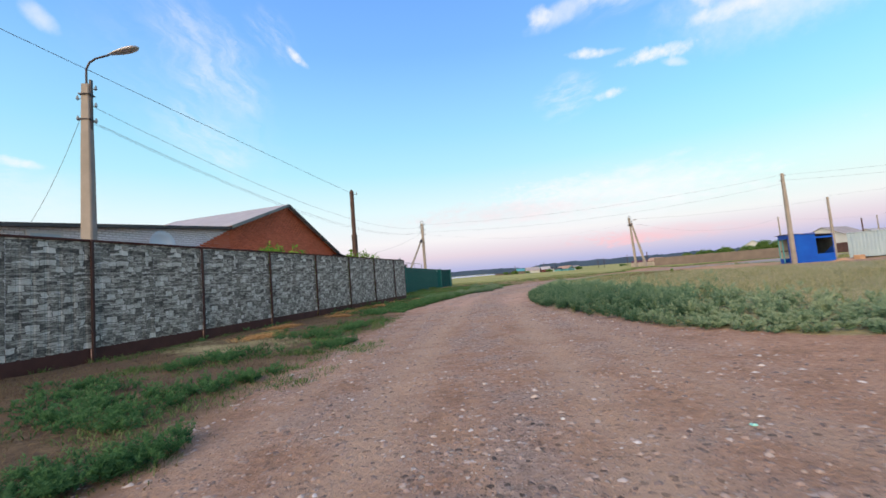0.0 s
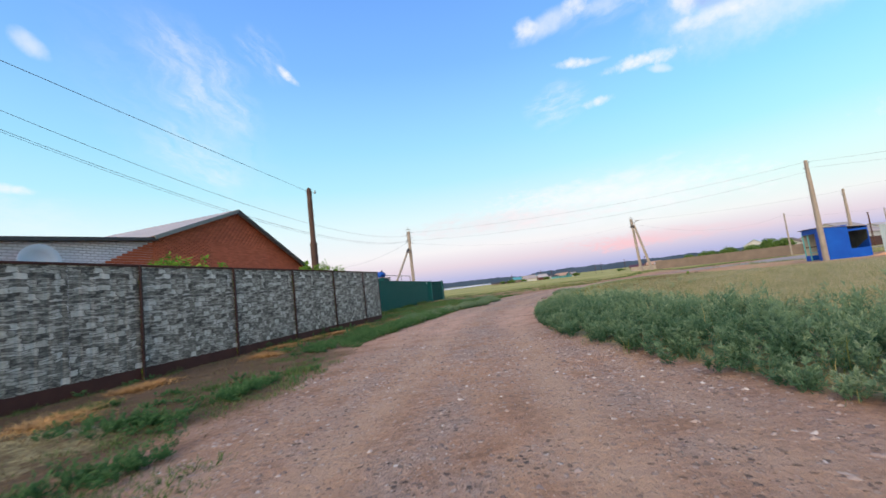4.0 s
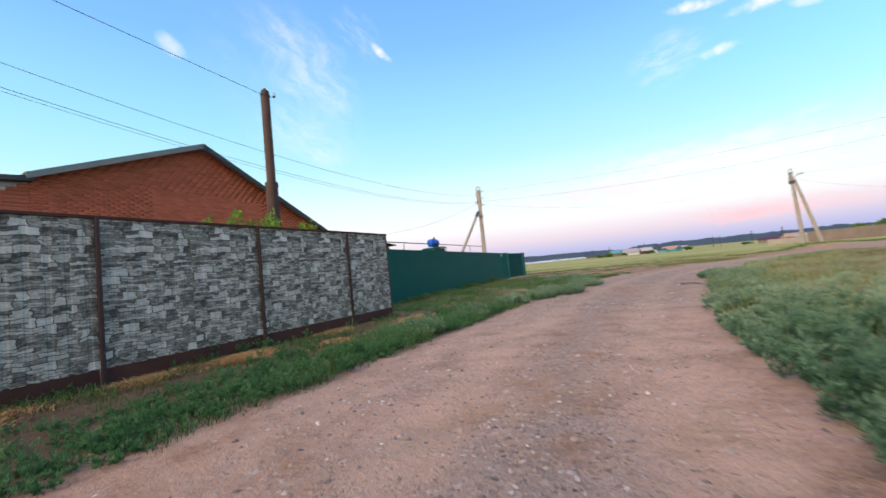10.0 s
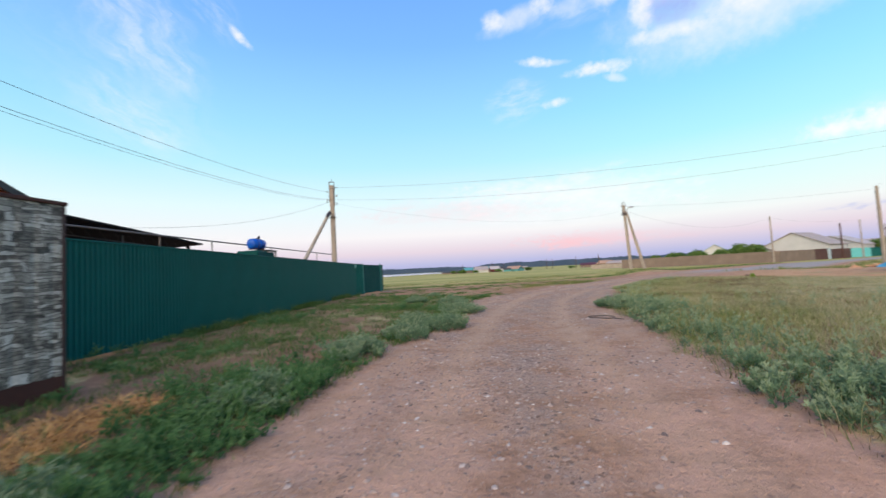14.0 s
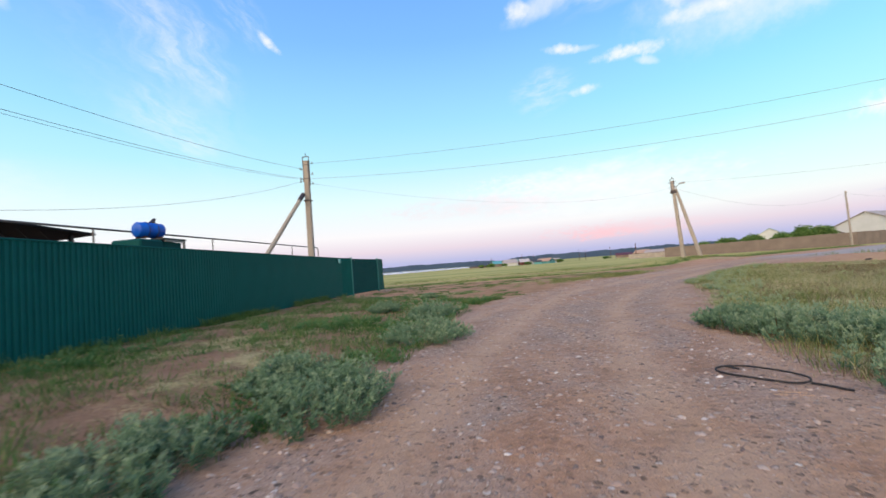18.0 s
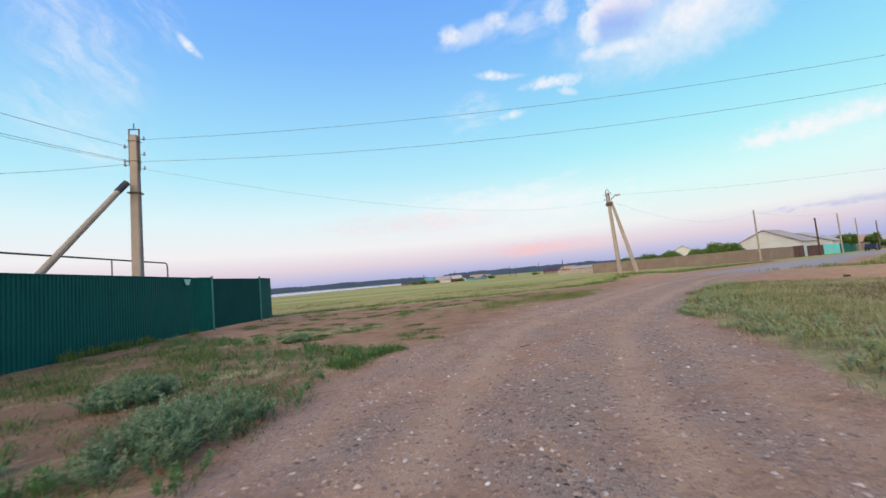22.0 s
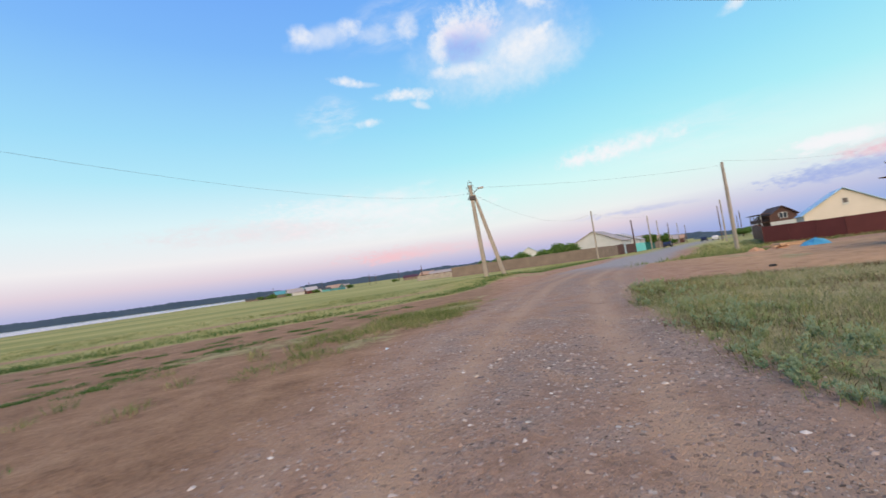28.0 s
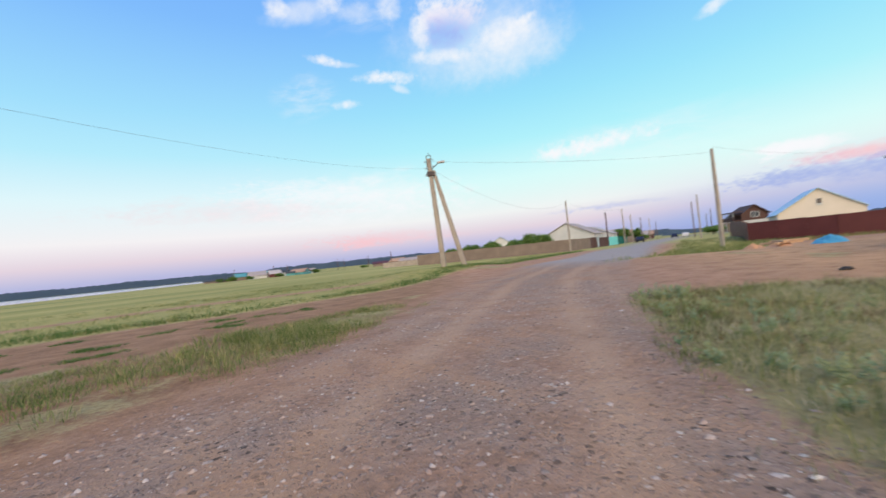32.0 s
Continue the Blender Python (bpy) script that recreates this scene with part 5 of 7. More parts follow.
# ---- bus shelter ----
def bus_shelter():
    a, b = Vector((33.7, 43.45)), Vector((32.0, 39.6))
    turn, wide = along(a, b)
    m = pose(a.x, a.y, z_at(31.8, 41.5), 0, 0, turn)  # x along the front to the south, y back to the east
    shelter = thing("bus_shelter", m, "blue painted bus shelter with open front, cream inside", "bus shelter")
    deep, high, back = 2.9, 2.8, 2.48
    t = 0.06
    front0 = wide - 1.35
    part("floor_slab", slab(-0.05, -0.08, -0.12, wide + 0.05, deep, 0.06, 0.01), M_CONCRETE, shelter)
    part("front_panel", slab(front0, 0, 0.06, wide, t, high - 0.02, 0.006), M_BLUE, shelter)
    part("front_lintel", slab(0, 0, high - 0.42, front0, t, high - 0.06, 0.006), M_BLUE, shelter, "blue beam over the opening")
    part("low_panel", slab(0, 0, 0.06, 1.15, t, 0.5, 0.006), M_BLUE, shelter, "low blue front panel")
    part("front_post", slab(1.15, -0.01, 0.06, 1.23, 0.07, high - 0.4, 0.005), M_TURQ, shelter, "turquoise front post")
    part("corner_post", slab(-0.07, -0.01, 0.06, 0.0, 0.08, high - 0.2, 0.005), M_TURQ, shelter, "turquoise corner post")
    # south end wall with a wide opening towards the back
    s0, s1 = 1.7, 2.84
    part("end_wall", slab(wide - t, t, 0.06, wide, s0, high - 0.05, 0.006), M_BLUE, shelter)
    part("end_wall_low", slab(wide - t, s0, 0.06, wide, s1, 0.8, 0.006), M_BLUE, shelter)
    part("end_wall_top", slab(wide - t, s0, 2.2, wide, s1, 2.36, 0.006), M_BLUE, shelter)
    part("end_wall", slab(wide - t, s1, 0.06, wide, deep, 2.36, 0.006), M_BLUE, shelter)
    part("back_wall", slab(0, deep - t, 0.06, wide - t, deep, back - 0.02, 0.006), M_INNER, shelter, "stained cream and blue back wall, darkened for the shade inside")
    part("back_dado", prism([(0.02, 0.06), (wide - t - 0.01, 0.06), (wide - t - 0.01, 1.5), (1.5, 0.62), (0.02, 0.5)], 0.008), M_BLUE, shelter, "slanting blue area on the back wall").location = (0, deep - t - 0.012, 0)
    part("north_wall", slab(-t, t, 0.5, 0, deep, back + 0.05, 0.006), M_CREAM, shelter, "cream inner wall")
    part("north_dado", slab(-t, t, 0.06, 0, deep, 0.49, 0.006), M_BLUE, shelter)
    part("mid_rail", slab(0.0, 0.1, 1.22, 0.035, deep - t, 1.29), M_DARKWOOD, shelter)
    part("bench_board", slab(1.3, deep - 0.55, 0.5, wide - 0.2, deep - 0.12, 0.56, 0.01), M_BLUE, shelter, "blue bench board")
    for x in (1.5, 2.6, wide - 0.4):
        part("bench_leg", slab(x - 0.04, deep - 0.5, 0.06, x + 0.04, deep - 0.2, 0.5), M_BLUE, shelter)
    part("rail", bar((1.2, 0.06, 0.78), (front0, 0.06, 0.78), 0.02, sides=8), M_TURQ, shelter)
    roof, count = bmesh.new(), 60
    rows = [[], []]
    for k in range(count + 1):
        x = -0.42 + k * (wide + 0.52) / count
        ripple = 0.014 * math.sin(k * 1.55) + 0.012 * math.sin(k * 0.37)
        for row, (y, z) in zip(rows, ((-0.16, high + 0.05), (deep + 0.2, back + 0.02))):
            row.append(roof.verts.new((x, y, z + ripple + (0.02 * math.sin(x * 1.3) if y < 0 else 0))))
    for k in range(count):
        roof.faces.new((rows[0][k], rows[0][k + 1], rows[1][k + 1], rows[1][k]))
    part("roof_sheet", roof, M_ROOFGREY, shelter, "wavy grey roof sheet").modifiers.new("thick", "SOLIDIFY").thickness = 0.015
    for y in (0.05, deep - 0.1):
        part("roof_beam", slab(-0.2, y - 0.04, (high if y < 1 else back) - 0.06, wide + 0.15, y + 0.04, (high if y < 1 else back) + 0.02), M_BLUE, shelter)


bus_shelter()


# ---- sandy corner: tarp, heaps, container, ring ----
def lump(name, x, y, wide, deep, high, mat, label, category, seed, turn=0.0, group=""):
    bm = bmesh.new()
    bmesh.ops.create_grid(bm, x_segments=26, y_segments=26, size=1.0)
    off = Vector((seed * 3.1, seed, 0))
    for v in bm.verts:
        r = min(1.0, v.co.length)
        n = noise.noise(v.co * 2.2 + off) * 0.35 + noise.noise(v.co * 6 + off) * 0.14
        v.co = Vector((v.co.x * wide / 2, v.co.y * deep / 2, -0.06 + max(0.0, high * (1 - r ** 1.6) * (1 + n * 1.6))))
    return single(name, bm, mat, label, category, stand(x, y, turn), group, smooth=True)


lump("tarpaulin_heap", 39.6, 48.2, 1.9, 1.5, 0.42, M_TARP, "heap covered by a crumpled blue tarpaulin", "tarpaulin", 1, 20)
lump("sand_heap", 41.2, 51.9, 1.5, 1.2, 0.4, M_SAND, "low heap of orange sand on the corner", "sand heap", 2, 30)
lump("sand_heap", 42.2, 51.0, 2.4, 1.6, 0.34, M_SAND, "low heap of orange sand on the corner", "sand heap", 3, 10)
lump("sand_heap", 33.5, 36.6, 3.0, 1.6, 0.25, M_SAND, "low spill of orange sand by the shelter", "sand heap", 4, 10)
for k in range(5):
    single("timber_offcut", slab(-0.9, -0.09, 0, 0.9, 0.09, 0.12, 0.01), M_WOODTAN, "pale timber offcut lying on the sand", "timber", stand(41.6 + 0.4 * k, 50.7 + 0.25 * (k % 3), 35 * k) @ pose(0, 0, 0.2 + 0.1 * (k % 2)), "timber offcuts")
single("brick_stack", slab(-0.35, -0.25, 0, 0.35, 0.25, 0.4, 0.02), M_WOODTAN, "small stack of orange bricks beside the shelter", "bricks", stand(37.0, 38.8, 20))


def steel_container():
    box_ = thing("steel_container", stand(40.4, 40.5, -48), "pale blue-grey steel storage container", "container")
    part("body", wavy_sheet(3.6, 0.08, 2.35, 0.25, 0.03, 0.5), M_CONTAINER, box_).location = (-1.8, -1.2, 0)
    part("core", slab(-1.8, -1.15, 0.06, 1.8, 1.2, 2.35, 0.01), M_CONTAINER, box_)
    part("roof", slab(-1.85, -1.25, 2.35, 1.85, 1.25, 2.42, 0.01), M_CONTAINER, box_)
    for x in (-1.8, 1.8):
        part("corner_bar", slab(x - 0.05, -1.24, 0.0, x + 0.05, -1.14, 2.36), M_CONTAINER, box_)


steel_container()


def rubber_ring():
    curve = bpy.data.curves.new("rubber_hoop", "CURVE")
    curve.dimensions, curve.bevel_depth, curve.bevel_resolution, curve.resolution_u = "3D", 0.0098, 3, 6
    loop = []
    for k in range(40):
        a = 2 * math.pi * k / 40
        pinch = 0.5 * (1 - math.cos(a)) ** 0.6
        loop.append((0.40 * math.cos(a), 0.27 * math.sin(a) * (0.35 + 0.65 * pinch) + 0.02 * math.sin(3 * a), 0.02 + 0.03 * max(0, math.sin(a + 0.6))))
    tail = [(0.40 + 0.033 * k, 0.012 * math.sin(k * 0.5), 0.018) for k in range(10)]
    stub = [(-0.36 + 0.03 * k, 0.05 - 0.004 * k, 0.03) for k in range(6)]
    for pts, closed in ((loop, True), (tail, False), (stub, False)):
        line = curve.splines.new("POLY")
        line.points.add(len(pts) - 1)
        for k, p in enumerate(pts):
            line.points[k].co = (*p, 1)
        line.use_cyclic_u = closed
    ob = new("rubber_hoop", curve)
    curve.materials.append(M_RUBBER)
    ob.matrix_world = stand(6.70, 29.22, -64) @ Matrix.Scale(0.88, 4)
    tagged(ob, "black rubber hoop cut from a tyre lying on gravel", "rubber ring")


rubber_ring()
for x, y, turn in ((6.52, 28.72, -32), (6.5, 28.66, -24)):
    single("dry_stalk", bar((-0.12, 0, 0.012), (0.12, 0, 0.014), 0.002, sides=5), M_WOODTAN, "pale dry stalk lying on the gravel", "stalk", stand(x, y, turn), "stalks by the hoop")


# ---- far fences and houses ----
def board_fence(points, high, mat, label, group=""):
    for a, b in zip(points, points[1:]):
        turn, length = along(a, b)
        fence = thing("board_fence", pose(*a, 0, 0, 0, turn), label, "fence", group)
        count = max(1, round(length / 2.5))
        wide = length / count
        d = Vector(b) - Vector(a)
        for k in range(count):
            p = Vector(a) + d * ((k + 0.5) / count)
            z = z_at(p.x, p.y)
            piece = part("panel", slab(k * wide, -0.02, z - 0.1, (k + 1) * wide - 0.04, 0.02, z + high + 0.04 * (k % 2), 0.01), mat, fence)
            part("post", slab(k * wide - 0.05, -0.05, z - 0.1, k * wide + 0.05, 0.05, z + high + 0.06), mat, fence)


GREY = "weathered grey-brown board fence along the far yards"
board_fence([(54.2, 113.9), (64.9, 101.0), (72.7, 90.6), (81.7, 94.2)], 2.13, M_GREYFENCE, GREY)
board_fence([(81.7, 94.2), (86.2, 96.2)], 2.13, M_GREYFENCE, GREY)
board_fence([(86.2, 96.2), (91.8, 98.6)], 2.24, M_DARKWOOD, "dark sheet gate panel in the yard fence")
board_fence([(91.8, 98.6), (93.3, 99.2)], 2.35, M_CONTAINER, "narrow pale gate beside the dark gate")
board_fence([(93.3, 99.2), (103.0, 103.3)], 2.13, M_DARKWOOD, "dark sheet gate panel in the yard fence")
board_fence([(103.0, 103.3), (114.2, 108.1)], 2.13, M_TURQ, "turquoise painted yard fence")
board_fence([(114.2, 108.1), (126.5, 113.2)], 2.13, M_GREEN, "dark green yard fence along the street")
board_fence([(126.5, 113.2), (166.8, 130.7)], 2.02, M_GREYFENCE, GREY)
board_fence([(58.7, 140.2), (66.0, 133.5)], 1.34, M_CONCRETE, "pale low wall at the edge of the meadow")
MAROON = "dark maroon sheet fence round the corner yard"
board_fence([(58.8, 58.3), (59.2, 52.0), (61.8, 41.5)], 1.82, M_MAROON, MAROON)
board_fence([(58.8, 58.3), (70, 63.4), (80, 68.0)], 1.82, M_MAROON, "dark maroon sheet fence along the street")


def house(x, y, turn, wide, deep, eave, ridge, walls, roof, label, windows=2, storey=1, group="", over=0.35):
    """A gabled house, gable to -y. x across the gable."""
    ob = thing("house", stand(x, y, turn), label, "house", group)
    h = wide / 2
    part("wall", prism([(-h, -0.5), (h, -0.5), (h, eave), (0, ridge), (-h, eave)], deep), walls, ob)
    for side in (-1, 1):
        d = Vector((side * h, 0, eave - ridge)).normalized()
        e = Vector((0, 0, ridge + 0.05)) + d * (math.hypot(h, ridge - eave) + over)
        t = Vector((0, 0, 0.12))
        r = Vector((0, 0, ridge + 0.05))
        vs = [r + Vector((0, -over, 0)), e + Vector((0, -over, 0)), e + Vector((0, deep + over, 0)), r + Vector((0, deep + over, 0))]
        part("roof", solid([v[:] for v in vs] + [(v + t)[:] for v in vs], [(0, 1, 2, 3), (4, 5, 6, 7), (0, 1, 5, 4), (1, 2, 6, 5), (2, 3, 7, 6), (3, 0, 4, 7)]), roof, ob)
    for s in range(storey):
        for k in range(windows):
            wx = (k - (windows - 1) / 2) * wide / (windows + 0.6)
            win = part("window", slab(wx - 0.55, -0.05, 1.0 + 2.7 * s, wx + 0.55, -0.01, 2.3 + 2.7 * s), M_WHITE, ob, "white framed window")
            part("pane", slab(wx - 0.45, -0.07, 1.1 + 2.7 * s, wx + 0.45, -0.055, 2.2 + 2.7 * s), M_PANE, win)
    return ob


house(95.8, 110.1, -66, 13.4, 11, 3.35, 6.6, M_WHITE, M_ROOFGREY, "white gabled village house with a grey roof")
house(111.0, 114.6, -66, 12.3, 10, 3.1, 5.6, M_WHITE, M_SLATE, "pale village house with a grey sheet roof")
house(87.1, 112.4, -50, 7.3, 8, 2.45, 4.25, M_WHITE, M_GREYFENCE, "low annex with a grey-brown roof beside the white house", windows=1)
house(94.9, 134.1, -40, 5.6, 6.7, 3.9, 5.6, M_WHITE, M_BLUEROOF, "small white house among bushes")
yel = house(106.5, 64.3, -66, 11.6, 12, 2.7, 6.5, M_YELLOW, M_BLUEROOF, "yellow plastered house with a pale blue roof", windows=0)
win = part("window", slab(-0.4, -0.05, 3.6, 0.4, -0.01, 4.8), M_WHITE, yel, "narrow attic window")
part("pane", slab(-0.32, -0.07, 3.95, 0.32, -0.055, 4.75), M_PANE, win)


def chalet():
    ob = house(122.5, 79.2, -50, 5.2, 7.5, 4.0, 5.9, M_DARKWOOD, M_DARKWOOD, "two-storey dark brown wooden house with a balcony", windows=0, over=0.5)
    part("side_wall", slab(-2.6, -0.06, 0, 2.6, -0.01, 2.6), M_WHITE, ob, "pale lower wall")
    win = part("window", slab(-0.8, -0.1, 3.2, 0.8, -0.04, 4.5), M_WHITE, ob, "white framed double window")
    for x in (-0.38, 0.38):
        part("pane", slab(x - 0.3, -0.13, 3.3, x + 0.3, -0.105, 4.4), M_PANE, win)
    part("balcony_floor", slab(-4.2, 0.2, 2.75, -2.6, 7.0, 2.9), M_DARKWOOD, ob)
    part("balcony_rail", slab(-4.2, 0.2, 2.9, -4.1, 7.0, 3.6), M_DARKWOOD, ob)
    for y in (0.4, 2.6, 4.8, 6.8):
        part("balcony_post", slab(-4.2, y - 0.08, 0.0, -4.04, y + 0.08, 4.7), M_WHITE, ob)
    part("balcony_roof", slab(-4.6, -0.3, 4.65, -2.3, 7.8, 4.8), M_DARKWOOD, ob)


chalet()
# the row of houses across the meadow
def seen_from(heading, distance):
    return Vector((6.6 + distance * math.sin(radians(heading)), 33.9 + distance * math.cos(radians(heading))))


FAR = "small far village house across the meadow"
for hd, d, long, wide, eave, ridge, roof, walls, label in (
        (8.3, 240, 7.0, 6, 1.7, 3.3, M_FARTEAL, M_GREYFENCE, "far house with a teal sheet roof"), (10.0, 236, 8.0, 8, 1.5, 3.6, M_ROOFGREY, M_WHITE, "far white house with a long pale grey roof"),
        (12.0, 232, 5.5, 6, 1.7, 3.4, M_SLATE, M_MAROON, "far house with a dark red front"), (13.0, 238, 5.0, 6, 1.9, 3.2, M_TRIM, M_WHITE, "far white house with a dark roof"),
        (15.0, 234, 8.5, 7, 1.3, 2.9, M_TANROOF, M_FARTEAL, "far house with teal walls and a tan roof"), (11.2, 248, 6.0, 6, 1.8, 3.5, M_FARTEAL, M_GREYFENCE, FAR), (16.3, 246, 5.0, 5, 1.2, 2.6, M_ROOFGREY, M_WHITE, FAR), (13.9, 228, 4.0, 3, 1.2, 1.9, M_TRIM, M_FARTEAL, FAR), (6.2, 244, 6.0, 5, 1.0, 2.0, M_TRIM, M_GREYFENCE, FAR), (4.9, 250, 6.0, 5, 0.9, 1.8, M_TRIM, M_GREYFENCE, FAR),
        (25.2, 262, 9.0, 7, 1.6, 2.9, M_MAROON, M_GREYFENCE, FAR), (27.6, 235, 8.0, 6, 2.0, 3.6, M_TANROOF, M_DARKWOOD, FAR), (29.6, 210, 12.0, 7, 1.8, 3.0, M_ROOFGREY, M_MAROON, FAR), (31.5, 250, 12.0, 7, 2.0, 3.4, M_TRIM, M_MAROON, FAR), (33.8, 240, 10.0, 7, 2.0, 3.2, M_ROOFGREY, M_GREYFENCE, FAR)):
    turn = 82 - hd + 25 * math.sin(hd * 7)
    side = pose(0, 0, 0, 0, 0, turn).to_3x3() @ Vector((0, long / 2, 0))
    p = seen_from(hd, d)
    house(p.x - side.x, p.y - side.y, turn, wide, long, eave, ridge, walls, roof, label, windows=2, group="far village houses", over=0.3)
for hd, d, h in ((7.4, 260, 6), (11.8, 262, 6.5), (13.4, 266, 6), (19.6, 280, 7), (20.4, 282, 7), (23.6, 270, 7.5), (26.8, 200, 6.5)):
    p = seen_from(hd, d)
    plain_pole(p.x, p.y, h, "slim far pole on the skyline beyond the meadow", wide=0.3, top=0.25, mat=M_DARKWOOD)
for k in range(10):
    d, side = 100 + 17 * k, (15, -21)[k % 2]
    x, y = 54 + d * 0.91 - 0.415 * side, 68.4 + d * 0.415 + 0.91 * side
    house(x, y, 24 + 90 * (k % 2), 8, 9, 2.7, 4.8, (M_GREYFENCE, M_WHITE, M_DARKWOOD)[k % 3], (M_ROOFGREY, M_SLATE, M_TANROOF)[k % 3], "small house farther along the village street", group="street houses")


# ---- trees and bushes ----
def leaf_cloud(rng, blobs, count, size):
    """Many small leaf triangles spread through a few uneven blobs."""
    out = []
    for (cx, cy, cz, rx, ry, rz) in blobs:
        k = int(count * rx * ry)
        d = rng.normal(size=(k, 3))
        d /= np.linalg.norm(d, axis=1)[:, None]
        r = rng.uniform(0.35, 1.0, (k, 1)) ** 0.5 * (1 + 0.22 * np.sin(5 * d[:, :1] + 3 * d[:, 1:2]))
        c = np.array([cx, cy, cz]) + d * r * np.array([rx, ry, rz])
        a, b = rng.normal(size=(k, 3)) * size, rng.normal(size=(k, 3)) * size
        out.append(np.stack([c, c + a, c + b], 1))
    return np.concatenate(out).reshape(-1, 3)


def tree(x, y, high, wide, seed, label="leafy green village tree", bush=False, mat=None):
    rng = np.random.RandomState(seed)
    ob = thing("bush" if bush else "tree", stand(x, y), label, "bush" if bush else "tree")
    trunk = bmesh.new()
    foot = high * (0.15 if bush else 0.45)
    tube(trunk, (0, 0, -0.2), (0, 0, foot), 0.03 * high, 0.02 * high, 8)
    blobs = []
    for k in range(7 if bush else 8):
        a = k * 2.4 + rng.uniform(-0.4, 0.4)
        r = wide * rng.uniform(0.12, 0.42)
        z = high * (rng.uniform(0.22, 0.7) if bush else rng.uniform(0.5, 0.82))
        tube(trunk, (0, 0, foot * rng.uniform(0.6, 1)), (r * math.cos(a), r * math.sin(a), z), 0.014 * high, 0.005 * high, 6)
        s = wide * (rng.uniform(0.2, 0.3) if bush else rng.uniform(0.16, 0.28))
        blobs.append((r * math.cos(a), r * math.sin(a), z, s, s, high * (rng.uniform(0.24, 0.34) if bush else rng.uniform(0.13, 0.22))))
    blobs.append((0, 0, high * 0.62, wide * 0.3, wide * 0.3, high * 0.3))
    part("trunk", trunk, M_BARK, ob)
    v = leaf_cloud(rng, blobs, (9000 if mat else 3000) / max(1.0, wide), (0.03 if mat else 0.075) * high ** 0.6)
    crown = bulk("crown", v, [np.arange(len(v)).reshape(-1, 3)], mat or M_CROWN, "", "", "")
    crown.parent = ob


for k, (x, y, h, w) in enumerate(((66.2, 112.2, 3.5, 5.0), (69.8, 109.4, 3.7, 4.7), (63.8, 115.6, 3.1, 4.0), (73.1, 105.6, 3.7, 4.5), (76.4, 104.1, 4.7, 4.7), (79.0, 102.9, 4.3, 4.0))):
    tree(x, y, h, w, k + 3, "dense green bush behind the grey fence", True)
for k, (x, y, h, w) in enumerate(((122, 112, 4.6, 4), (141, 119, 4.4, 3.4), (150, 122, 2.6, 3.5), (142, 96, 2.2, 5), (156, 102, 2.4, 6), (172, 108, 3, 6))):
    tree(x, y, h, w, k + 20)
for k, (hd, d) in enumerate(((6.9, 232), (5.9, 240), (7.4, 230), (9.2, 229), (12.6, 228), (16.9, 236), (23.0, 250), (28.6, 215), (35.5, 215))):
    tree(*seen_from(hd, d), 1.7 + (k % 3) * 0.3, 3.6, 50 + k, "far dark green bush by the meadow houses", True)
YARD = "bright green shrub showing above the stone-print fence"
for k, (x, y, h) in enumerate(((-4.3, 22.5, 3.0), (-3.9, 23.3, 2.8), (-4.4, 20.9, 2.85), (-4.6, 21.7, 3.0), (-5.7, 16.0, 2.95), (-6.1, 15.3, 2.9), (-5.2, 17.0, 2.75), (-5.9, 14.4, 2.7))):
    tree(x, y, h, 1.6, 70 + k, YARD, True, M_SHRUB)


# ---- cars far along the street ----
def car(x, y, turn, mat, label):
    ob = thing("car", stand(x, y, turn), label, "car", "cars on the street")
    bm = prism([(-2.1, 0.35), (2.1, 0.35), (2.15, 0.8), (1.2, 0.95), (0.6, 1.42), (-1.2, 1.45), (-1.75, 0.98), (-2.15, 0.9)], 1.7)
    bmesh.ops.translate(bm, verts=bm.verts[:], vec=(0, -0.85, 0))
    part("body", bm, mat, ob)
    for y0 in (-0.87, 0.86):
        part("side_window", slab(-1.2, y0, 0.98, 0.75, y0 + 0.012, 1.34), M_PANE, ob)
    for wx in (-1.3, 1.3):
        for wy in (-0.8, 0.8):
            part("wheel", bar((wx, wy - 0.1, 0.32), (wx, wy + 0.1, 0.32), 0.32, sides=14), M_RUBBER, ob)


car(112, 100.5, 24, M_CAR, "dark car parked by the street fence")
car(150, 111, 24, M_CAR, "dark car far along the street")
car(150, 107.5, 24, M_CARWHITE, "white car standing on the grass verge")


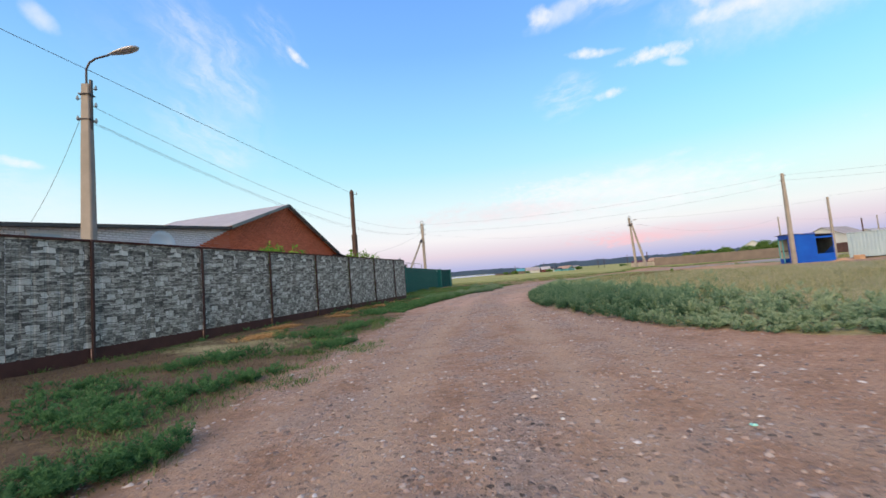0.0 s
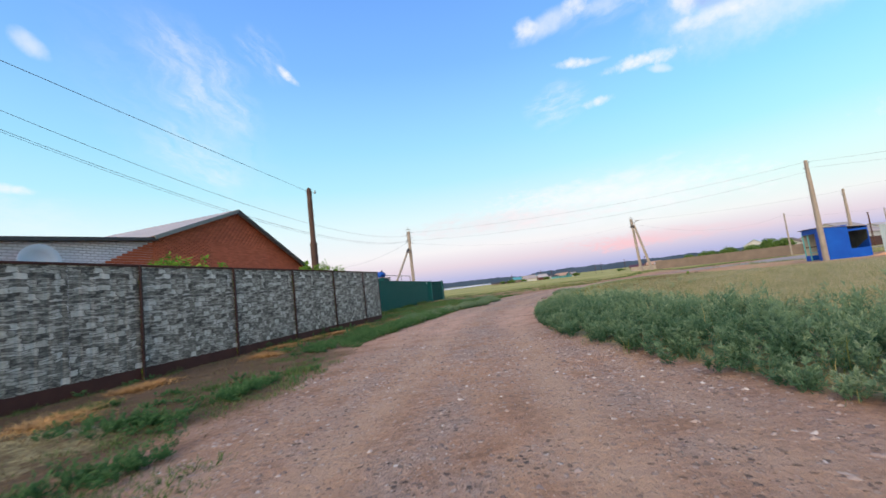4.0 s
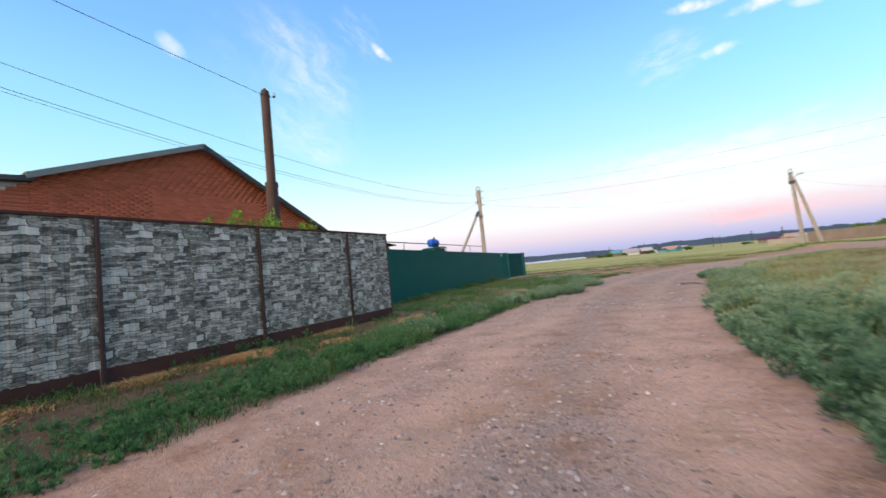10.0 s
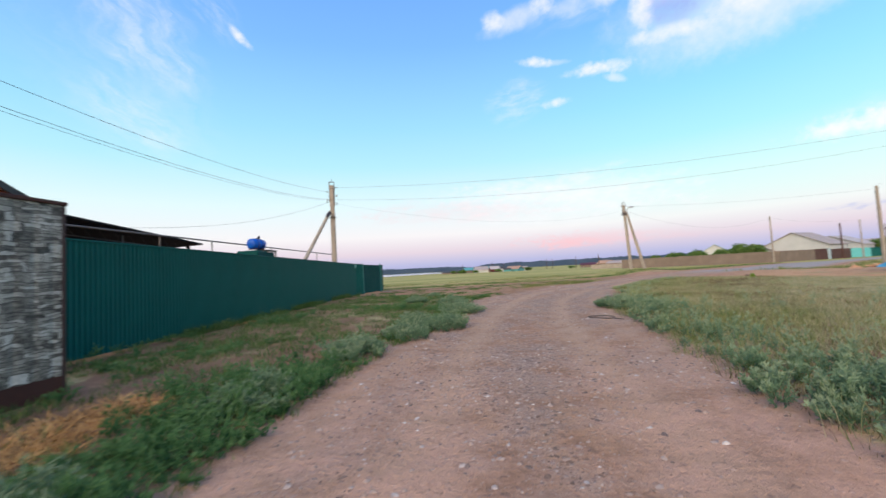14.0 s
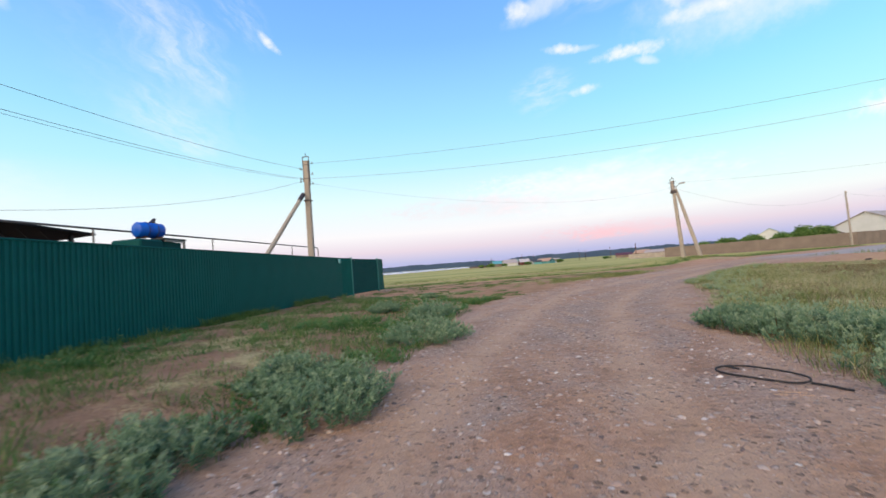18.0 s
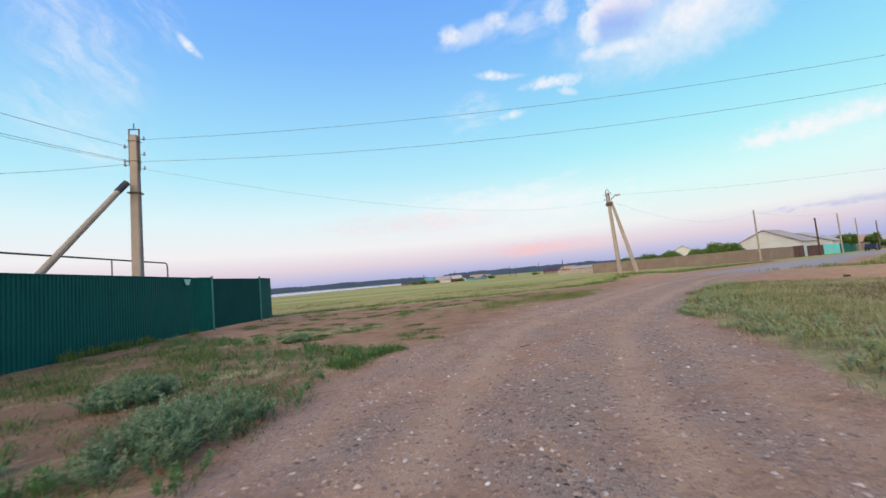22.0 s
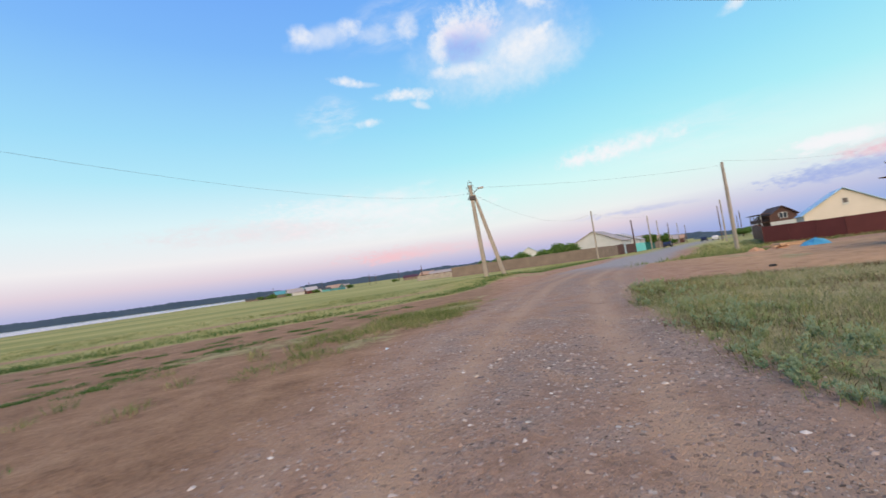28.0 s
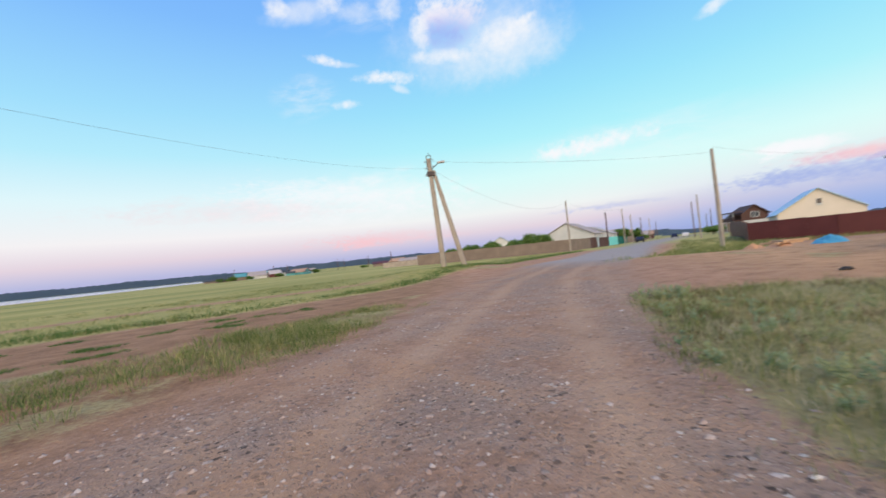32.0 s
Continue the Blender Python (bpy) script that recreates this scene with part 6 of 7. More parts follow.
# ---- weeds, grass, straw and pebbles ----
def blades(rng, x, y, n_each, high, wide, lean, spread, droop=0.35):
    """Bent blades in tufts at x, y: n_each blades a tuft; high is a value for each tuft."""
    count = len(x) * n_each
    cx, cy = np.repeat(x, n_each), np.repeat(y, n_each)
    h = np.repeat(high, n_each) * rng.uniform(0.45, 1.1, count)
    a, r = rng.uniform(0, 2 * np.pi, count), np.repeat(spread * np.ones(len(x)), n_each) * np.sqrt(rng.uniform(0, 1, count))
    bx, by = cx + r * np.cos(a), cy + r * np.sin(a)
    bz = ground_z(bx, by) - 0.01
    out = a + rng.normal(0, 0.7, count)
    tilt = h * lean * rng.uniform(0.2, 1.0, count)
    dx, dy = np.cos(out) * tilt, np.sin(out) * tilt
    side = out + np.pi / 2 + rng.normal(0, 0.5, count)
    w = wide * rng.uniform(0.6, 1.3, count) * np.repeat(np.sqrt(high / np.mean(high)), n_each)
    sx, sy = np.cos(side) * w, np.sin(side) * w
    base = np.stack([bx, by, bz], 1)
    mid = np.stack([bx + dx * 0.45, by + dy * 0.45, bz + h * 0.62], 1)
    tip = np.stack([bx + dx * (1 + droop), by + dy * (1 + droop), bz + h], 1)
    s = np.stack([sx, sy, np.zeros(count)], 1)
    v = np.stack([base - s * 0.5, base + s * 0.5, mid + s * 0.5, mid - s * 0.5, tip], 1).reshape(-1, 3)
    i = np.arange(count) * 5
    return v, np.stack([i, i + 1, i + 2, i + 3], 1), np.stack([i + 3, i + 2, i + 4], 1)


def plumes(rng, x, y, stems, twigs, per, high, spread, size, pale=0.0, slim=0.2):
    """Bushy weeds: stems leaning out of one foot, side twigs on each, small narrow leaves along the twigs. Returns a
    tone for each corner too, with shaded insides and sunlit tips put into it.
    """
    n, c = len(x), len(x) * stems
    own = np.repeat(np.arange(n), stems)
    a, u = rng.uniform(0, 2 * np.pi, c), np.sqrt(rng.uniform(0, 1, c))
    h = high[own] * rng.uniform(0.68, 1.1, c) * (1 - 0.35 * u ** 2)
    lean = spread * u
    foot = ground_z(x, y)[own]
    tw = np.repeat(np.arange(c), twigs)
    m = len(tw)
    t = rng.uniform(0.06, 1, m) ** 0.85
    out = lean[tw] * (0.2 + 0.8 * t ** 1.3)
    p = np.stack([x[own][tw] + np.cos(a[tw]) * out, y[own][tw] + np.sin(a[tw]) * out, foot[tw] + h[tw] * t], 1)
    b, rise = a[tw] + rng.normal(0, 1.2, m), rng.uniform(0.3, 1.1, m) + 0.3 * t
    way = np.stack([np.cos(b) * np.cos(rise), np.sin(b) * np.cos(rise), np.sin(rise)], 1)
    reach = h[tw] * 0.34 * (1.15 - 0.75 * t) * rng.uniform(0.7, 1.3, m)
    lf, s = np.repeat(np.arange(m), per), np.tile(np.linspace(0.08, 1.0, per), m)
    k = len(lf)
    q = p[lf] + way[lf] * (reach[lf] * s)[:, None]
    turn = way[lf] + rng.normal(0, 0.5, (k, 3))
    turn /= np.linalg.norm(turn, axis=1)[:, None]
    side = np.cross(turn, rng.normal(size=(k, 3)))
    side /= np.linalg.norm(side, axis=1)[:, None] + 1e-6
    long = (size * rng.uniform(0.6, 1.35, k) * (1.1 - 0.35 * s))[:, None]
    side = side * long * slim
    v = np.stack([q - side * 0.5, q + turn * long * 0.5 + side, q + turn * long], 1).reshape(-1, 3)
    # random tone by plant, plus painted light: shaded low inside, sunlit at the tips
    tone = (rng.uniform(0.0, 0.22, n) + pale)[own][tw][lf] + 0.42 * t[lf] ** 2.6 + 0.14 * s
    return v, np.arange(3 * k).reshape(-1, 3), np.repeat(tone, 3)


def plant(name, sets, mat, label, category, kind="stuff"):
    v, f = join([s[:2] for s in sets])
    ob = bulk(name, v, f, mat, label, category, kind)
    ob.data.attributes.new("tone", "FLOAT", "POINT").data.foreach_set("value", np.concatenate([s[2] for s in sets]).astype(np.float32))
    return ob


def join(sets):
    verts, quads, tris, at = [], [], [], 0
    for s in sets:
        verts.append(s[0])
        quads.append(s[1] + at)
        if len(s) > 2:
            tris.append(s[2] + at)
        at += len(s[0])
    faces = [np.concatenate(quads)]
    if tris:
        faces.append(np.concatenate(tris))
    return np.concatenate(verts), faces


def scatter(rng, poly, per_m2, keep):
    """Random places inside an outline, thinned by keep(x, y) between 0 and 1."""
    p = np.array(poly)
    (x0, y0), (x1, y1) = p.min(0), p.max(0)
    n = int((x1 - x0) * (y1 - y0) * per_m2)
    x, y = rng.uniform(x0, x1, n), rng.uniform(y0, y1, n)
    ok = inside(poly, x, y)
    x, y = x[ok], y[ok]
    ok = rng.uniform(size=len(x)) < keep(x, y)
    return x[ok], y[ok]


def near_right(x, y):
    return away(RIGHT_EDGE, x, y)


def ragged(x, y):
    """Bites that the gravel takes out of the later right edge, 0 where nothing grows."""
    return np.maximum(smooth(y, 33, 31), smooth(near_right(x, y) + 0.5 * waves(x, y, 1.9, 133), 0.0, 0.35))


def tan_patch(x, y):
    """Where dead grass shows between the green, inside the later right edge."""
    return smooth(waves(x, y, 0.9, 135) + 0.4 * waves(x, y, 2.3, 137), -0.1, 0.35) * smooth(near_right(x, y), 0.7, 1.8) * smooth(y, 29, 33)


def grow_right():
    rng = np.random.RandomState(12)
    sets, late = [], []
    # bushy grey-green weeds along the track's edge: how far in they reach, how dense and how fine
    for lo, hi, y0, y1, per, build, size, spread in (
            (0.0, 1.3, 5.0, 24.0, 22, (8, 8, 9), 0.046, 0.16), (1.3, 3.4, 5.0, 24.0, 12, (7, 7, 8), 0.062, 0.2),
            (0.0, 1.7, 24.0, 31.5, 24, (5, 6, 10), 0.034, 0.13), (1.7, 7.0, 18.0, 31.5, 6, (4, 6, 8), 0.036, 0.14), (0.0, 1.7, 31.5, 46.5, 9, (5, 6, 10), 0.03, 0.13), (0.0, 1.7, 31.4, 46.5, 10, (5, 6, 10), 0.03, 0.13), (1.7, 7.0, 31.5, 46.5, 5, (4, 6, 8), 0.032, 0.14),
            (0.0, 3.4, -3.0, 5.0, 6, (6, 6, 7), 0.075, 0.24)):
        def keep(x, y):
            d = near_right(x, y) + 0.3 * waves(x, y, 1.1, 55)
            mature = smooth(y, 25, 19)
            clump = np.clip(0.8 + 0.6 * waves(x, y, 1.3, 17), 0.3, 1) * (1 - mature) + mature
            fade = smooth(d, 3.6, 2.0) * mature + (1 - mature) * (0.16 + 0.84 * smooth(d, 1.9, 0.5))
            return np.where((near_right(x, y) >= lo) & (near_right(x, y) < hi) & (y >= y0) & (y < y1), np.clip(fade * clump, 0, 1) * ragged(x, y) * (1 - 0.75 * tan_patch(x, y)), 0)
        x, y = scatter(rng, RIGHT_GRASS, per, keep)
        d = near_right(x, y)
        tall = (0.2 + 0.34 * smooth(y, 6.5, 10.5) * smooth(y, 20, 14) + 0.16 * smooth(y, 14, 20) * smooth(y, 33, 29)) * (0.66 + 0.34 * smooth(d, 0.0, 0.7)) * np.clip(0.95 + 0.3 * waves(x, y, 2.2, 19), 0.72, 1.3) * rng.uniform(0.7, 1.2, len(x))
        pale = 0.0 + 0.36 * smooth(y, 10.5, 7) + 0.36 * smooth(y, 16, 24) + 0.25 * smooth(d, 0.8, 2.8) + 0.22 * smooth(y, 30, 34)
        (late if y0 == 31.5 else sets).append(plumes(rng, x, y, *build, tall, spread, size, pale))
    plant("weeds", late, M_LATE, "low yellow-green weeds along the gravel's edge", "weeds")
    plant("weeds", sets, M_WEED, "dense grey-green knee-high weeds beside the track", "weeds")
    # pale thin stems among the weeds
    x, y = scatter(rng, RIGHT_GRASS, 14, lambda x, y: smooth(near_right(x, y), 5.0, 0.2) * 0.8 * (0.25 + 0.75 * smooth(y, 22, 29)))
    h = (0.17 + 0.27 * smooth(y, 6.5, 11) * smooth(y, 27, 20)) * (0.6 + 0.5 * smooth(near_right(x, y), 0.0, 0.8)) * rng.uniform(0.7, 1.2, len(x))
    v, q, t = blades(rng, x, y, 12, h, 0.006, 0.75, 0.24)
    bulk("grass", v, [q, t], M_MEADOW, "thin pale stems standing among the weeds", "grass")
    # fine upright grass among the low weeds of the later edge
    x, y = scatter(rng, RIGHT_GRASS, 18, lambda x, y: smooth(y, 22, 26) * smooth(near_right(x, y), 4.5, 1.5) * np.clip(0.6 + 0.6 * waves(x, y, 1.0, 97), 0.1, 1) * ragged(x, y) * (1 - 0.8 * tan_patch(x, y)))
    v, q, t = blades(rng, x, y, 22, (0.17 + 0.1 * smooth(y, 32, 28) + 0.07 * waves(x, y, 0.9, 99)) * rng.uniform(0.6, 1.2, len(x)), 0.0045, 0.75, 0.2)
    bulk("grass", v, [q, t], M_MEADOW, "fine upright green grass among the low weeds", "grass")
    # yellowing grass farther in
    x, y = scatter(rng, RIGHT_GRASS, 11, lambda x, y: np.clip((0.2 + 0.8 * smooth(near_right(x, y), 0.3, 2.0)) * (0.25 + 0.75 * smooth(near_right(x, y), 15.0, 7.0)) * (0.85 + 0.3 * waves(x, y, 0.8, 23)), 0.12, 1) * (1 - smooth(y, 23, 18) * smooth(near_right(x, y), 3.2, 1.6)) * ragged(x, y))
    h = 0.30 * (0.8 + 0.4 * waves(x, y, 0.7, 29)) * rng.uniform(0.7, 1.2, len(x)) * (1 - 0.48 * smooth(y, 20, 27) + 0.3 * smooth(y, 20, 27) * smooth(y, 33, 29))
    v, q, t = blades(rng, x, y, 26, h, 0.0048, 1.1, 0.3)
    bulk("grass", v, [q, t], M_DRY, "thin yellowing grass in the open ground", "grass")
    # low matted grass between the stems
    x, y = scatter(rng, RIGHT_GRASS, 30, lambda x, y: smooth(near_right(x, y), 7.5, 5.0) * smooth(y, 18, 24) * np.clip(0.75 + 0.5 * waves(x, y, 1.3, 91), 0.1, 1) * ragged(x, y))
    brown = waves(x, y, 0.9, 93) + 0.5 * tan_patch(x, y) + rng.normal(0, 0.35, len(x)) > 0.1
    for pick, mat, label in ((brown, M_THATCH, "low brown thatch between the stems"), (~brown, M_DRY, "low matted yellow grass between the stems")):
        v, q, t = blades(rng, x[pick], y[pick], 13, np.full(pick.sum(), 0.1) * rng.uniform(0.5, 1.5, pick.sum()), 0.007, 1.4, 0.2)
        bulk("grass", v, [q, t], mat, label, "grass")


STRAW_HEAPS = [(-2.85, 20.05), (-2.5, 22.4), (-0.95, 24.1), (-1.05, 23.2), (-1.65, 21.0), (-3.3, 18.6), (-2.7, 19.8), (-3.6, 17.0), (-4.0, 12.3), (-3.6, 10.2), (-3.2, 15.2), (-3.3, 33.0)]


def heap_gap(x, y):
    """How far the green keeps off the straw heaps, 0 to 1."""
    return smooth(np.minimum.reduce([np.hypot((x - a) * 1.2, (y - b) * 0.9) for a, b in STRAW_HEAPS]), 0.22, 0.5)


def grow_left():
    rng = np.random.RandomState(22)
    def keep(x, y):
        fence_x = np.where(y < 26, -2.13 + 0.229 * (y - 25), -4.2 + 0.112 * (y - 27))
        patch = smooth(waves(x, y, 1.1, 21), -0.25 + 0.45 * smooth(y, 17, 13) + 0.4 * smooth(y, 24, 27), 0.45 + 0.45 * smooth(y, 17, 13) + 0.3 * smooth(y, 24, 27))
        rim = smooth(away(LEFT_EDGE, x, y), 1.9, 0.5) * smooth(y, 15.5, 19) * (1 - 0.6 * smooth(y, 25, 28))
        foot = smooth(x - fence_x, 0.5, 0.1) * 0.8
        return np.clip(np.maximum.reduce([patch * smooth(x - fence_x, 0.7, 1.8), rim, foot]), 0, 1) * np.where(x > fence_x + 0.03, 1, 0) * (0.75 + 0.25 * smooth(y, 8, 18)) * (1 - 0.55 * smooth(y, 34, 38)) * heap_gap(x, y)
    x, y = scatter(rng, LEFT_GRASS, 32, keep)
    lush = smooth(away(LEFT_EDGE, x, y), 1.7, 0.4) * smooth(y, 14, 18) * smooth(y, 28, 24)
    h = (0.11 + 0.1 * smooth(y, 12, 26) + 0.06 * lush) * (0.75 + 0.5 * waves(x, y, 1.2, 37)) * rng.uniform(0.6, 1.25, len(x))
    h = np.maximum(h, 0.05)
    low = rng.uniform(size=len(x)) < np.where(y < 14, 0.8, 0.2)
    v, q, t = blades(rng, x[low], y[low], 34, h[low], 0.007, 0.8, 0.16)
    bulk("grass", v, [q, t], M_LUSH, "patchy green grass on the verge below the fences", "grass")
    leafy = np.flatnonzero(~low & ((rng.uniform(size=len(x)) < 0.5) | (lush > 0.4)))
    h = h * 0.95
    rx, ry = scatter(rng, LEFT_GRASS, 26, lambda x, y: smooth(away(LEFT_EDGE, x, y) + 0.35 * waves(x, y, 1.4, 39), 1.35, 0.7) * smooth(y, 17.3, 19.3) * smooth(y, 27, 23) * heap_gap(x, y) * np.where(x > -1.95 + 0.229 * (y - 25), 1, 0))
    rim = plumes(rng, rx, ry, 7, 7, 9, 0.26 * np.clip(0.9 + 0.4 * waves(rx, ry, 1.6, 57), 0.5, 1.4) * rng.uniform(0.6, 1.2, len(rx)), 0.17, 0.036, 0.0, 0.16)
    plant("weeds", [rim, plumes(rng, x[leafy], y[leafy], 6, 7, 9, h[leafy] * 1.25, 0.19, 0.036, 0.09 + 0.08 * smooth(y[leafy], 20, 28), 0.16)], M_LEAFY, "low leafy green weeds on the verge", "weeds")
    # lone oval tufts on the bare near part of the verge
    cx, cy = scatter(rng, LEFT_GRASS, 0.6, lambda x, y: smooth(y, 17, 14) * np.where(x > -2.0 + 0.229 * (y - 25), 0.8, 0))
    cx, cy = np.r_[cx, -1.8, -2.2, -1.5, -2.8, -3.2, -1.4, -2.0, -2.4, -1.0, -2.0, -1.7, -0.85, -1.5, -1.9, -0.6, -1.55, -2.0, -1.7, -2.6, -1.2], np.r_[cy, 5.6, 5.3, 5.0, 7.3, 7.5, 6.2, 7.8, 7.9, 5.7, 9.4, 11.0, 8.0, 10.8, 9.5, 8.1, 13.3, 4.4, 4.0, 4.7, 3.6]
    turn, long = rng.normal(1.3, 0.35, len(cx)), rng.uniform(0.1, 0.38, len(cx))
    u, w = rng.normal(0, 1, (len(cx), 34)) * long[:, None] * 1.3, rng.normal(0, 1, (len(cx), 34)) * 0.17
    x, y = (cx[:, None] + u * np.cos(turn)[:, None] - w * np.sin(turn)[:, None]).ravel(), (cy[:, None] + u * np.sin(turn)[:, None] + w * np.cos(turn)[:, None]).ravel()
    ok = x > -2.05 + 0.229 * (y - 25)
    v, q, t = blades(rng, x[ok], y[ok], 14, np.full(ok.sum(), 0.055) * rng.uniform(0.4, 1.6, ok.sum()), 0.006, 1.3, 0.12)
    bulk("grass", v, [q, t], M_LUSH, "oval green tufts on the bare verge below the fence", "grass")
    # lush patches near the start of the walk
    x, y = [], []
    for cx, cy, long, wide, turn in ((-3.2, 5.2, 0.75, 0.26, 2.44), (-2.5, 4.6, 0.4, 0.25, 2.44), (-1.15, 3.5, 0.32, 0.13, 0.97), (-1.6, 2.9, 0.32, 0.15, 0.97), (-1.9, 5.5, 0.4, 0.16, 1.1), (-2.9, 7.3, 0.5, 0.2, 1.2), (-1.4, 17.3, 0.6, 0.3, 1.4), (-1.7, 19.7, 0.9, 0.35, 1.4), (-2.0, 15.5, 0.4, 0.22, 1.4), (-2.2, 9.85, 0.42, 0.13, 0.1), (-1.65, 11.2, 0.34, 0.12, 1.3), (-1.2, 8.5, 0.32, 0.14, 0.9)):
        u, w = rng.normal(0, long, 46), rng.normal(0, wide, 46)
        x.append(cx + u * math.cos(turn) - w * math.sin(turn))
        y.append(cy + u * math.sin(turn) + w * math.cos(turn))
    x, y = np.concatenate(x), np.concatenate(y)
    ok = (x > -2.0 + 0.229 * (y - 25)) & (edge_of(LEFT_GRASS, x, y) > 0.05)
    plant("weeds", [plumes(rng, x[ok], y[ok], 6, 6, 8, 0.15 * rng.uniform(0.6, 1.3, ok.sum()), 0.15, 0.034, 0.0, 0.16)], M_LEAFY, "lush dark green weeds in patches on the verge", "weeds")
    # short green turf with bare gaps, from the middle of the verge on
    def turf(x, y):
        fence_x = np.where(y < 26, -2.13 + 0.229 * (y - 25), -4.2 + 0.112 * (y - 27))
        bare = smooth(y, 25, 28) * smooth(x - fence_x, 2.6, 0.6) * 0.6
        return np.clip(0.62 + 0.12 * smooth(y, 24, 28) + 0.75 * waves(x, y, 1.5, 87) - bare, 0.05, 1) * np.where(x > fence_x + 0.05, 1, 0) * smooth(y, 14.5, 18.5) * smooth(y, 49, 40) * heap_gap(x, y)
    x, y = scatter(rng, LEFT_GRASS, 34, turf)
    late = y > 27
    v, q, t = blades(rng, x[late], y[late], 18, np.full(late.sum(), 0.11) * rng.uniform(0.5, 1.6, late.sum()), 0.0065, 1.2, 0.18)
    bulk("grass", v, [q, t], M_LUSH, "patchy grey-green turf below the green fence", "grass")
    x, y = x[~late], y[~late]
    v, q, t = blades(rng, x, y, 15, np.full(len(x), 0.1) * rng.uniform(0.5, 1.5, len(x)), 0.009, 1.0, 0.16)
    bulk("grass", v, [q, t], M_LUSH, "short green turf with bare gaps on the verge", "grass")
    # a tongue of fresh grass by the bare corner
    k = rng.uniform(0, 1, 90)
    x, y = 4.75 + 1.3 * k + rng.normal(0, 0.09, 90), 38.6 + 1.0 * k + rng.normal(0, 0.12, 90)
    v, q, t = blades(rng, x, y, 24, np.full(90, 0.12) * rng.uniform(0.5, 1.4, 90), 0.006, 0.9, 0.14)
    bulk("grass", v, [q, t], M_LUSH, "tongue of fresh green grass at the track's edge", "grass")
    # taller bright grass at the foot of the green fence
    k = rng.uniform(0, 1, 420)
    k = k[rng.uniform(size=420) < np.clip(0.5 + 0.9 * waves(k * 24, k * 3, 0.9, 95), 0, 1)]
    x, y = -4.35 + 2.75 * k + 0.1 + 0.14 * rng.uniform(0, 1, len(k)), 25.3 + 24.2 * k
    v, q, t = blades(rng, x, y, 26, np.full(len(x), 0.24) * rng.uniform(0.4, 1.4, len(x)), 0.009, 0.6, 0.15)
    bulk("grass", v, [q, t], M_LUSH, "taller bright grass at the foot of the green fence", "grass")
    # thin brown thatch over the whole verge
    x, y = scatter(rng, LEFT_GRASS, 36, lambda x, y: np.clip(0.6 + 0.5 * waves(x, y, 1.6, 71), 0.1, 1) * np.where(x > np.where(y < 26, -2.13 + 0.229 * (y - 25), -4.2 + 0.112 * (y - 27)) + 0.05, 1, 0) * np.where(y < 30, 1, 0.45))
    v, q, t = blades(rng, x, y, 12, np.full(len(x), 0.05) * rng.uniform(0.5, 1.6, len(x)), 0.006, 2.0, 0.2, 0.6)
    bulk("straw", v, [q, t], M_THATCH, "thin brown thatch of dead grass on the verge", "dead grass")
    # dry straw lying in heaps at the fence foot
    x, y = [], []
    for cx, cy in STRAW_HEAPS:
        x.append(cx + rng.normal(0, 0.19, 60))
        y.append(cy + rng.normal(0, 0.3, 60))
    x, y = np.concatenate(x), np.concatenate(y)
    v, q, t = blades(rng, x, y, 26, np.full(len(x), 0.06) * rng.uniform(0.5, 1.5, len(x)), 0.008, 2.8, 0.2, 0.8)
    bulk("straw", v, [q, t], M_STRAW, "dry orange straw lying in loose heaps", "straw")


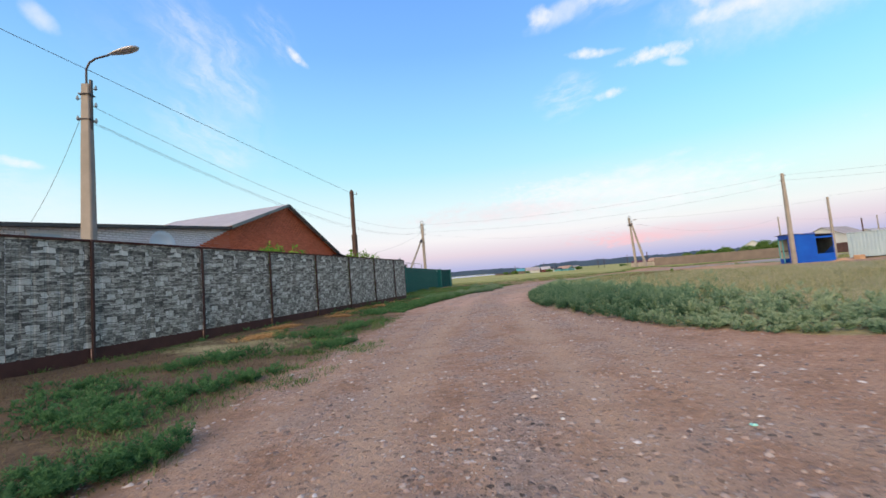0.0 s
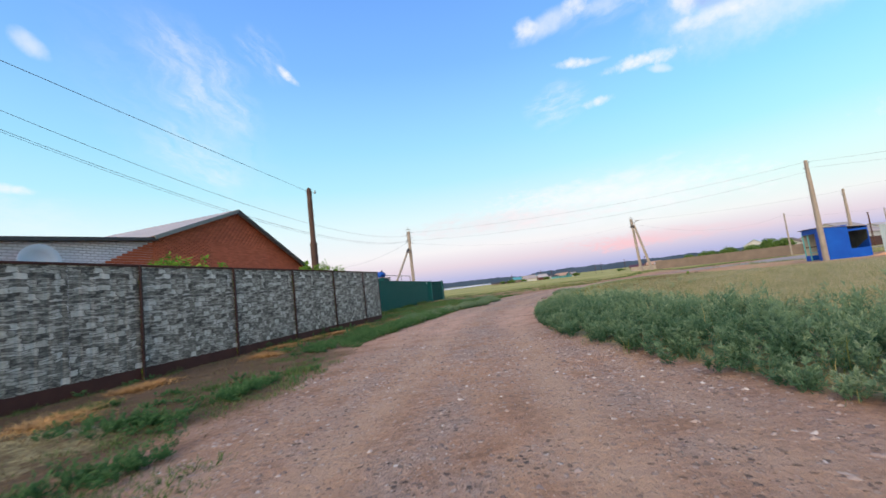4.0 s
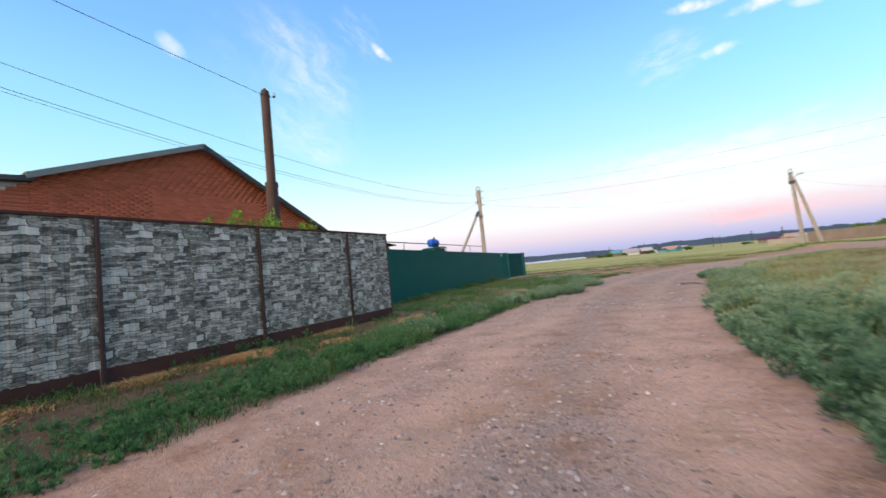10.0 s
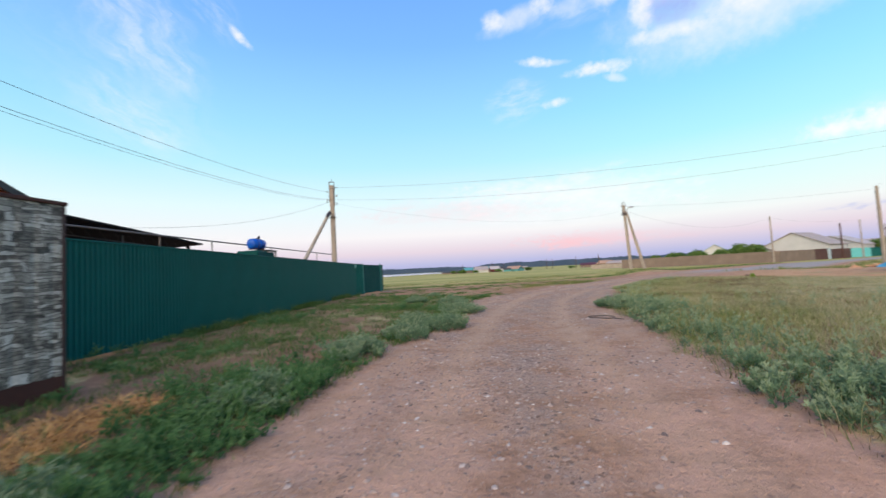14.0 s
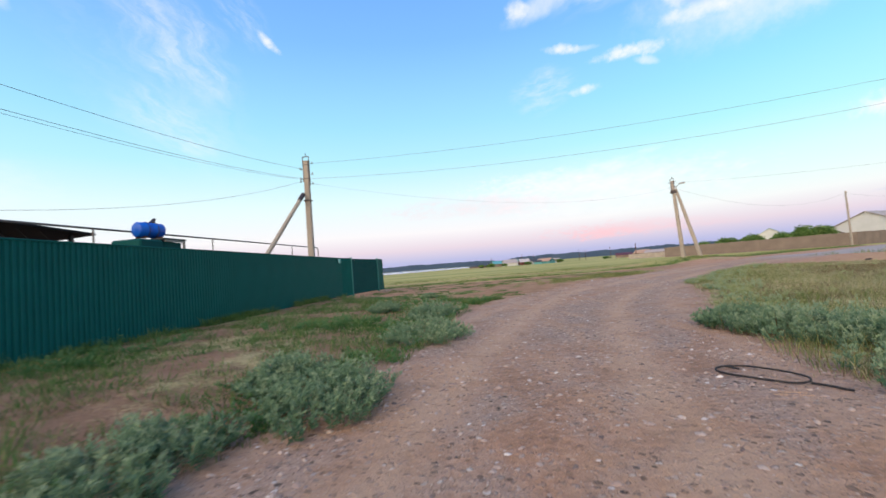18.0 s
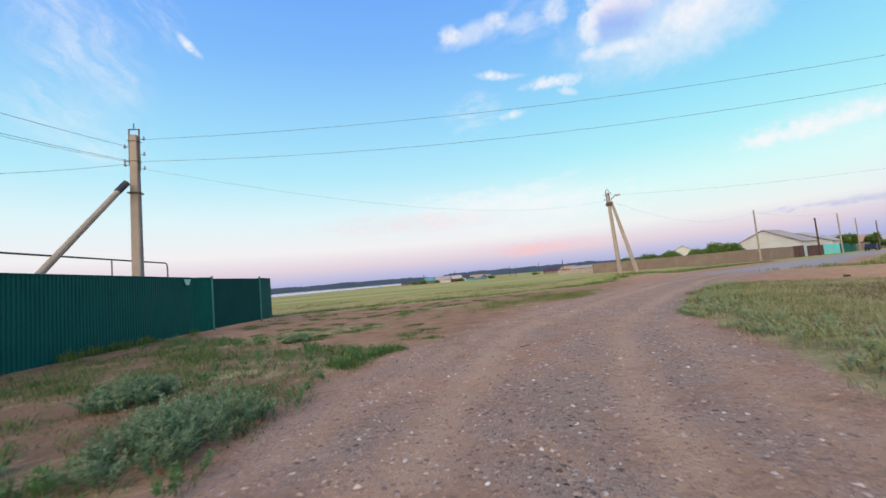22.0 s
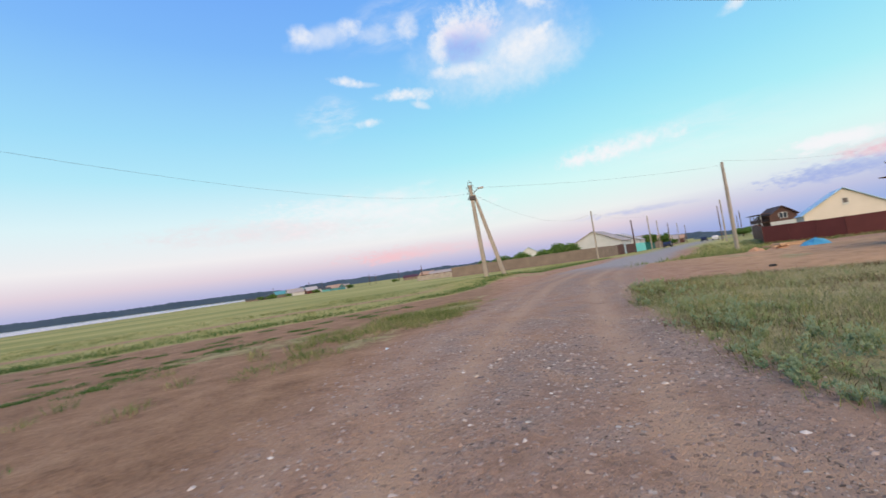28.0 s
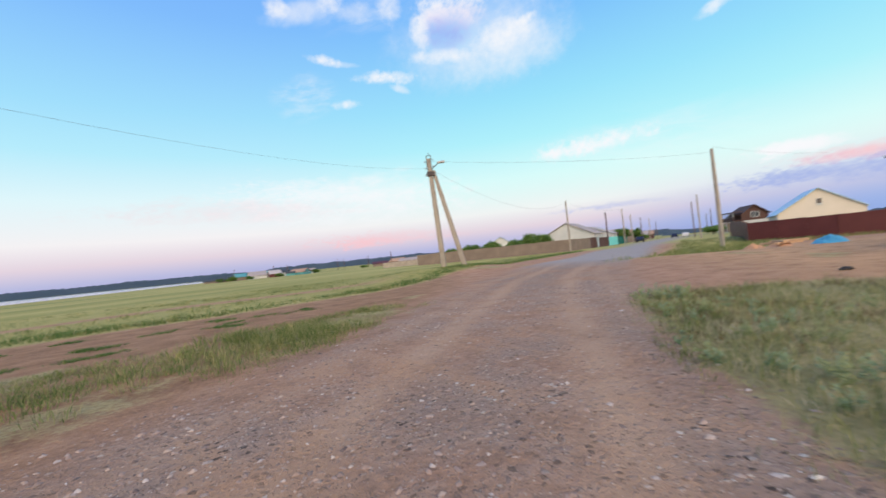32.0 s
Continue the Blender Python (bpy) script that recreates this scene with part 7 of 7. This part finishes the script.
def grow_beyond():
    rng = np.random.RandomState(32)
    x, y = scatter(rng, STRIP, 22, lambda x, y: np.clip(0.6 + 0.75 * waves(x, y, 1.3, 4), 0.04, 1) * smooth(edge_of(STRIP, x, y) + 0.35 * waves(x, y, 2.2, 83), -0.1, 0.4) * (0.04 + 0.96 * smooth(x, 8.5, 12.5)))
    h = 0.22 * np.clip(0.7 + 0.6 * waves(x, y, 1.5, 41), 0.2, 1.4) * rng.uniform(0.6, 1.2, len(x)) * smooth(edge_of(STRIP, x, y), -0.3, 0.9)
    ok = away([(9.4, 47.7), (11.1, 48.0), (11.9, 46.5), (12.6, 46.5)], x, y) > 0.3 + 0.2 * waves(x, y, 2.6, 77)
    x, y, h = x[ok], y[ok], h[ok]
    v, q, t = blades(rng, x, y, 44, np.maximum(h, 0.05), 0.007, 1.0, 0.24)
    bulk("grass", v, [q, t], M_MEADOW, "strip of green and straw-coloured grass between two tracks", "grass")
    near_field = [(-8, 57.2), (-2, 57.2), (6.6, 57.8), (14, 57.3), (20, 57.9), (24, 60.3), (27, 62.9), (34, 66.2), (46, 71.7), (62, 79.2), (58, 86), (20, 78), (-20, 78)]
    def keep(x, y):
        trail = np.exp(-(away(TRAIL, x, y) / 1.7) ** 2) * smooth(x, 27, 20)
        rim = smooth(edge_of(FIELD, x, y), 3.6, 1.6) * np.clip(0.75 + 0.5 * waves(x, y, 0.9, 43), 0, 1)
        return np.clip(np.maximum(rim, 0.22 + 0.2 * waves(x, y, 0.4, 45)) * (1 - trail), 0, 1)
    x, y = scatter(rng, near_field, 9, keep)
    h = 0.15 * (0.8 + 0.4 * waves(x, y, 0.8, 47)) * rng.uniform(0.7, 1.2, len(x)) * (1 + 0.35 * smooth(y - 57.5 - 0.2 * np.maximum(0, x - 20), 2.0, 0.5))
    v, q, t = blades(rng, x, y, 12, h, 0.018, 1.0, 0.38)
    bulk("grass", v, [q, t], M_MEADOW, "taller green grass along the edge of the meadow", "grass")
    x, y = scatter(rng, near_field, 11, lambda x, y: smooth(edge_of(FIELD, x, y), 2.6, 1.2) * np.clip(0.75 + 0.7 * waves(x, y, 0.8, 43), 0, 1))
    v, q, t = blades(rng, x, y, 12, np.full(len(x), 0.19) * rng.uniform(0.6, 1.2, len(x)), 0.013, 0.9, 0.35)
    bulk("grass", v, [q, t], M_LUSH, "dark green grass along the meadow's rim", "grass")
    foot = [(47, 53.6), (58.2, 57.4), (58.7, 51.5), (61.4, 40.5), (60, 40.5), (57, 50.5), (52, 54)]
    x, y = scatter(rng, foot, 8, lambda x, y: np.clip(0.6 + 0.6 * waves(x, y, 0.9, 57), 0, 1))
    v, q, t = blades(rng, x, y, 10, np.full(len(x), 0.28) * rng.uniform(0.6, 1.3, len(x)), 0.025, 0.8, 0.35)
    bulk("grass", v, [q, t], M_MEADOW, "rough grass along the foot of the maroon fence", "grass")
    near_corner = [p for p in FAR_RIGHT if p[0] < 91]
    x, y = scatter(rng, near_corner, 5, lambda x, y: smooth(x, 75, 50) * np.clip(0.7 + 0.5 * waves(x, y, 0.7, 59), 0.1, 1))
    v, q, t = blades(rng, x, y, 11, np.full(len(x), 0.3) * rng.uniform(0.6, 1.3, len(x)), 0.022, 0.7, 0.35)
    bulk("grass", v, [q, t], M_MEADOW, "rough grass on the street corner", "grass")
    # tufts on the bare ground before the gate
    bare = [(6.0, 39.6), (3.2, 42.7), (-0.5, 50), (0.5, 56.5), (14, 56.3), (18, 54), (10, 51), (4, 46.5), (9, 44.5)]
    x, y = scatter(rng, bare, 16, lambda x, y: smooth(waves(x, y, 0.8, 31), 0.4, 0.8))
    cx, cy = scatter(rng, bare, 0.62, lambda x, y: np.full(x.shape, 0.9))
    turn, long = rng.uniform(-0.5, 0.5, len(cx)), rng.uniform(0.08, 0.32, len(cx))
    u, w = rng.normal(0, 1, (len(cx), 22)) * long[:, None], rng.normal(0, 1, (len(cx), 22)) * 0.11
    x = np.r_[x, (cx[:, None] + u * np.cos(turn)[:, None] - w * np.sin(turn)[:, None]).ravel()]
    y = np.r_[y, (cy[:, None] + u * np.sin(turn)[:, None] + w * np.cos(turn)[:, None]).ravel()]
    v, q, t = blades(rng, x, y, 18, np.full(len(x), 0.05) * rng.uniform(0.5, 1.5, len(x)), 0.009, 1.1, 0.13)
    bulk("grass", v, [q, t], M_LUSH, "sparse low tufts on bare red earth", "grass")


grow_right()
grow_left()
grow_beyond()


def weed_bush(x, y, wide, high, seed, label="round grey-green weed bush at the track's edge", mat=None):
    rng = np.random.RandomState(seed)
    ob = thing("weed_bush", stand(x, y), label, "weed bush")
    k = 44
    a, r = rng.uniform(0, 6.28, k), wide * 0.5 * np.sqrt(rng.uniform(0, 1, k))
    px, py = x + r * np.cos(a) * 0.8, y + r * np.sin(a) * 1.15
    tall = high * (1 - 0.5 * (r / (wide * 0.55)) ** 2) * rng.uniform(0.75, 1.2, k)
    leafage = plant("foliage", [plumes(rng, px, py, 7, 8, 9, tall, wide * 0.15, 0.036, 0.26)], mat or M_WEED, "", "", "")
    v, q, t = blades(rng, px, py, 5, tall * 0.8, 0.006, 0.7, wide * 0.05)
    stalks = bulk("stubble", v, [q, t], M_THATCH, "", "", "")
    for piece in (leafage, stalks):
        piece.parent = ob
        piece.matrix_parent_inverse = ob.matrix_world.inverted()


for k, (x, y, w, h) in enumerate(((3.7, 32.6, 1.6, 0.4), (2.9, 29.4, 1.3, 0.38), (2.0, 28.2, 1.2, 0.34), (3.8, 35.4, 1.5, 0.42), (1.1, 26.5, 1.2, 0.34), (0.4, 24.2, 1.1, 0.32), (-0.3, 21.8, 1.3, 0.34), (2.4, 37.3, 1.1, 0.3), (3.5, 42.8, 0.8, 0.22), (2.2, 30.3, 1.1, 0.34), (8.15, 31.35, 1.1, 0.36), (8.2, 30.5, 1.2, 0.38), (8.3, 29.7, 1.1, 0.34))):
    weed_bush(x, y, w, h, 100 + k)
weed_bush(21.6, 41.1, 0.2, 0.24, 140, "single bright green weed standing in dry grass", M_SHRUB)


def pebble_field():
    rng = np.random.RandomState(44)
    track = [(-2, -1), (7, -1), (5.6, 6), (4.6, 8), (4.1, 14), (5.2, 22), (7.3, 28.5), (9.4, 33.6), (12.7, 39.5), (16.7, 43.7), (21, 47), (23, 50), (17, 49.5), (11, 45.8), (6.2, 40), (4.2, 34), (2.2, 27.6), (0.6, 22), (-0.9, 16), (-0.9, 8)]
    x, y = scatter(rng, track, 480, lambda x, y: np.clip(0.5 + 0.6 * waves(x, y, 0.9, 51), 0.08, 1) * smooth(away(WALKED, x, y), 4.5, 1.8) * (1 - 0.35 * smooth(y, 13, 17) * smooth(y, 26, 22)) * (1 - 0.3 * smooth(y, 26, 32)))
    size = 0.0055 + 0.024 * rng.uniform(0, 1, len(x)) ** 4
    base = np.array([(1, 0, 0.1), (0.3, 0.95, 0), (-0.8, 0.6, 0.1), (-0.8, -0.55, 0), (0.35, -0.9, 0.1), (0.2, 0.1, 0.75), (-0.25, -0.1, 0.7)])
    tri = np.array([(0, 1, 5), (1, 2, 6), (1, 6, 5), (2, 3, 6), (3, 4, 6), (4, 5, 6), (4, 0, 5)])
    n = len(x)
    shape = base[None] * rng.uniform(0.45, 1.5, (n, 7, 3)) * size[:, None, None] * np.array([1.25, 0.85, 0.75])
    a = rng.uniform(0, 6.28, n)
    c, s = np.cos(a)[:, None], np.sin(a)[:, None]
    px, py = shape[:, :, 0] * c - shape[:, :, 1] * s, shape[:, :, 0] * s + shape[:, :, 1] * c
    z = ground_z(x, y)
    v = np.stack([px + x[:, None], py + y[:, None], shape[:, :, 2] + z[:, None] - 0.002], 2).reshape(-1, 3)
    f = (np.arange(n)[:, None, None] * 7 + tri[None]).reshape(-1, 3)
    bulk("gravel", v, [f], M_PEBBLE, "loose grey and pink gravel on the track", "gravel")


pebble_field()


# ---- litter ----
def scrap(x, y, size, mat, label, seed, category="litter"):
    rng = random.Random(seed)
    bm = bmesh.new()
    bmesh.ops.create_icosphere(bm, subdivisions=2, radius=size)
    for v in bm.verts:
        v.co *= rng.uniform(0.65, 1.15)
        v.co.z = max(-0.3 * size, v.co.z * 0.45)
    single("litter_scrap" if category == "litter" else "clod", bm, mat, label, category, stand(x, y, 40 * seed) @ pose(0, 0, 0.2 * size))


scrap(3.0, 3.55, 0.022, M_MINT, "crumpled turquoise plastic scrap on gravel", 3)
scrap(11.6, 45.8, 0.035, M_DISH, "crumpled white plastic scrap on red earth", 5)
scrap(24.3, 44.5, 0.13, M_RUBBER, "dark clod lying on the bare sandy track", 7, "clod")
single("broken_stick", bar((-0.11, 0, 0.012), (0.12, 0.01, 0.016), 0.008, 0.005, 6), M_BARK, "short dark stick lying on the gravel", "stick", stand(8.09, 38.16, 25))
